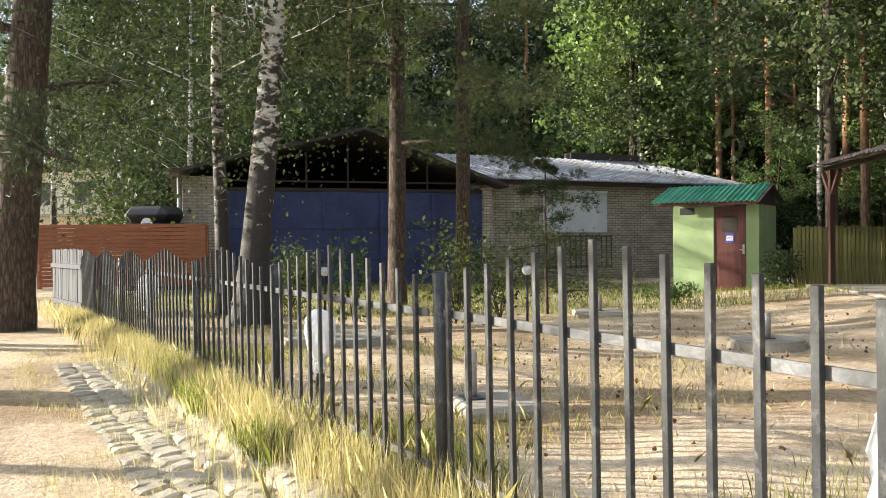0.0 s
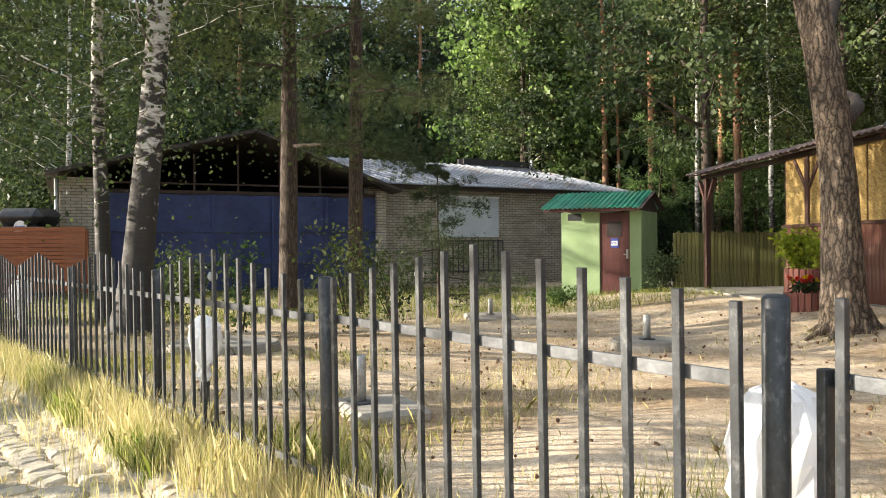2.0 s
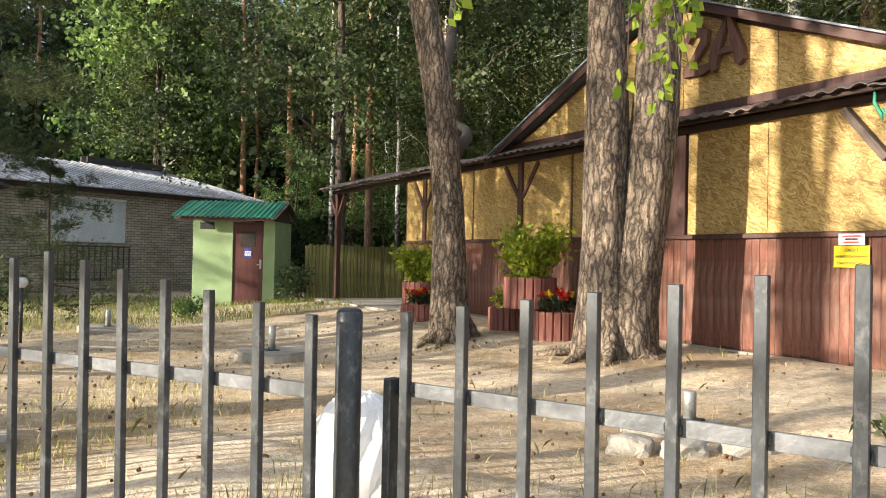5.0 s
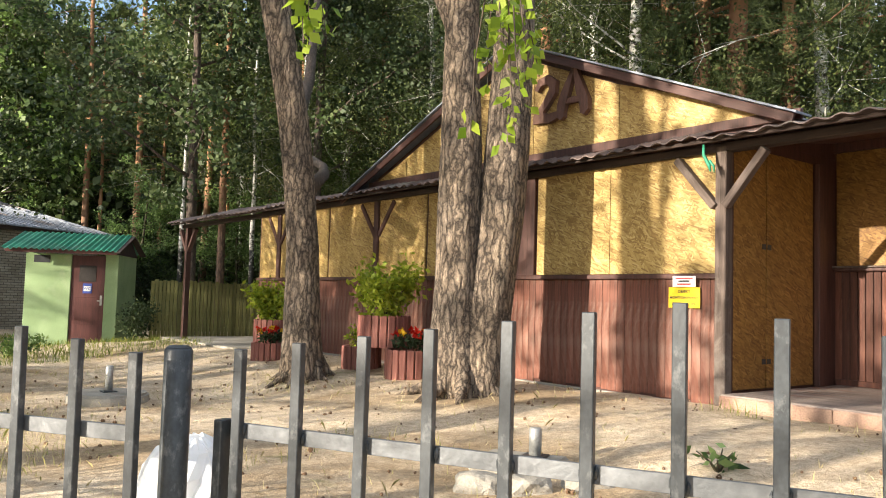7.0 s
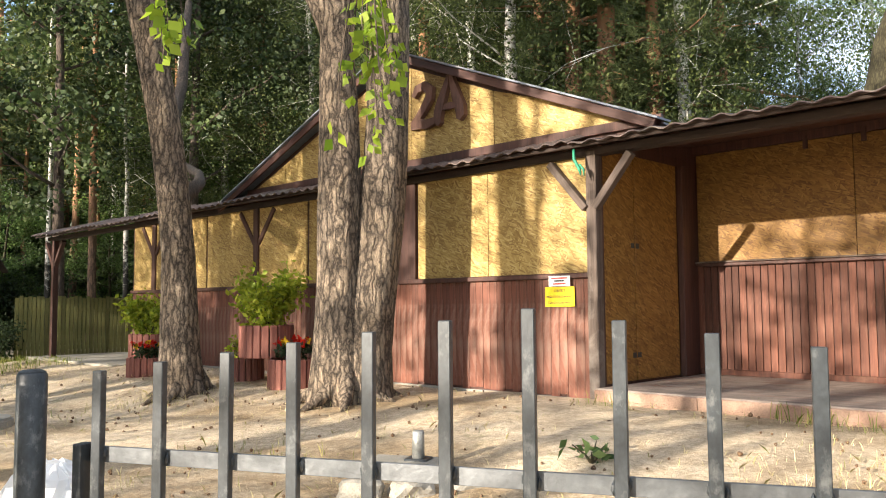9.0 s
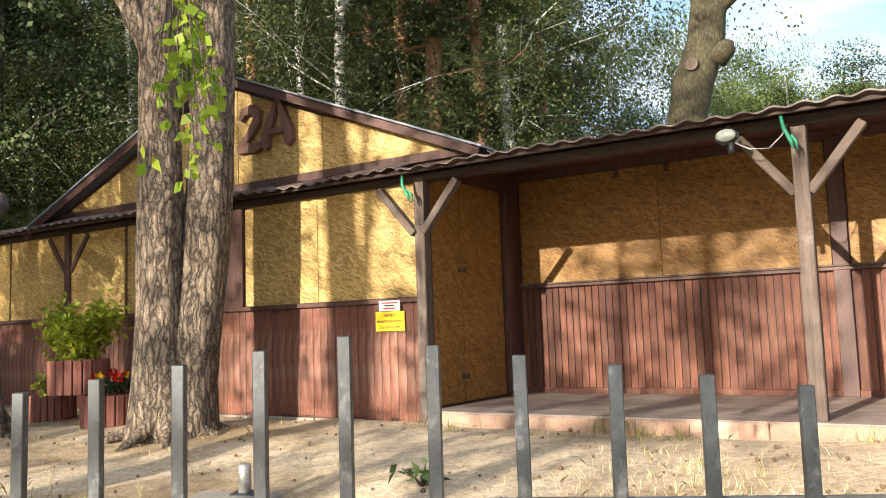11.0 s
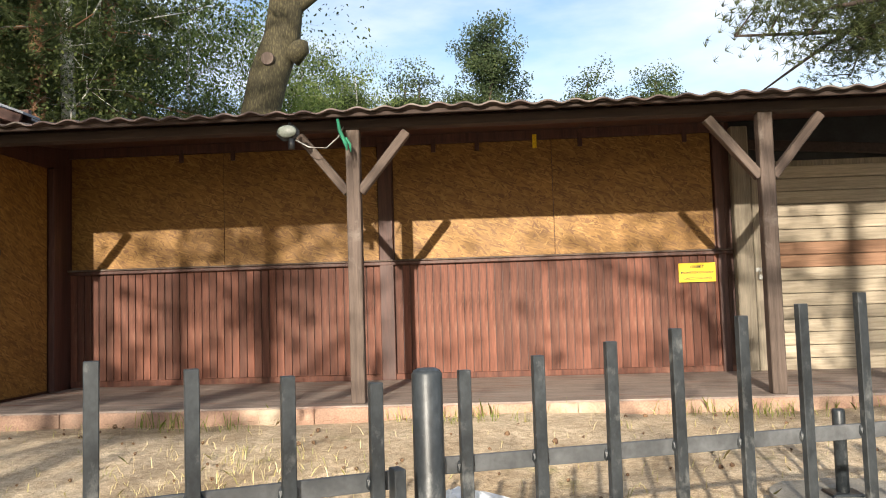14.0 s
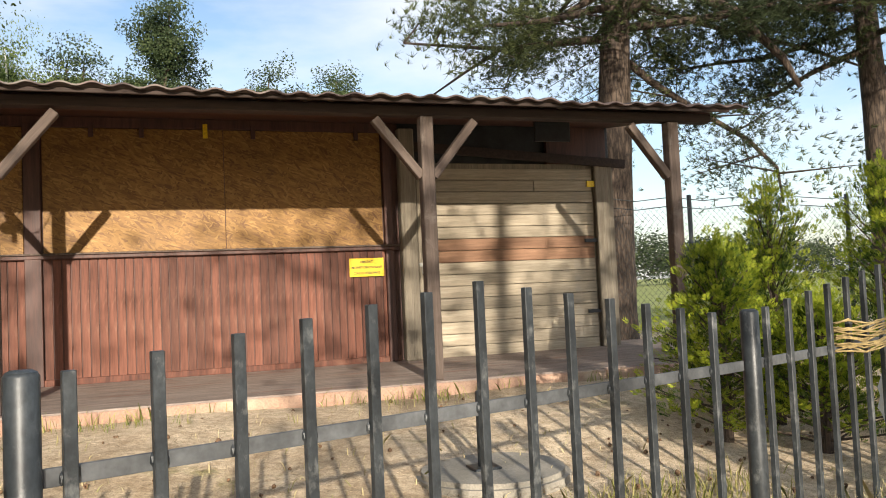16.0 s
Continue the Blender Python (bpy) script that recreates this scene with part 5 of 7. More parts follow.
board_fence("board_fence", "mossy green upright board fence beyond the hut", (-18.8, 4.75, 0.28), (-18.0, 9.6, 0.35), 1.48, 0.085, "greenboard", seed=2)
board_fence("slat_fence", "red-brown fence of horizontal boards", (-20.0, -13.5, 0.35), (-20.6, -9.35, 0.35), 1.58, 0.10, "redwood", horizontal=True)
fe = FENCE_END
board_fence("grey_fence", "grey weathered fence of upright boards", (fe.x, fe.y, 0.1), (fe.x - 1.7, fe.y - 1.5, 0.1), 1.30, 0.11, "greyboard", seed=5, ragged=0.02)

# portable toilet top and lidded bin beyond the slat fence
cab = thing("portable_toilet", "dark portable toilet with a domed roof and a round white badge", "toilet", Matrix.Translation((-21.2, -10.95, 0.25)) @ Matrix.Rotation(radians(80), 4, "Z"))
bm = box(bmesh.new(), (-0.58, -0.55, 0), (0.58, 0.55, 1.78), 0.05)
part("cabin", bm, M["black"], cab)
bm = box(bmesh.new(), (-0.64, -0.6, 1.785), (0.64, 0.6, 2.22), 0.2)
part("domed_roof", bm, M["black"], cab, "rounded dark roof", None, False)
bm = bmesh.new()
bmesh.ops.create_cone(bm, cap_ends=True, segments=20, radius1=0.17, radius2=0.17, depth=0.02, matrix=Matrix.Translation((0.12, -0.565, 1.74)) @ Matrix.Rotation(radians(90), 4, "X"))
part("badge", bm, M["white"], cab, "round white badge")
box_part("badge_bar", (0.0, -0.59, 1.70), (0.25, -0.577, 1.77), M["blue"], cab, "dark blue lettering bar", 0.0)

# white house far off
house = thing("white_house", "cream rendered house with a balcony behind the trees", "house", Matrix.Translation((-45, -24.5, 0.2)) @ Matrix.Rotation(radians(85), 4, "Z"))
box_part("wall", (-5.5, 0, 0), (5.0, 8, 5.6), M["yellowwall"], house, "", 0.02)
box_part("roof", (-6, -0.6, 5.61), (5.5, 8.6, 5.95), M["darkroof"], house, "flat dark roof", 0.03)
for x in (-3.6, -1.2, 1.2, 3.2):
    for z in (1.0, 3.6):
        w = box_part("window", (x - 0.5, -0.05, z), (x + 0.5, -0.005, z + 1.3), M["black"], house, "dark window pane", 0.01)
        box_part("frame", (x - 0.58, -0.03, z - 0.08), (x + 0.58, -0.006, z - 0.005), M["white"], w, "white sill", 0.01)
bal = box_part("balcony", (-4.5, -1.2, 2.9), (3.5, -0.06, 3.05), M["concrete"], house, "balcony slab", 0.01)
for k in range(21):
    box_part("baluster", (-4.45 + k * 0.395, -1.15, 3.06), (-4.42 + k * 0.395, -1.12, 3.95), M["steel"], bal, "", 0.0)
box_part("handrail", (-4.5, -1.17, 3.955), (3.5, -1.1, 4.02), M["steel"], bal, "", 0.0)

# ---- yard: well covers, bollards, pots ----
def well_cover(x, y, r, h, pipe, square=False, label="", px=0.0, py=0.0, rz=0, pipe_mat="galv", pipe_r=0.04):
    z = gz(x, y) - 0.03
    w = thing("manhole_slab", label or "round concrete manhole slab with a steel vent pipe", "manhole", pose(x, y, z, 0, 0, rz), "manhole slabs")
    bm = bmesh.new()
    if square:
        box(bm, (-r, -r * 0.8, 0), (r, r * 0.8, h), 0.03)
    else:
        bmesh.ops.create_cone(bm, cap_ends=True, segments=28, radius1=r * 1.02, radius2=r, depth=h, matrix=Matrix.Translation((0, 0, h / 2)))
        bmesh.ops.bevel(bm, geom=[e for e in bm.edges if all(v.co.z > h * 0.9 for v in e.verts)], offset=0.025, segments=2, affect="EDGES")
    part("slab", bm, M["concrete"], w, "weathered concrete slab")
    if pipe:
        tube_part("vent_pipe", [(px, py, h - 0.02), (px, py, h + pipe - 0.01), (px, py, h + pipe)], [pipe_r, pipe_r, pipe_r * 0.85], M[pipe_mat], w, "steel vent pipe", 12)
        box_part("pipe_foot", (px - 0.075, py - 0.07, h - 0.01), (px + 0.075, py + 0.07, h + 0.012), M["steel"], w, "rusty foot plate", 0.004)
    return w


well_cover(-8.85, 1.08, 0.40, 0.13, 0.27)
well_cover(-13.6, -0.12, 0.52, 0.13, 0.26, True, "square concrete manhole slab with a steel vent pipe")
well_cover(-9.3, -3.6, 0.62, 0.13, 0, False, "round concrete manhole slab beside the bagged lamp")
well_cover(-5.15, -1.75, 0.30, 0.10, 0.30, True, "rough square concrete slab with a steel vent pipe", -0.05, -0.12, 20)
well_cover(-3.75, 2.1, 0.27, 0.10, 0.18, True, "half-buried rough concrete block with a short steel pipe", 0.073, 0.074, 28)
well_cover(1.88, 2.68, 0.40, 0.07, 0.40, False, "pale round concrete slab with a dark steel standpipe", -0.05, 0.0, 0, "steel", 0.03)


def rough_stone(x, y, sx, sy, sz, rz, seed):
    """A broken lump of concrete, half sunk in the sand."""
    st = thing("concrete_lump", "rough broken lump of grey concrete half sunk in sand", "stone", pose(x, y, gz(x, y) + 0.01, 0, 0, rz), "concrete lumps")
    bm = bmesh.new()
    bmesh.ops.create_icosphere(bm, subdivisions=3, radius=1.0)
    for q in bm.verts:
        c = q.co.copy()
        k = 1 + 0.22 * noise.noise(c * 1.3 + Vector((seed, 0, 0))) + 0.08 * noise.noise(c * 4.1 + Vector((0, seed, 0)))
        c = Vector([max(-0.8, min(0.8, v)) for v in c]) * k
        q.co = Vector((c.x * sx, c.y * sy, c.z * sz))
    part("lump", bm, M["concrete"], st, "")


rough_stone(-3.50, 1.53, 0.15, 0.11, 0.11, 40, 1)
rough_stone(-3.32, 1.76, 0.16, 0.12, 0.09, 75, 5)
rough_stone(-3.17, 2.06, 0.17, 0.12, 0.07, 60, 9)


def bagged_lamp(x, y, top, seed, scale=1.0, rz=0):
    """A low garden lamp on a dark post, wrapped in a crumpled clear bag."""
    z = gz(x, y)
    b = thing("garden_lamp", "low black garden lamp wrapped in a crumpled clear plastic bag", "lamp", pose(x, y, z, 0, 0, rz), "wrapped garden lamps")
    h = top - z
    tube_part("post", [(0, 0, -0.03), (0, 0, h - 0.26)], 0.032, M["black"], b, "black lamp post", 12)
    v, f = tube_data([(0, 0, h - 0.27), (0, 0, h - 0.23), (0, 0, h - 0.1), (0, 0, h - 0.04), (0, 0, h)], [0.04, 0.055, 0.065, 0.06, 0.02], 14)
    put("lantern", mesh_from("lantern", v, f, M["lampglass"], True), b, None, "milky lantern")
    rng = np.random.RandomState(seed)
    prof = [(h - 0.46, 0.05), (h - 0.42, 0.075), (h - 0.36, 0.055), (h - 0.30, 0.115), (h - 0.22, 0.145), (h - 0.12, 0.15), (h - 0.04, 0.14), (h + 0.02, 0.10), (h + 0.045, 0.04)]
    vs, n = [], 26
    for zz, r in prof:
        for k in range(n):
            a = 2 * math.pi * k / n
            rr = r * scale * (1 + 0.16 * math.sin(3 * a + seed + zz * 9) + 0.10 * math.sin(7 * a + zz * 31) + 0.13 * (rng.rand() - 0.5))
            vs.append((rr * math.cos(a) + 0.02 * scale, rr * math.sin(a) * 0.85, h + (zz - h) * (0.35 + 0.65 * scale) + 0.015 * (rng.rand() - 0.5)))
    fs = [(i * n + k, i * n + (k + 1) % n, (i + 1) * n + (k + 1) % n, (i + 1) * n + k) for i in range(len(prof) - 1) for k in range(n)]
    fs.append(tuple((len(prof) - 1) * n + k for k in range(n)))
    put("plastic_bag", mesh_from("plastic_bag", vs, fs, M["bag"], False), b, None, "crumpled clear plastic bag")
    return b


bagged_lamp(-1.92, -0.72, 1.075, 3, 0.86)
bagged_lamp(-5.42, -2.90, 0.975, 5, 0.76)
bagged_lamp(-10.6, -6.4, 1.02, 7)
bagged_lamp(0.10, 0.60, 0.98, 9)
bagged_lamp(3.62, 1.66, 1.00, 11)
for x, y in ((-12.0, -4.33), (-12.0, -1.34)):
    g = thing("path_light", "small garden light with a white globe on a thin stake", "lamp", pose(x, y, gz(x, y)), "path lights")
    h = 1.10 - gz(x, y)
    tube_part("stake", [(0, 0, -0.05), (0, 0, h - 0.12)], 0.02, M["black"], g, "", 8)
    bm = bmesh.new()
    bmesh.ops.create_uvsphere(bm, u_segments=12, v_segments=8, radius=0.075, matrix=Matrix.Translation((0, 0, h - 0.06)))
    part("globe", bm, M["lampglass"], g, "white globe", None, True)
    tube_part("cap", [(0, 0, h + 0.01), (0, 0, h + 0.05)], [0.05, 0.01], M["black"], g, "", 8)


def flower_pot(x, y, z, r, h, label, seed=0):
    p = thing("flower_pot", label, "flower pot", pose(x, y, z), "slatted flower pots")
    n = 20
    me = bpy.data.meshes.new("slat")
    b = bmesh.new()
    w = 2 * math.pi * r / n
    box(b, (-w / 2 + 0.004, -0.022, 0), (w / 2 - 0.004, 0.018, h), 0.01)
    for vtx in b.verts:
        if vtx.co.z > h * 0.5:
            vtx.co.y += -0.0
    b.to_mesh(me)
    b.free()
    me.materials.append(M["potslat"])
    for k in range(n):
        a = 2 * math.pi * k / n
        put("slat", me, p, Matrix.Rotation(a, 4, "Z") @ Matrix.Translation((0, -r, 0)))
    v, f = tube_data([(0, 0, 0.02), (0, 0, h - 0.04)], [r - 0.02, r - 0.02], 20)
    put("soil", mesh_from("soil", v, f, M["soil"]), p, None, "dark soil")
    return p


def shrub(x, y, z, rx, rz, count, size, mat, label, seed, name="shrub", cat="shrub", droop=0.1, stems=6, aspect=0.6):
    rng = np.random.RandomState(seed)
    s = thing(name, label, cat, pose(x, y, z))
    datas = []
    cents = []
    for k in range(stems):
        a, e = rng.rand() * 6.283, 0.35 + 0.65 * rng.rand()
        tip = np.array([math.cos(a) * rx * e, math.sin(a) * rx * e, rz * (0.55 + 0.45 * rng.rand())])
        datas.append(tube_data([(0, 0, 0), tuple(tip * np.array([0.35, 0.35, 0.5])), tuple(tip)], [0.012, 0.008, 0.003], 5))
        cents += [tip, tip * 0.75, tip * 0.4, tip * 0.9 + rng.normal(size=3) * 0.08 * rx]
    v, f = merge(datas)
    put("branching", mesh_from("branching", v, f, M["barkgreen"]), s)
    cents = np.array(cents)
    c = cents[rng.randint(len(cents), size=count)]
    pts = c + rng.normal(size=(count, 3)) * np.array([rx, rx, rz]) * 0.17
    pts[:, 2] = np.maximum(pts[:, 2], 0.03)
    put("leaves", leaves("leaves", pts, size, mat, rng, aspect, droop), s)
    return s


POT_Z = 0.52
flower_pot(-8.85, 4.15, POT_Z, 0.23, 0.34, "round pot of reddish slats standing on the sand")
flower_pot(-7.78, 4.15, POT_Z, 0.285, 0.36, "round pot of reddish slats with red flowers")
flower_pot(-8.28, 4.10, POT_Z + 0.36, 0.30, 0.38, "large round pot of reddish slats stacked on two others")
flower_pot(-11.0, 3.95, POT_Z - 0.1, 0.26, 0.36, "round pot of reddish slats with red flowers beside a trunk")
flower_pot(-11.35, 4.15, POT_Z - 0.1, 0.27, 0.68, "tall pot of reddish slats with a yellow-green bush")
shrub(-8.28, 4.10, 1.20, 0.46, 0.60, 1900, 0.08, M["leaf_gold"], "leafy green shrub growing in the stacked pot", 11, "potted_shrub", "shrub", 0.15, 9, 0.5)
shrub(-11.35, 4.15, 1.04, 0.38, 0.50, 1800, 0.07, M["leaf_gold"], "dense yellow-green bush growing in a pot", 12, "potted_shrub", "shrub", 0.1, 12)
shrub(-8.9, 4.1, 0.82, 0.2, 0.28, 160, 0.06, M["leaf_gold"], "yellow-green seedlings in a pot", 13, "potted_plant", "plant")


def flowers(x, y, z, r, n, label, seed):
    rng = np.random.RandomState(seed)
    s = thing("potted_flowers", label, "flowers", pose(x, y, z))
    a, rr = rng.rand(260) * 6.283, r * np.sqrt(rng.rand(260))
    pts = np.stack([rr * np.cos(a), rr * np.sin(a), 0.02 + 0.14 * rng.rand(260)], 1)
    put("foliage", leaves("foliage", pts, 0.06, M["leaf_oak"], rng, 0.6), s)
    pp = []
    for k in range(n):
        b, q = rng.rand() * 6.283, r * math.sqrt(rng.rand())
        c = np.array([q * math.cos(b), q * math.sin(b), 0.15 + 0.08 * rng.rand()])
        pp.append(c + rng.normal(size=(14, 3)) * 0.012)
    k = len(pp) * 2 // 3
    put("red_blossoms", leaves("red_blossoms", np.concatenate(pp[:k]), 0.04, M["petal"], rng, 0.9), s, None, "red petals")
    put("yellow_blossoms", leaves("yellow_blossoms", np.concatenate(pp[k:]), 0.035, M["petaly"], rng, 0.9), s, None, "yellow petals")


flowers(-7.78, 4.15, 0.88, 0.22, 15, "red and yellow flowers in a slatted pot", 1)
flowers(-11.0, 3.95, 0.78, 0.2, 12, "red and yellow flowers in a slatted pot", 2)

# ---- trees ----


def bend(p0, p1, n, wob, rng):
    p0, p1 = np.array(p0, float), np.array(p1, float)
    t = np.linspace(0, 1, n)[:, None]
    p = p0 + (p1 - p0) * t
    off = np.cumsum(rng.normal(size=(n, 3)) * wob, 0)
    off -= off[0]
    off[:, 2] *= 0.2
    return p + off * np.linspace(0, 1, n)[:, None]


def at_path(path, t):
    k = t * (len(path) - 1)
    i = min(int(k), len(path) - 2)
    return path[i] + (path[i + 1] - path[i]) * (k - i)


def trunk_data(h, r, rng, lean=(0, 0), wob=0.06, seg=14, flare=1.5, n=12, lobes=0.03, tip=0.25):
    path = bend((0, 0, -0.15), (lean[0], lean[1], h), n, wob, rng)
    zz = np.linspace(0, 1, n)
    rad = r * (1 - (1 - tip) * zz) * (1 + (flare - 1) * np.exp(-zz * h / (r * 2.2)))
    path2 = [path[0]] + [path[0] + (path[1] - path[0]) * f for f in (0.15, 0.3, 0.55)] + list(path[1:])
    zz2 = np.array([(p[2] + 0.15) / (h + 0.15) for p in path2])
    rad2 = r * (1 - (1 - tip) * zz2) * (1 + (flare - 1) * np.exp(-zz2 * h / (r * 1.6)))
    return tube_data(path2, rad2, seg, 0.05, rng.randint(9999), True, lobes), path


def broadleaf(name, label, h, r, crown_r, crown_lo, count, size, bark_m, leaf_m, seed, limbs=9, droop=0.15, lean=(0, 0), clump=0.55, m=None, group="", aspect=0.65, flare=1.5, seg=12, limb_r=0.34):
    rng = np.random.RandomState(seed)
    t = thing(name, label, "tree", m, group)
    td, path = trunk_data(h * 0.92, r, rng, lean, 0.05 * h / 10, seg, flare)
    datas, cents = [td], []
    for k in range(limbs):
        f = crown_lo / h + (0.95 - crown_lo / h) * (k + rng.rand()) / limbs
        p = at_path(path, min(f, 0.98))
        a = rng.rand() * 6.283 if k % 2 else (k * 2.4)
        ln = crown_r * (0.65 + 0.5 * rng.rand()) * (1.1 - 0.55 * max(0, (f - 0.5) * 2))
        rise = ln * (0.15 + 0.5 * rng.rand())
        end = p + np.array([math.cos(a) * ln, math.sin(a) * ln, rise])
        lp = bend(p, end, 6, 0.08 * ln, rng)
        rr = r * limb_r * (1 - 0.5 * f)
        datas.append(tube_data(lp, np.linspace(rr, rr * 0.2, 6), 6))
        for q in (0.45, 0.65, 0.85, 1.0):
            c = at_path(lp, q)
            cents.append(c)
            for _ in range(3):
                tw = c + rng.normal(size=3) * np.array([0.3, 0.3, 0.22]) * crown_r
                datas.append(tube_data([tuple(c), tuple(tw)], [rr * 0.18, rr * 0.06], 4, cap=False))
                cents.append(tw)
    top = path[-1]
    for _ in range(8):
        cents.append(top + rng.normal(size=3) * crown_r * 0.3)
    v, f = merge(datas)
    put("trunk", mesh_from("trunk", v, f, bark_m, True), t)
    cents = np.array(cents)
    c = cents[rng.randint(len(cents), size=count)]
    cl = clump * crown_r * 0.42
    pts = c + np.clip(rng.normal(size=(count, 3)), -1.5, 1.5) * np.array([cl, cl, cl * 0.62])
    put("crown", leaves("crown", pts, size, leaf_m, rng, aspect, droop), t)
    return t


def pine(name, label, h, r, crown_lo, crown_r, tuft_n, length, bark_m, seed, lean=(0, 0), m=None, group="", count=8, width=0.06, limbs=16, flare=1.25, bare=0.35, wob=0.04, seg=12, sag=0.0, needle="needles"):
    rng = np.random.RandomState(seed)
    t = thing(name, label, "tree", m, group)
    td, path = trunk_data(h, r, rng, lean, wob, seg, flare)
    datas, P_, D_ = [td], [], []
    per = max(1, tuft_n // limbs)
    for k in range(limbs):
        f = crown_lo / h + (0.98 - crown_lo / h) * (k + 0.6 * rng.rand()) / limbs
        p = at_path(path, f)
        a = k * 2.399 + rng.rand()
        ln = crown_r * (0.6 + 0.6 * rng.rand()) * (1.15 - 0.75 * (k / limbs))
        end = p + np.array([math.cos(a) * ln, math.sin(a) * ln, ln * (rng.uniform(-0.25, 0.3) + sag)])
        lp = bend(p, end, 6, 0.09 * ln, rng)
        rr = max(0.012, r * 0.22 * (1 - 0.6 * k / limbs))
        datas.append(tube_data(lp, np.linspace(rr, rr * 0.2, 6), 6))
        for _ in range(7):
            q = bare + (1 - bare) * rng.rand()
            c = at_path(lp, q)
            d = unit(rng, 1)[0] * np.array([1, 1, 0.5])
            tw = c + d * ln * 0.28
            datas.append(tube_data([tuple(c), tuple(tw)], [rr * 0.25, rr * 0.08], 4, cap=False))
            n = max(1, per // 7)
            u = rng.rand(n)[:, None]
            P_.append(c + (tw - c) * (0.3 + 0.75 * u) + rng.normal(size=(n, 3)) * ln * 0.07)
            dd = np.tile(d, (n, 1)) + 0.5 * unit(rng, n) + np.array([0, 0, 0.25])
            D_.append(dd)
    v, f = merge(datas)
    put("trunk", mesh_from("trunk", v, f, bark_m, True), t)
    put("crown", tufts("crown", np.concatenate(P_), np.concatenate(D_), length, M[needle], rng, count, width), t)
    return t


def place(src, spots, seed, scale=(0.85, 1.2)):
    rng = random.Random(seed)
    for x, y in spots:
        o = copy_thing(src, pose(0, 0, 0))
        s = rng.uniform(*scale)
        o.matrix_basis = Matrix.Translation((x, y, gz(x, y))) @ Matrix.Rotation(rng.uniform(0, 6.28), 4, "Z") @ Matrix.Diagonal((s, s, s * rng.uniform(0.92, 1.1), 1))


# old trunks in front of the inn
def old_trunk(name, label, x, y, stems, seed, roots=6, rr=0.5):
    rng = np.random.RandomState(seed)
    z = gz(x, y)
    t = thing(name, label, "tree", pose(x, y, z))
    datas = []
    for path, rad in stems:
        path, rad = np.array(path, float), np.array(rad, float)
        k0 = np.concatenate([[0], np.cumsum(np.linalg.norm(np.diff(path, axis=0), axis=1))])
        ks = np.concatenate([np.linspace(0, min(6.0, 0.9 * k0[-1]), 110), np.linspace(min(6.3, 0.95 * k0[-1]), k0[-1], 12)])
        pp = np.stack([np.interp(ks, k0, path[:, c]) for c in range(3)], 1)
        for _ in range(4):
            pp[1:-1] = (pp[:-2] + 2 * pp[1:-1] + pp[2:]) / 4
        seg = 72
        vv, ff = tube_data(pp, np.interp(ks, k0, rad), seg, 0.0, 1, True, 0.03)
        out = []
        ph = rng.rand() * 50
        for i, q in enumerate(vv):
            c = Vector(pp[i // seg])
            d = Vector(q) - c
            a = 6.283 * (i % seg) / seg
            s = Vector((math.cos(a) * 3.4 + ph, math.sin(a) * 3.4, q[2] * 1.1))
            w = noise.noise(s * 0.8) * 0.10 + (0.5 - abs(noise.noise(Vector((s.x * 2.2, s.y * 2.2, s.z * 2.6))))) * 0.11 + noise.noise(Vector((s.x * 5, s.y * 5, s.z * 9))) * 0.03
            out.append(tuple(c + d * (0.985 + 0.5 * w)))
        datas.append((out, ff))
    for k in range(roots):
        a = 2 * math.pi * (k + 0.4 * rng.rand()) / roots
        d = np.array([math.cos(a), math.sin(a), 0])
        p = [d * rr * 0.45 + (0, 0, 0.24), d * rr * 0.9 + (0, 0, 0.05), d * rr * 1.35 + (0, 0, -0.01), d * rr * 1.8 + (0, 0, -0.08)]
        datas.append(tube_data(p, [rr * 0.28, rr * 0.2, rr * 0.12, rr * 0.06], 9, 0.15, k))
    v, f = merge(datas)
    put("trunk", mesh_from("trunk", v, f, M["barkold"], True), t)
    return t


def lined(ax, pts):
    """Stem points given as offset along one level direction, and height."""
    return [(u * ax[0], u * ax[1], z) for u, z in pts]


ACROSS = (0.64, 0.768)
twin = old_trunk("twin_tree", "thick twin-stemmed tree with deeply furrowed bark", -6.36, 3.80, [
    (lined(ACROSS, [(-0.10, -0.2), (-0.10, 0.05), (-0.12, 0.5), (-0.10, 1.15), (-0.10, 1.8), (-0.10, 2.3), (-0.11, 2.9), (-0.13, 3.5), (-0.12, 4.2), (-0.1, 6), (-0.3, 9), (-0.4, 13)]), [0.36, 0.31, 0.245, 0.225, 0.22, 0.215, 0.195, 0.175, 0.165, 0.15, 0.12, 0.07]),
    (lined(ACROSS, [(0.13, -0.2), (0.13, 0.05), (0.17, 0.5), (0.25, 1.15), (0.32, 1.8), (0.36, 2.3), (0.39, 2.9), (0.41, 3.5), (0.43, 4.2), (0.52, 6), (0.9, 9), (1.1, 12)]), [0.36, 0.31, 0.25, 0.235, 0.235, 0.23, 0.215, 0.20, 0.19, 0.175, 0.15, 0.08]),
    (lined(ACROSS, [(-0.14, 3.2), (-0.20, 3.75), (-0.42, 4.25), (-0.75, 4.8), (-1.3, 5.6), (-2.0, 7.0)]), [0.10, 0.115, 0.11, 0.10, 0.085, 0.05]),
], 3, 8, 0.38)
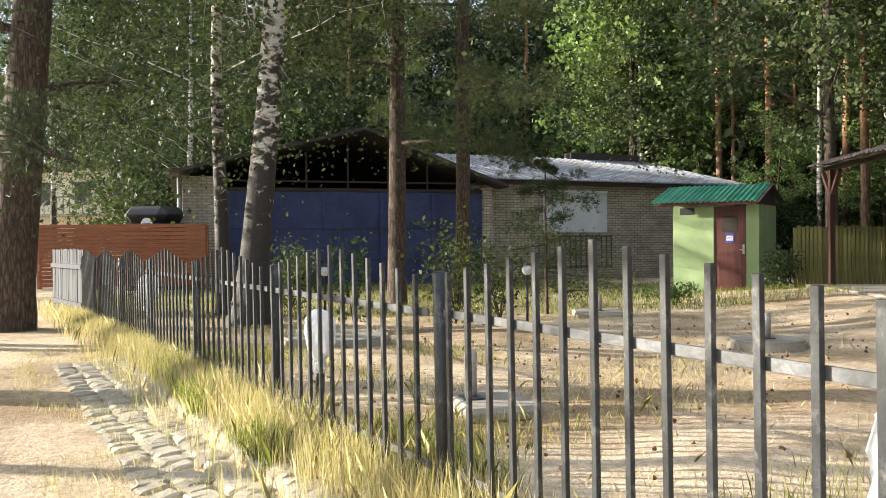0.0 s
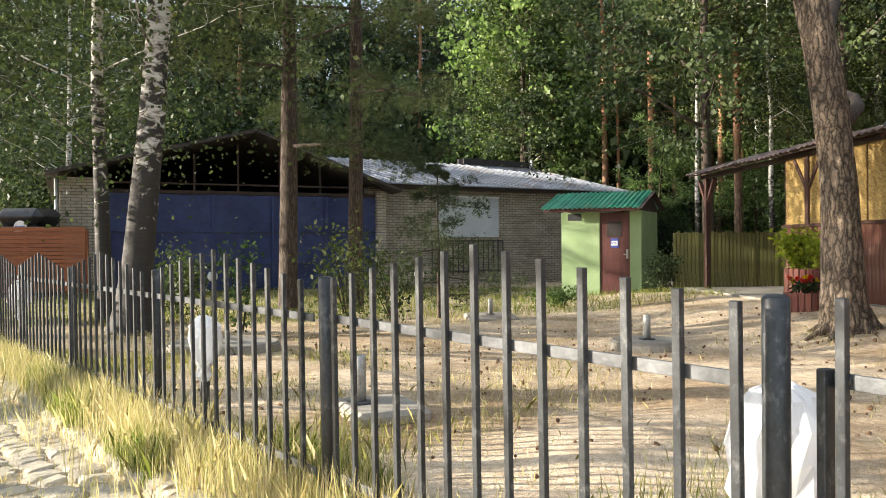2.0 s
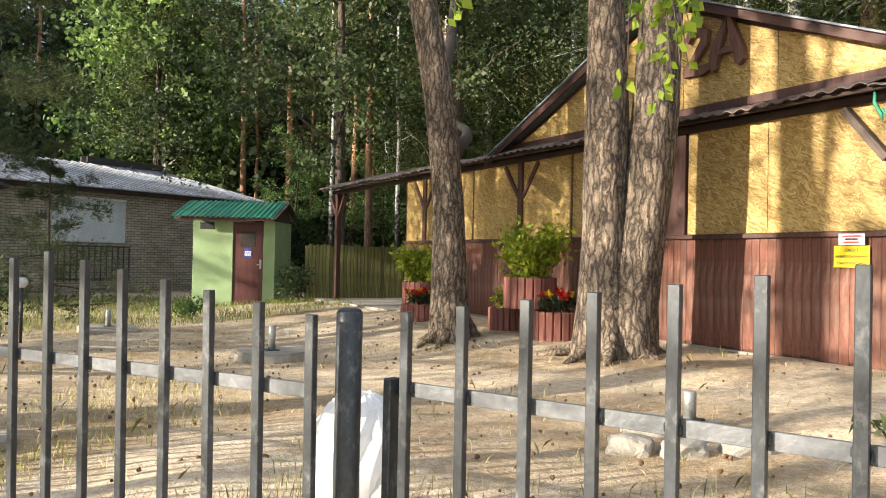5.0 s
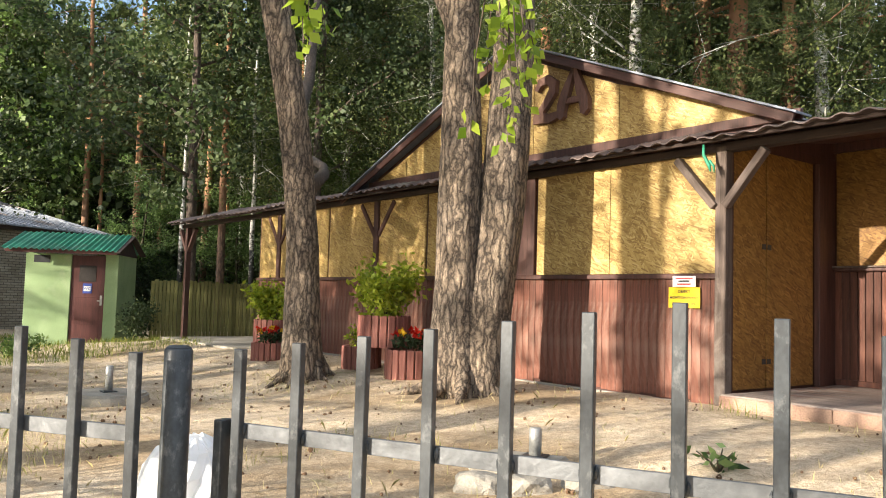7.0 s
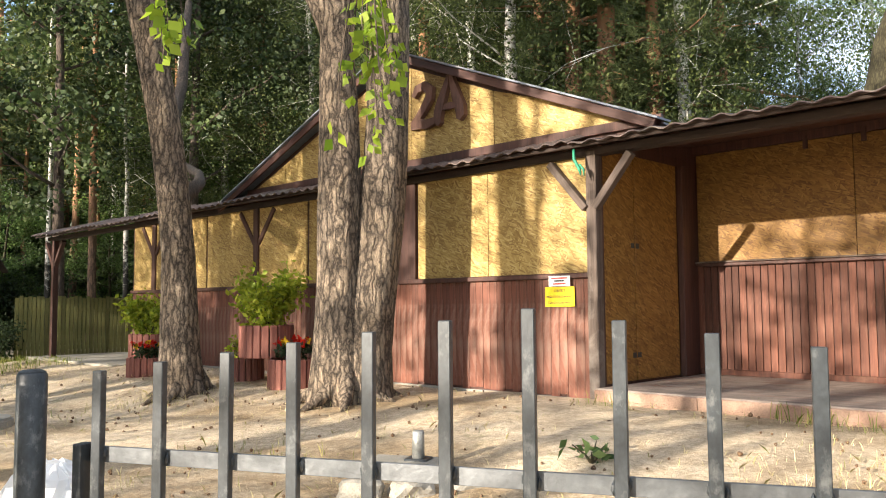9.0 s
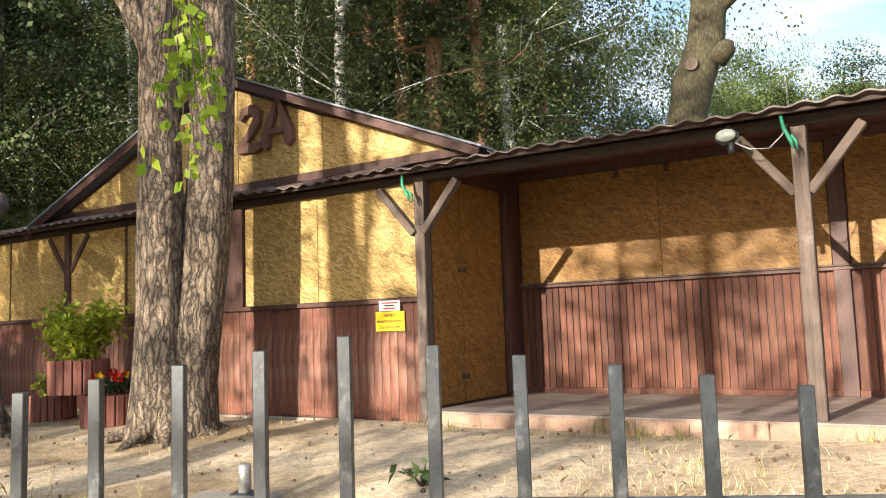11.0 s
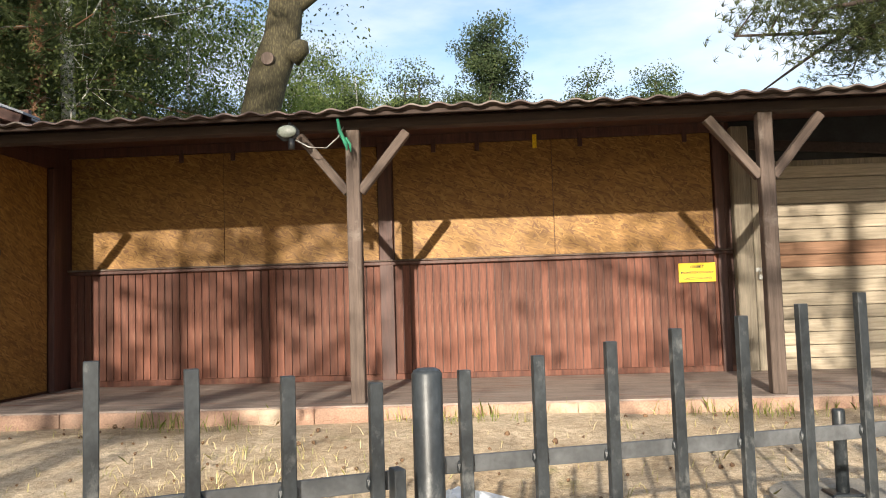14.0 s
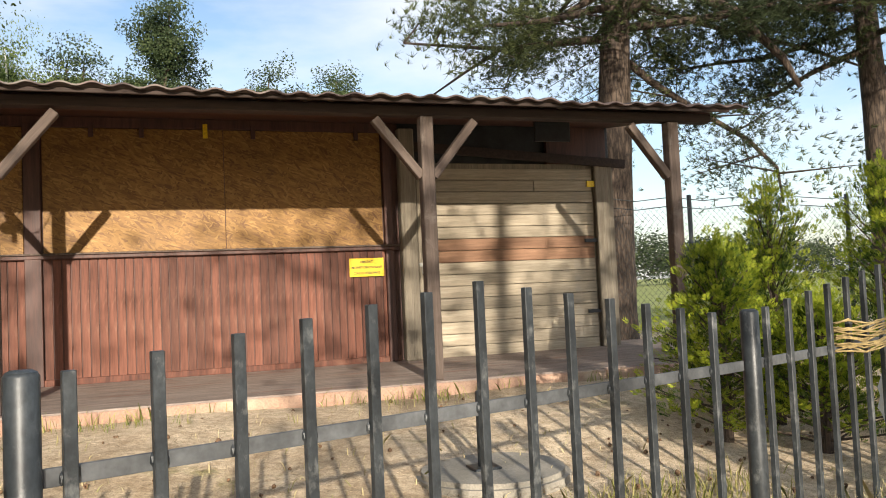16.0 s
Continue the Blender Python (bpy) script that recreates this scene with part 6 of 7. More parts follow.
single = old_trunk("old_tree", "tall tree with furrowed bark and spreading roots", -8.70, 3.28, [
    (lined((0.485, 0.875), [(-0.03, -0.2), (-0.04, 0.05), (-0.06, 0.5), (-0.075, 1.1), (-0.09, 1.6), (-0.17, 2.4), (-0.28, 3.2), (-0.45, 4.1), (-0.85, 6), (-1.6, 9), (-2.0, 14)]), [0.32, 0.27, 0.225, 0.20, 0.188, 0.182, 0.178, 0.172, 0.165, 0.13, 0.07]),
], 4, 7, 0.30)


def crown_on(tree, centre, r, count, size, mat, seed, n=26):
    rng = np.random.RandomState(seed)
    cents = np.array(centre) + rng.normal(size=(n, 3)) * np.array(r) * 0.55
    datas = [tube_data([tuple(np.array(centre) * (0.9, 0.9, 0.75)), tuple(c)], [0.05, 0.012], 5) for c in cents]
    v, f = merge(datas)
    put("limbs", mesh_from("limbs", v, f, M["barkold"], True), tree)
    pts = cents[rng.randint(n, size=count)] + rng.normal(size=(count, 3)) * np.array(r) * 0.22
    put("crown", leaves("crown", pts, size, mat, rng, 0.65, 0.2), tree)


crown_on(twin, (-0.2, 0.5, 10.5), (4.0, 3.5, 2.2), 7000, 0.14, M["leaf_birch"], 21)
crown_on(single, (-2.2, 1.0, 11.5), (4.0, 3.5, 2.2), 7000, 0.14, M["leaf_birch"], 22)
pol = thing("bare_limbs", "two thick dark limbs branching low from the old tree", "branch")
tube_part("limb", [(-9.3, 3.4, 3.3), (-11.0, 4.2, 4.0), (-12.5, 5.2, 5.2), (-13.8, 6.0, 7.2)], [0.13, 0.11, 0.09, 0.06], M["barkpine"], pol)
tube_part("limb", [(-9.15, 3.4, 2.75), (-10.8, 4.6, 3.3), (-12.6, 5.6, 3.75), (-15.5, 6.5, 4.6)], [0.11, 0.09, 0.075, 0.05], M["barkpine"], pol)

# birches in front of the hall
b1 = broadleaf("birch_tree", "leaning birch with white peeling bark and a dark cracked foot", 13, 0.225, 2.7, 4.2, 34000, 0.075, M["birchbark"], M["leaf_birch"], 31, 16, 0.45, (0.5, 1.15), 0.95, pose(-12.0, -5.48, gz(-12, -5.4)), "birches", 0.7, 2.1, 18, 0.13)
b2 = broadleaf("birch_tree", "slim birch with white bark beside the hall", 12, 0.14, 2.6, 3.0, 26000, 0.075, M["birchbark"], M["leaf_birch"], 32, 16, 0.45, (-0.3, -0.5), 0.95, pose(-14.0, -6.55, gz(-14, -6.5)), "birches", 0.7, 1.6, 12, 0.16)
for k, (x, y) in enumerate(((-27, -19.5), (-30, -13.5), (-33, -20.5))):
    o = copy_thing(b2, pose(x, y, gz(x, y), 0, 6 - 3 * k, 70 * k))

# pines in the yard
p1 = pine("pine_tree", "pine with reddish bark in front of the tarpaulin hall", 15, 0.19, 3.3, 2.5, 12000, 0.14, M["barkpine"], 41, (-0.2, 0.1), pose(-16.0, -3.78, gz(-16, -3.8)), "yard pines", 12, 0.045, 18, wob=0.03)
p2 = pine("pine_tree", "straight dark pine in front of the hall", 16, 0.155, 4.2, 2.3, 8000, 0.14, M["barkpine"], 42, (0.1, 0.2), pose(-16.0, -2.50, gz(-16, -2.5)), "yard pines", 12, 0.045, 16, wob=0.02)
p3 = pine("pine_tree", "thick leaning pine beyond the fence end", 15, 0.34, 2.8, 3.2, 11000, 0.14, M["barkpine"], 43, (0.3, 1.5), pose(-11.6, -9.02, gz(-11.6, -8.85)), "yard pines", 12, 0.045, 18, 1.35, wob=0.05)
yp = pine("young_pine", "young pine with open layered branches", 2.9, 0.035, 0.5, 1.05, 2600, 0.10, M["barkpine"], 44, (0.05, 0.0), pose(-14.1, -0.95, gz(-14, -0.9)), "", 10, 0.06, 22, 1.2, 0.2, 0.015, 6)

# forest stock: four kinds, then repeated
f_pine = pine("forest_pine", "tall forest pine with an orange upper stem", 19, 0.17, 9.0, 2.6, 2200, 0.30, M["barkforest"], 51, (0.3, 0.2), pose(-34, -6, 0), "forest trees", 7, 0.10, 16)
f_oak = broadleaf("forest_broadleaf", "tall dark-leaved forest tree", 17, 0.20, 3.6, 4.6, 11000, 0.18, M["barkpine"], M["leaf_oak"], 52, 12, 0.15, (0.2, 0.4), 0.24, pose(-38, 4, 0), "forest trees")
f_light = broadleaf("forest_broadleaf", "bright-leaved forest tree with layered boughs", 12, 0.17, 3.3, 2.6, 12000, 0.155, M["barkgreen"], M["leaf_bright"], 53, 12, 0.2, (0.4, -0.3), 0.22, pose(-37.5, 13.5, 0.2), "forest trees")
maple = broadleaf("maple_tree", "broad maple with large sunlit leaves at the forest edge", 15, 0.22, 4.2, 4.5, 12000, 0.25, M["barkgreen"], M["leaf_maple"], 59, 14, 0.25, (0.3, 0.2), 0.26, pose(-40.5, 5.0, 0.2), "forest trees", 0.85)
f_birch = broadleaf("forest_birch", "slender forest birch with a pale stem", 16, 0.12, 2.2, 6, 6500, 0.15, M["birchbark"], M["leaf_birch"], 54, 13, 0.4, (0.5, 0.2), 0.55, pose(-37, 12, 0), "forest trees")
f_under = broadleaf("undergrowth_bush", "leafy dark undergrowth at the forest edge", 3.2, 0.05, 1.8, 0.3, 3600, 0.16, M["barkpine"], M["leaf_oak"], 55, 6, 0.1, (0.2, 0.0), 0.9, pose(-36, 0, 0), "undergrowth")
spots = {k: [] for k in ("pine", "oak", "light", "birch", "under", "inn_birch", "inn_pine")}
rs = random.Random(77)
def blocked(x, y):
    if -46 < x < -34 and -18 < y < 4.4:
        return True
    if x > -34.5 and -17 < y < 11 and x > -27 - (y + 3) * 0.55 - 16 * (-12 < y < 0):
        return True
    return False
for ring, n in ((1, 26), (2, 34), (3, 40)):
    for k in range(n):
        # an arc from the far left round to behind the inn
        ang = radians(118 - 92 * (k + rs.random()) / n)
        dist = {1: 31, 2: 40, 3: 52}[ring] + rs.uniform(-4, 4)
        if ang < radians(62):
            dist = {1: 20, 2: 27, 3: 36}[ring] + rs.uniform(-2.5, 2.5)
        x, y = -dist * math.sin(ang), -1.5 + dist * math.cos(ang)
        if blocked(x, y) or (ang > radians(110) and ring > 1):
            continue
        stems_zone = radians(56) < ang < radians(84) and ring < 3
        kind = rs.choice(["pine", "birch", "pine"]) if stems_zone else rs.choice(["pine", "light", "oak", "birch", "light", "oak"] if ring < 3 else ["oak", "oak", "pine", "birch"])
        if ang > radians(91) and ring < 3 and kind != "birch":
            continue
        if ang < radians(62) and ring < 3:
            kind = rs.choice(["inn_birch", "inn_pine", "inn_birch"])
        spots[kind].append((x, y))
        if not stems_zone and rs.random() < (0.7 if ring > 2 else 0.2):
            spots["under"].append((x + rs.uniform(-2, 2), y + rs.uniform(-2, 2)))
place(f_pine, spots["pine"], 1)
place(f_oak, spots["oak"], 2)
place(f_light, spots["light"], 3)
place(f_birch, spots["birch"], 4)
place(f_under, spots["under"], 5, (0.8, 1.5))
rs2 = random.Random(9)
place(f_under, [(-(46 + rs2.uniform(-3, 6)) * math.sin(radians(110 - 65 * k / 44)), -1.5 + (46 + rs2.uniform(-3, 6)) * math.cos(radians(110 - 65 * k / 44))) for k in range(44)], 15, (1.6, 2.6))
place(f_oak, [(-(58 + rs2.uniform(-3, 6)) * math.sin(radians(122 - 92 * k / 46)), -1.5 + (58 + rs2.uniform(-3, 6)) * math.cos(radians(122 - 92 * k / 46))) for k in range(46)], 16, (1.1, 1.4))
place(f_light, [(-27.5, 13.5)], 6, (0.6, 0.9))
place(f_pine, [(-27.0, 9.8), (-25.5, 12.0), (-30.5, 10.5)], 17, (0.8, 1.0))
rs3 = random.Random(31)
def arc(n, lo, hi, dmin, dmax):
    out = []
    for k in range(n):
        ang, d = radians(lo + (hi - lo) * (k + rs3.random()) / n), rs3.uniform(dmin, dmax)
        out.append((-d * math.sin(ang), -1.5 + d * math.cos(ang)))
    return out
place(f_pine, arc(20, 58, 80, 33, 52), 27, (0.55, 0.85))
place(f_under, arc(16, 58, 82, 30, 46), 28, (0.7, 1.3))
place(f_light, arc(5, 60, 80, 31, 40), 29, (0.4, 0.6))
place(f_birch, [(-28.0, 8.8), (-26.2, 10.6), (-31.5, 12.5)], 18, (0.8, 1.0))

# behind the inn: dense boughs, a pruned trunk, weeping birches, distant tops
n_leaf = broadleaf("garden_birch", "tall birch with hanging foliage behind the inn", 14, 0.17, 2.9, 3.2, 36000, 0.068, M["birchbark"], M["leaf_birch"], 56, 15, 0.55, (0.2, 0.3), 0.5, pose(-14.5, 17, 0.2), "trees behind the inn", 0.6, 1.4, 12, 0.2)
n_pine = pine("garden_pine", "full pine with hanging boughs behind the inn", 14, 0.26, 3.6, 2.7, 9000, 0.18, M["barkforest"], 57, (0.3, 0.2), pose(-9.3, 15.0, 0.2), "trees behind the inn", 9, 0.06, 24, sag=-0.2)
place(n_leaf, [(-11.9, 19), (-13.0, 22), (-17.0, 15.0), (-15.5, 20)], 8, (0.85, 1.05))
place(n_leaf, spots["inn_birch"], 33, (0.9, 1.15))
place(n_pine, spots["inn_pine"], 34, (0.9, 1.15))
place(f_oak, [(-14.2, 30), (-17.5, 28), (-20.5, 27)], 36, (0.9, 1.05))
place(n_pine, [(-8.7, 14.4), (-10.4, 13.4), (-8.6, 17.0), (-12.4, 14.8), (-15.0, 13.6)], 9, (0.85, 1.05))
place(f_oak, [(-31, -27)], 23, (0.9, 1.1))
place(f_oak, [(-24.0, 7.6), (-23.0, 11.2)], 35, (0.85, 1.0))
place(f_under, [(-44 + 3.3 * k, -21 - 2.5 * (k % 2)) for k in range(2, 24)], 19, (0.6, 0.72))
weep = broadleaf("weeping_birch", "pale weeping birch behind the inn", 12.0, 0.13, 1.9, 3.0, 20000, 0.10, M["birchbark"], M["leaf_weep"], 58, 13, 0.85, (0.2, 0.0), 0.6, pose(-7.6, 25, 0.2), "weeping birches", 0.5)
place(weep, [(-6.3, 27.5), (-5.0, 31), (-9.4, 24)], 10, (0.85, 0.95))
pr = thing("pruned_tree", "thick pruned trunk with knobs rising behind the porch roof", "tree", pose(-3.72, 12.43, 0.3))
v, f = merge([
    tube_data([(0, 0, -0.2), (0, 0, 3), (0.02, 0, 4.5), (0.15, 0.1, 5.2), (0.38, 0.2, 5.9), (0.46, 0.25, 6.6), (0.4, 0.2, 7.6), (0.5, 0.2, 9.5)], [0.42, 0.37, 0.335, 0.34, 0.32, 0.30, 0.27, 0.2], 18, 0.05, 5, True, 0.03),
    tube_data([(0.55, 0.1, 5.55), (0.76, 0.05, 5.72), (0.80, 0.05, 5.82)], [0.2, 0.16, 0.08], 10, 0.1, 6),
    tube_data([(0.5, 0.2, 6.4), (0.95, 0.3, 6.75), (1.25, 0.35, 7.2), (1.5, 0.3, 8.0)], [0.16, 0.12, 0.1, 0.07], 10, 0.06, 7)])
put("trunk", mesh_from("trunk", v, f, M["barkgreen"], True), pr)
bm = bmesh.new()
bmesh.ops.create_cone(bm, cap_ends=True, segments=14, radius1=0.12, radius2=0.11, depth=0.06, matrix=Matrix.Translation((0.23, -0.24, 5.45)) @ Matrix.Rotation(radians(90), 4, "X"))
part("cut_face", bm, M["post"], pr, "pale sawn limb scar")
far_top = broadleaf("distant_tree", "distant leafy tree top showing over the porch roof", 14.2, 0.16, 1.6, 9.0, 26000, 0.10, M["barkpine"], M["leaf_oak"], 61, 14, 0.6, (0.1, 0), 0.42, pose(0.3, 33, 0), "distant trees")
far_low = broadleaf("distant_tree", "low distant leafy tree behind the porch roof", 11.6, 0.12, 1.2, 8.2, 13000, 0.10, M["barkpine"], M["leaf_oak"], 62, 10, 0.2, (0.1, 0), 0.5, pose(-3.2, 33, 0), "distant trees")
for k, (x, y, s) in enumerate(((-2.6, 33, 1.0), (4.1, 33, 0.99), (7.3, 33, 1.0), (8.4, 34, 0.99), (-5.4, 33, 1.03), (-7.0, 33, 1.02))):
    o = copy_thing(far_low, pose(0, 0, 0))
    o.matrix_basis = Matrix.Translation((x, y, 0)) @ Matrix.Rotation(k * 1.3, 4, "Z") @ Matrix.Scale(s, 4)

# right side: pines over the lean-to, meadow edge
pr1 = pine("meadow_pine", "dark pine with long bare lower limbs beside the lean-to", 9.5, 0.30, 4.3, 3.6, 27000, 0.095, M["barkpine"], 71, (0.5, 0), pose(5.85, 8.25, 0.3), "meadow pines", 11, 0.10, 34, bare=0.25, wob=0.03, sag=-0.25, needle="darkneedles")
pr2 = pine("meadow_pine", "dark pine trunk beyond the garden bushes", 9.5, 0.24, 4.0, 3.0, 25000, 0.095, M["barkpine"], 72, (-0.2, 0), pose(9.65, 7.25, 0.3), "meadow pines", 11, 0.10, 28, bare=0.2, wob=0.02, sag=-0.2, needle="darkneedles")
tube_part("bough", [(0.25, -0.1, 4.6), (0.8, -0.5, 5.05), (1.5, -0.9, 4.6), (2.0, -1.2, 3.9), (2.15, -1.3, 3.5)], [0.09, 0.08, 0.065, 0.05, 0.03], M["barkpine"], pr1, "crooked bare bough")

# dapple: street trees on the far side of the lane, behind the walker
street = broadleaf("street_tree", "open-crowned street tree on the far side of the lane", 11, 0.17, 3.0, 4.3, 3000, 0.13, M["barkpine"], M["leaf_oak"], 81, 14, 0.1, (0.3, 0.2), 0.30, pose(-9.7, -12, 0), "street trees")
for k, (x, y, s) in enumerate(((-4.4, -12.2, 1.0), (1.8, -11.4, 1.0), (5.8, -12.2, 0.95), (-13.1, -21, 1.1), (-19.4, -23, 1.2), (9.6, -12, 1.0), (3.4, -9.6, 0.72), (6.6, -9.8, 0.75), (-4.8, -9.9, 0.7), (-26.2, -25, 1.1), (-10.4, -14.5, 1.0), (-21.5, -20, 1.3))):
    o = copy_thing(street, pose(0, 0, 0))
    o.matrix_basis = Matrix.Translation((x, y, 0)) @ Matrix.Rotation(k * 1.9, 4, "Z") @ Matrix.Scale(s, 4)

thin = broadleaf("street_tree", "thin-leaved street tree on the far side of the lane", 12.5, 0.12, 2.6, 5.3, 1000, 0.16, M["barkpine"], M["leaf_oak"], 86, 13, 0.1, (0.1, 0.2), 0.2, pose(-6.9, -12.6, 0), "street trees")
for k, (x, y, s) in enumerate(((2.8, -13.6, 0.9), (7.4, -13.4, 1.0))):
    o = copy_thing(thin, pose(0, 0, 0))
    o.matrix_basis = Matrix.Translation((x, y, 0)) @ Matrix.Rotation(k * 2.3 + 1, 4, "Z") @ Matrix.Scale(s, 4)

# a forked tree on the near side of the lane, shading the gable
fork = broadleaf("roadside_tree", "forked roadside tree with a high open crown", 16, 0.31, 2.8, 10.5, 1500, 0.16, M["barkpine"], M["leaf_oak"], 84, 9, 0.1, (0.0, 0.0), 0.4, pose(-6.55, -8.6, 0), "roadside trees")
tube_part("fork_limb", [(0.0, 0, 6.5), (-0.22, 0, 7.1), (-0.42, 0, 7.8), (-0.6, 0.1, 9.5)], [0.12, 0.10, 0.085, 0.04], M["barkpine"], fork, "slanting second stem")

# ---- shrubs ----
shrub(-14.8, -5.6, gz(-14.8, -5.6), 0.85, 1.15, 2200, 0.07, M["leaf_birch"], "low green bush at the foot of the birches", 91)
shrub(-12.3, -2.4, gz(-12.3, -2.4), 0.7, 1.45, 620, 0.08, M["leaf_birch"], "thin-stemmed leafy shrub in the yard", 92, stems=10)
shrub(-13.0, -1.75, gz(-13, -1.75), 0.8, 1.2, 750, 0.08, M["leaf_birch"], "thin-stemmed leafy shrub beside the young pine", 93, stems=10)
shrub(-12.0, -3.9, gz(-12, -3.9), 0.35, 1.25, 300, 0.085, M["leaf_bright"], "sparse upright shrub in the yard", 94, stems=4)
shrub(-18.4, 4.35, gz(-18.4, 4.35), 0.55, 0.75, 1500, 0.07, M["leaf_oak"], "dark green bush beside the hut", 95, stems=10)
shrub(-16.5, 1.5, gz(-16.5, 1.5), 0.5, 0.35, 700, 0.07, M["leaf_bright"], "low weeds by the slab", 96, stems=8)
shrub(-2.85, 2.85, gz(-2.85, 2.85), 0.16, 0.14, 30, 0.09, M["leaf_bright"], "small broad-leaved weed in the sand", 97, "weed", "plant", 0.0, 6, 0.5)


def sprays(name, pts, dirs, length, mat, rng, pairs=6):
    """Flat fern-like sprays: paired leaflets along an axis, in one plane."""
    n = len(pts)
    d = dirs / np.linalg.norm(dirs, axis=1)[:, None]
    s = np.cross(d, np.array([0, 0, 1.0]) + 0.7 * unit(rng, n))
    s /= np.linalg.norm(s, axis=1)[:, None] + 1e-9
    L = length * (0.6 + 0.8 * rng.rand(n))[:, None]
    quads = []
    for k in range(pairs * 2 + 1):
        u = 0.1 + 0.8 * (k // 2) / pairs
        side = 0 if k == pairs * 2 else (1 if k % 2 else -1)
        c = pts + d * L * u - np.array([0, 0, 0.25]) * L * u * u
        e = d * 0.75 + s * side * 0.8 + 0.12 * unit(rng, n)
        q = L * (0.42 * (1.05 - u) + 0.12)
        w = np.cross(e, np.cross(d, s)) * L * 0.055
        quads.append(np.stack([c, c + e * q * 0.5 + w, c + e * q, c + e * q * 0.5 - w], 1))
    v = np.concatenate(quads).reshape(-1, 3)
    return quick_mesh(name, v, np.arange(len(v)).reshape(-1, 4), mat)


def thuja(x, y, h, r, count, seed, label):
    rng = np.random.RandomState(seed)
    z = gz(x, y)
    t = thing("thuja", label, "shrub", pose(x, y, z), "thujas")
    datas = [tube_data([(0, 0, -0.05), (0.02, 0.01, h * 0.5), (0, 0, h * 0.97)], [0.04, 0.025, 0.005], 7)]
    P_, D_, S_, twigs = [], [], [], []
    nb = 62
    for k in range(nb):
        u = (k + rng.rand()) / nb
        zz = h * (0.05 + 0.93 * u)
        rr = r * (1 - u) ** 0.55 * (0.35 + 1.0 * rng.rand())
        a = k * 2.399
        p0 = np.array([0, 0, zz * 0.85])
        p1 = np.array([math.cos(a) * rr, math.sin(a) * rr, zz + 0.12])
        twigs.append(tube_data([tuple(p0), tuple(p1)], [0.008, 0.003], 4, cap=False))
        n = count // nb
        s = 0.45 + 0.6 * rng.rand(n)[:, None] ** 0.7
        S_.append(s[:, 0])
        P_.append(p0 + (p1 - p0) * s + rng.normal(size=(n, 3)) * np.array([0.055, 0.055, 0.03]))
        D_.append(np.tile((p1 - p0) / np.linalg.norm(p1 - p0), (n, 1)) + np.array([0, 0, 0.45]))
    v, f = merge(datas)
    put("stem", mesh_from("stem", v, f, M["barkpine"]), t)
    v, f = merge(twigs)
    tagged(put("twigs", mesh_from("twigs", v, f, M["barkpine"]), t), kind="stuff")
    P_, D_, S_ = np.concatenate(P_), np.concatenate(D_), np.concatenate(S_)
    tip = S_ > 0.74
    put("foliage", sprays("foliage", P_[~tip], D_[~tip], 0.068, M["leaf_thuja"], rng, 4), t)
    put("fresh_growth", sprays("fresh_growth", P_[tip], D_[tip], 0.062, M["leaf_gold"], rng, 4), t, None, "yellow-green fresh tips")


thuja(3.4, 2.75, 1.1, 0.5, 2200, 101, "yellow-green thuja bush behind the fence")
thuja(4.0, 3.0, 1.45, 0.45, 1500, 102, "tall open thuja with a bare leader behind the fence")
thuja(4.62, 2.65, 1.55, 0.6, 2500, 103, "golden thuja with drooping tips by the fence")
thuja(4.3, 3.7, 1.0, 0.6, 2200, 104, "green thuja at the back of the bed")
thuja(3.75, 2.35, 0.75, 0.5, 2200, 105, "low dark green thuja at the foot of the fence")

# hanging birch twigs close to the walker
def hanging(x, y, ztop, length, seed, n):
    rng = np.random.RandomState(seed)
    t = thing("hanging_twig", "hanging birch twig with fresh yellow-green leaves", "branch", pose(x, y, ztop), "hanging twigs")
    datas, pts = [], []
    for s in range(n):
        a = rng.rand() * 6.283
        off = np.array([math.cos(a), math.sin(a), 0]) * 0.11 * rng.rand()
        L = length * (0.6 + 0.4 * rng.rand())
        path = [(0, 0, 0.35), tuple(off * 0.6 + (0, 0, -0.3 * L)), tuple(off + (0, 0, -0.7 * L)), tuple(off * 1.2 + (0.02, 0, -L))]
        datas.append(tube_data(path, [0.004, 0.003, 0.002, 0.001], 5))
        pa = np.array(path)
        for _ in range(16):
            pts.append(at_path(pa, 0.15 + 0.85 * rng.rand()) + rng.normal(size=3) * 0.012)
    for v, f in datas:
        put("twig", mesh_from("twig", v, f, M["barkpine"]), t)
    put("leaves", leaves("leaves", np.array(pts), 0.042, M["leaf_hang"], rng, 0.8, 0.75), t)


hanging(-1.75, 0.09, 2.57, 0.66, 5, 12)
hanging(-2.12, -0.36, 2.62, 0.5, 6, 5)

# chain-link fence and far trees on the meadow side
mesh_fence = thing("chain_link_fence", "old sagging chain-link fence on thin posts with barbed wire", "fence", pose(0, 7.5, 0))
datas = []
X0, X1, Z0, Z1 = 5.35, 11.5, 0.45, 2.35
step = 0.085
k = X0 - (Z1 - Z0)
while k < X1:
    for sgn in (1, -1):
        xa = k if sgn == 1 else k + (Z1 - Z0)
        a, b = np.array([xa, 0.0, Z0]), np.array([xa + sgn * (Z1 - Z0), 0.0, Z1])
        t0, t1 = 0.0, 1.0
        lo, hi = sorted(((X0 - a[0]) / (b[0] - a[0]), (X1 - a[0]) / (b[0] - a[0])))
        t0, t1 = max(t0, lo), min(t1, hi)
        if t1 - t0 > 0.02:
            datas.append(tube_data([tuple(a + (b - a) * t0), tuple(a + (b - a) * t1)], [0.0022, 0.0022], 3, cap=False))
    k += step
v, f = merge(datas)
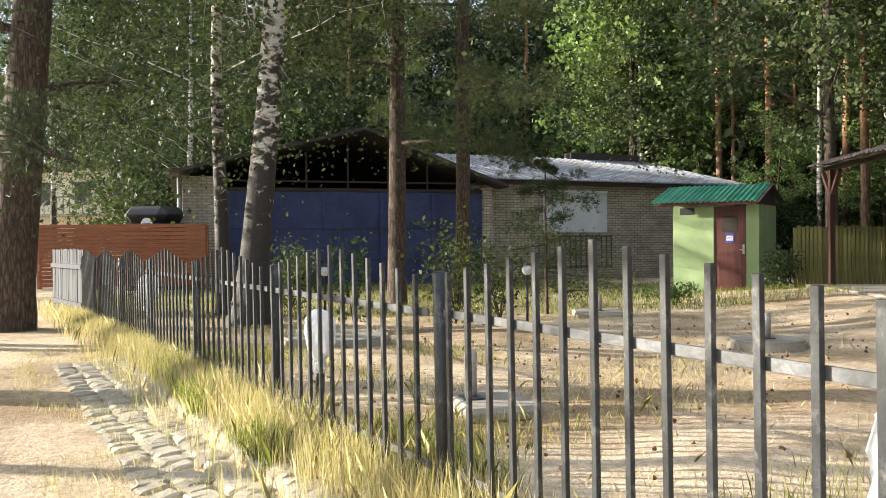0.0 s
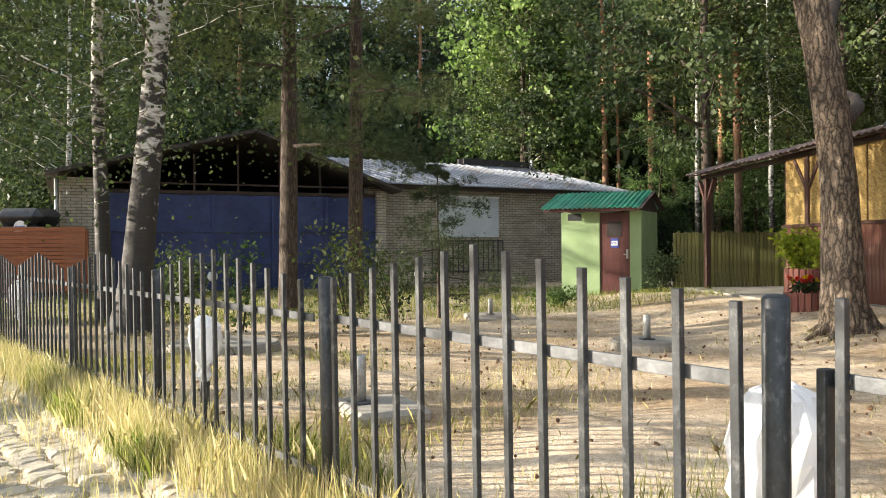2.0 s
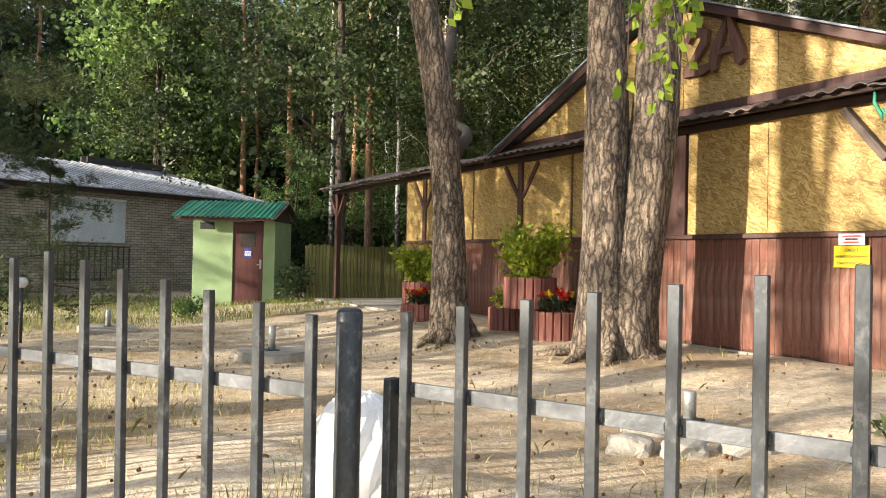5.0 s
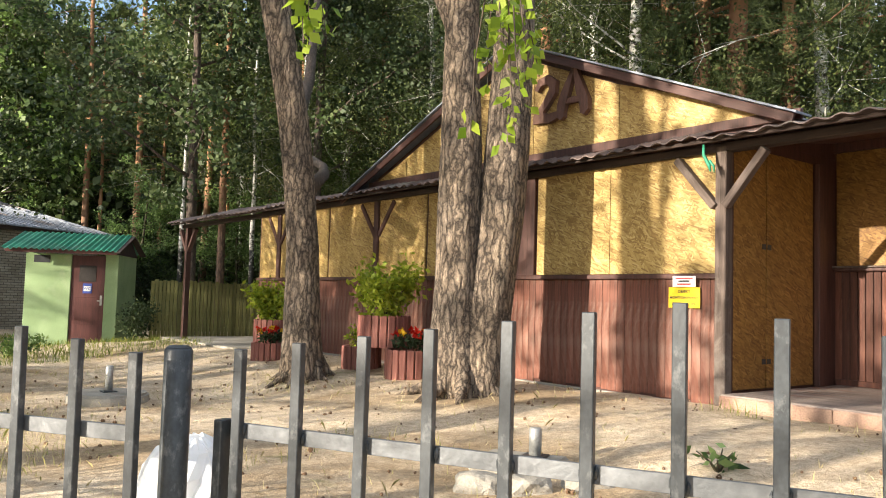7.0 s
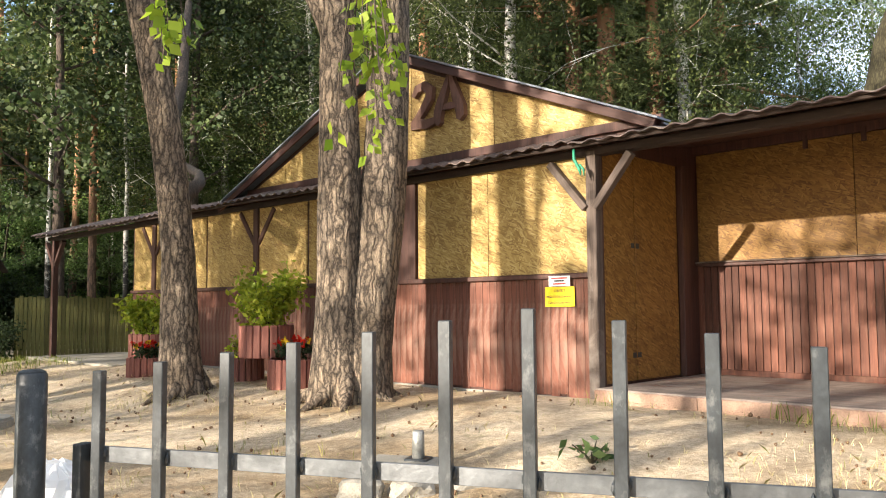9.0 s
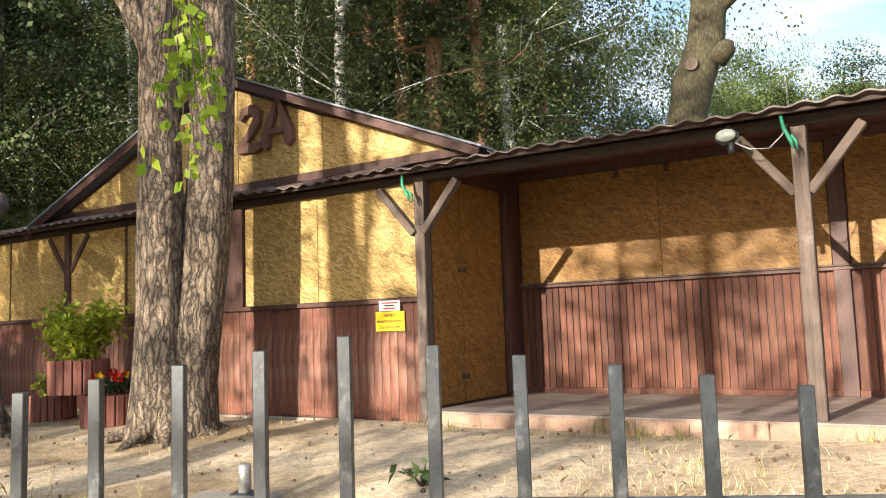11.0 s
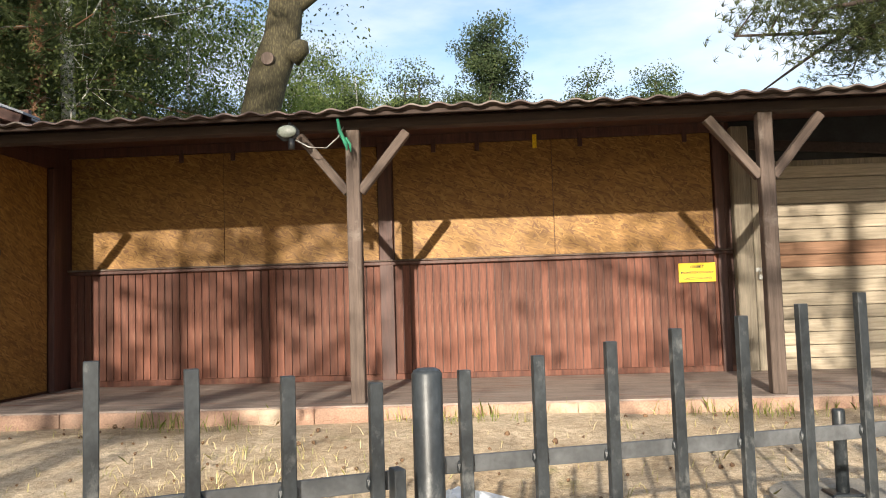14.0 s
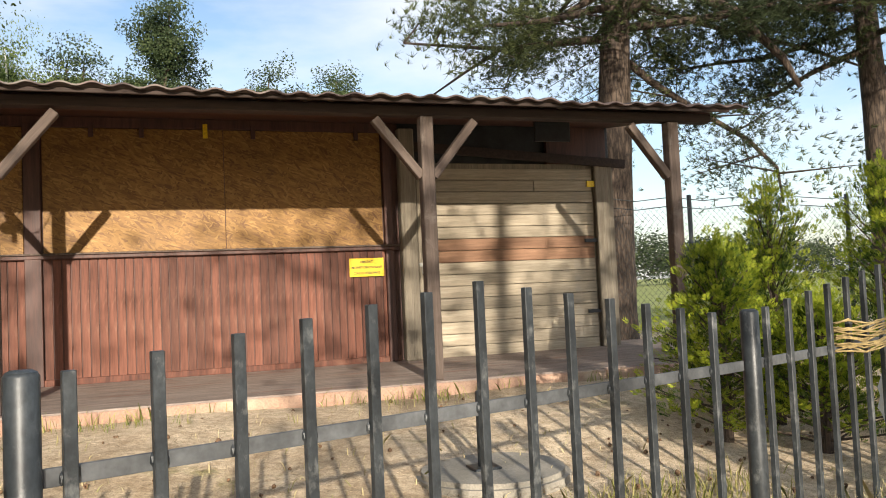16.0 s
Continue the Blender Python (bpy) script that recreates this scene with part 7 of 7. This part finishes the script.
put("wire_mesh", mesh_from("wire_mesh", v, f, M["steel"]), mesh_fence)
for z in (2.36, 2.47):
    tube_part("barbed_wire", [(X0 + i * 0.5, 0, z - 0.05 * math.sin(i * 1.5) ** 2) for i in range(13)], 0.006, M["steel"], mesh_fence, "", 5)
for x in (6.65, 9.2):
    tube_part("wire_post", [(x, 0.03, 0.2), (x, 0.03, 2.5)], 0.03, M["steel"], mesh_fence, "", 10)
tube_part("wire_post", [(5.36, 0.0, 0.2), (5.36, 0.0, 2.4)], 0.02, M["greenwire"], mesh_fence, "thin green post", 8)
hedge = broadleaf("far_hedge_tree", "low leafy tree far across the meadow", 7, 0.2, 3.2, 1.0, 4500, 0.34, M["barkpine"], M["leaf_oak"], 63, 10, 0.1, (0, 0), 0.9, pose(70, 150, 0), "far trees")
rh = random.Random(5)
for k in range(34):
    a = radians(-88 + 100 * k / 34)
    o = copy_thing(hedge, pose(0, 0, 0))
    d = rh.uniform(150, 185)
    s = rh.uniform(0.7, 1.25)
    o.matrix_basis = Matrix.Translation((-d * math.sin(a), d * math.cos(a), 0)) @ Matrix.Rotation(rh.uniform(0, 6), 4, "Z") @ Matrix.Diagonal((s * 1.5, s * 1.5, s, 1))

# ---- grass, litter, cobbles ----
rng = np.random.RandomState(12)


def scatter(n, x0, x1, y0, y1, keep):
    xy = np.stack([rng.uniform(x0, x1, n), rng.uniform(y0, y1, n)], 1)
    return xy[keep(xy[:, 0], xy[:, 1])]


def fence_d(x, y):
    return (fence_y(x) - y) * 0.83


def patch(x, y, f=1.0, s=0.0):
    return np.sin(f * x + 1.7 * np.sin(0.8 * f * y + s)) * np.cos(1.1 * f * y + 1.3 * np.sin(0.9 * f * x + s))


# tall dry grass along the outside of the fence
a = scatter(1300000, -16, 4, -12, 1.5, lambda x, y: (np.hypot(x, y + 1.5) > 1.9) & (fence_d(x, y) > -0.15) & (fence_d(x, y) < 0.6) & (rng.rand(len(x)) < 0.8 * np.exp(-((fence_d(x, y) - 0.10) / 0.17) ** 2) + 0.05))
g = put("dry_grass", blades("dry_grass", a, ground_z(a[:, 0], a[:, 1]), 0.23, M["grass"], rng, 0.0021, 0.5))
tagged(g, "tall dry yellow grass along the foot of the fence", "grass", kind="stuff")
a = scatter(300000, -9, 0.5, -5, 1.0, lambda x, y: (np.hypot(x, y + 1.5) > 1.9) & (fence_d(x, y) > -0.3) & (fence_d(x, y) < 0.35) & (patch(x, y, 1.7) > 0.12))
g = put("green_grass", blades("green_grass", a, ground_z(a[:, 0], a[:, 1]), 0.18, M["grassgreen"], rng, 0.0021, 0.6))
tagged(g, "fresh green grass among the dry stalks", "grass", kind="stuff")
# thin turf patches in the yard
a = scatter(190000, -18, 6.5, -9, 4.8, lambda x, y: (fence_d(x, y) < -0.1) & (rng.rand(len(x)) < 0.06 + 0.75 * np.clip(patch(x, y, 0.9, 1.0) - 0.1 - 0.25 * (y > 1.8), 0, 1)))
g = put("yard_grass", blades("yard_grass", a, ground_z(a[:, 0], a[:, 1]), 0.06, M["grass"], rng, 0.0028, 1.3))
tagged(g, "thin dry turf in patches on the sand", "grass", kind="stuff")
a = scatter(26000, -24, -13.0, -11, 5, lambda x, y: (fence_d(x, y) < -0.1) & (x + 0.25 * y < -14.2))
g = put("hall_grass", blades("hall_grass", a, ground_z(a[:, 0], a[:, 1]), 0.13, M["grassgreen"], rng, 0.005, 0.9))
tagged(g, "unmown grass and weeds in front of the hall", "grass", kind="stuff")
a = scatter(9000, -4.1, 6, 4.45, 4.95, lambda x, y: patch(x, y, 3.1) > 0.2)
a = a[:700]
g = put("porch_weeds", blades("porch_weeds", a, ground_z(a[:, 0], a[:, 1]), 0.13, M["grassgreen"], rng, 0.0028, 0.8))
tagged(g, "dry weeds along the porch plinth", "grass", kind="stuff")
a = scatter(420000, -9.5, 3.0, -4.5, 2.2, lambda x, y: (np.hypot(x, y + 1.5) > 1.5) & (fence_d(x, y) < 0.05) & (rng.rand(len(x)) < 0.5 * np.clip(patch(x, y, 1.6, 0.4) + 0.15, 0, 1) * np.exp(fence_d(x, y) / 1.3)))
g = put("fence_turf", blades("fence_turf", a, ground_z(a[:, 0], a[:, 1]), 0.10, M["turf"], rng, 0.0022, 0.9))
tagged(g, "yellow-green turf tufts inside the fence", "grass", kind="stuff")
# verge outside
a = scatter(150000, -14, -1, -12, -2, lambda x, y: (fence_d(x, y) > 1.5) & (patch(x, y, 0.8, 2) > -0.3))
g = put("verge_grass", blades("verge_grass", a, ground_z(a[:, 0], a[:, 1]), 0.05, M["grass"], rng, 0.002, 1.3))
tagged(g, "short dry grass on the roadside verge", "grass", kind="stuff")
a = scatter(26000, -9, -2.5, -7, -1.5, lambda x, y: (fence_d(x, y) > 0.25) & (fence_d(x, y) < 1.3) & (patch(x, y, 2.6, 1.5) > -0.1))
g = put("gutter_grass", blades("gutter_grass", a, ground_z(a[:, 0], a[:, 1]), 0.06, M["grass"], rng, 0.0016, 1.0))
tagged(g, "dry grass growing between the cobbles", "grass", kind="stuff")
# needle litter: short straws lying flat
n = 260000
xy = scatter(n, -15, 6.5, -9, 4.9, lambda x, y: (np.hypot(x, y + 1.5) > 1.2) & ((fence_d(x, y) < -0.1) | ((fence_d(x, y) > 0.9) & (fence_d(x, y) < 4))) & (patch(x, y, 0.7, 3.0) > -0.5))
n = len(xy)
ang = rng.rand(n) * 6.283
d = np.stack([np.cos(ang), np.sin(ang), np.zeros(n)], 1)
s = np.stack([-np.sin(ang), np.cos(ang), np.zeros(n)], 1) * 0.0016
base = np.concatenate([xy, (ground_z(xy[:, 0], xy[:, 1]) + 0.012 + 0.02 * rng.rand(n))[:, None]], 1)
L = (0.03 + 0.05 * rng.rand(n))[:, None]
v = np.stack([base - s, base + s, base + d * L], 1).reshape(-1, 3)
g = put("needle_litter", quick_mesh("needle_litter", v, np.arange(3 * n).reshape(-1, 3), M["straw"]))
tagged(g, "fallen brown pine needles on the sand", "litter", kind="stuff")

# pine cones
cv, cf = [], []
prof = [(0.0, 0.008), (0.006, 0.018), (0.018, 0.021), (0.032, 0.016), (0.044, 0.006)]
kk = 0
xy = scatter(2600, -12, 5.5, -3.5, 4.8, lambda x, y: fence_d(x, y) < -0.25)[:900]
for x, y in xy:
    th, sc = rng.rand() * 6.283, 0.35 + 0.5 * rng.rand() ** 2
    o = len(cv)
    for zz, r in prof:
        for q in range(7):
            b = 2 * math.pi * q / 7
            rr = r * (1 + 0.25 * ((q + kk) % 2))
            lx, ly, lz = zz * sc, rr * math.cos(b) * sc, rr * math.sin(b) * sc
            cv.append((x + lx * math.cos(th) - ly * math.sin(th), y + lx * math.sin(th) + ly * math.cos(th), gz(x, y) + 0.018 + lz))
    for i in range(len(prof) - 1):
        for q in range(7):
            cf.append((o + i * 7 + q, o + i * 7 + (q + 1) % 7, o + (i + 1) * 7 + (q + 1) % 7, o + (i + 1) * 7 + q))
    kk += 1
g = put("pine_cones", mesh_from("pine_cones", cv, cf, M["cone"]))
tagged(g, "fallen brown pine cones strewn over the sand", "pine cones", kind="stuff")

# cobbled gutter strip on the verge
gutter = thing("cobbled_gutter", "strip of pale sunken cobbles in the dry verge", "pavement", kind="structure")
COB = []
for s in range(4):
    b = box(bmesh.new(), (-0.5, -0.5, -0.5), (0.5, 0.5, 0.5), 0.16)
    for vtx in b.verts:
        vtx.co += Vector((rng.uniform(-0.08, 0.08), rng.uniform(-0.08, 0.08), rng.uniform(-0.05, 0.05)))
    me = bpy.data.meshes.new("cobble")
    b.to_mesh(me)
    b.free()
    me.materials.append(M["cobble"])
    COB.append(me)
ga, gb = Vector((-2.9, -2.02, 0)), Vector((-7.82, -5.37, 0))
gd = (gb - ga).normalized()
gn = Vector((gd.y, -gd.x, 0))
if gn.y > 0:
    gn = -gn
count = 0
for i in range(66):
    for j in range(4):
        u, w = 0.098 * i + 0.05 * (j % 2), 0.185 * j
        if rng.rand() < 0.05 or (j == 3 and i % 3 == 0):
            continue
        p = ga + gd * (u + rng.uniform(-0.012, 0.012)) + gn * (w + rng.uniform(-0.012, 0.012))
        z = gz(p.x, p.y)
        m = Matrix.Translation((p.x, p.y, z - 0.022 + rng.uniform(-0.006, 0.006))) @ Matrix.Rotation(math.atan2(gd.y, gd.x) + 0.35 + rng.uniform(-0.14, 0.14), 4, "Z") @ Matrix.Rotation(rng.uniform(-0.09, 0.09), 4, "X") @ Matrix.Diagonal((0.106 * rng.uniform(0.85, 1.08), 0.198 * rng.uniform(0.85, 1.06), 0.085, 1))
        put("cobble", COB[count % 4], gutter, m)
        count += 1

# straw twine wound on the fence, tied up at a bar
tw = thing("twine_bundle", "bundle of straw twine tied round the fence bars", "twine", pose(2.62, 1.0, 1.22))
for k in range(16):
    z = 0.0065 * k - 0.05 + 0.01 * math.sin(k * 2.3)
    e = 0.012 * math.sin(k * 1.7)
    tube_part("strand", [(-0.10, -0.03 + e, z), (-0.05, -0.05, z + 0.014 * math.sin(k)), (0.02, -0.052 - e, z - 0.008 + e), (0.09, -0.04, z + 0.01 * math.cos(k)), (0.20, -0.02 + e, z + 0.02 + e)], 0.0035, M["twine"], tw, "", 6)
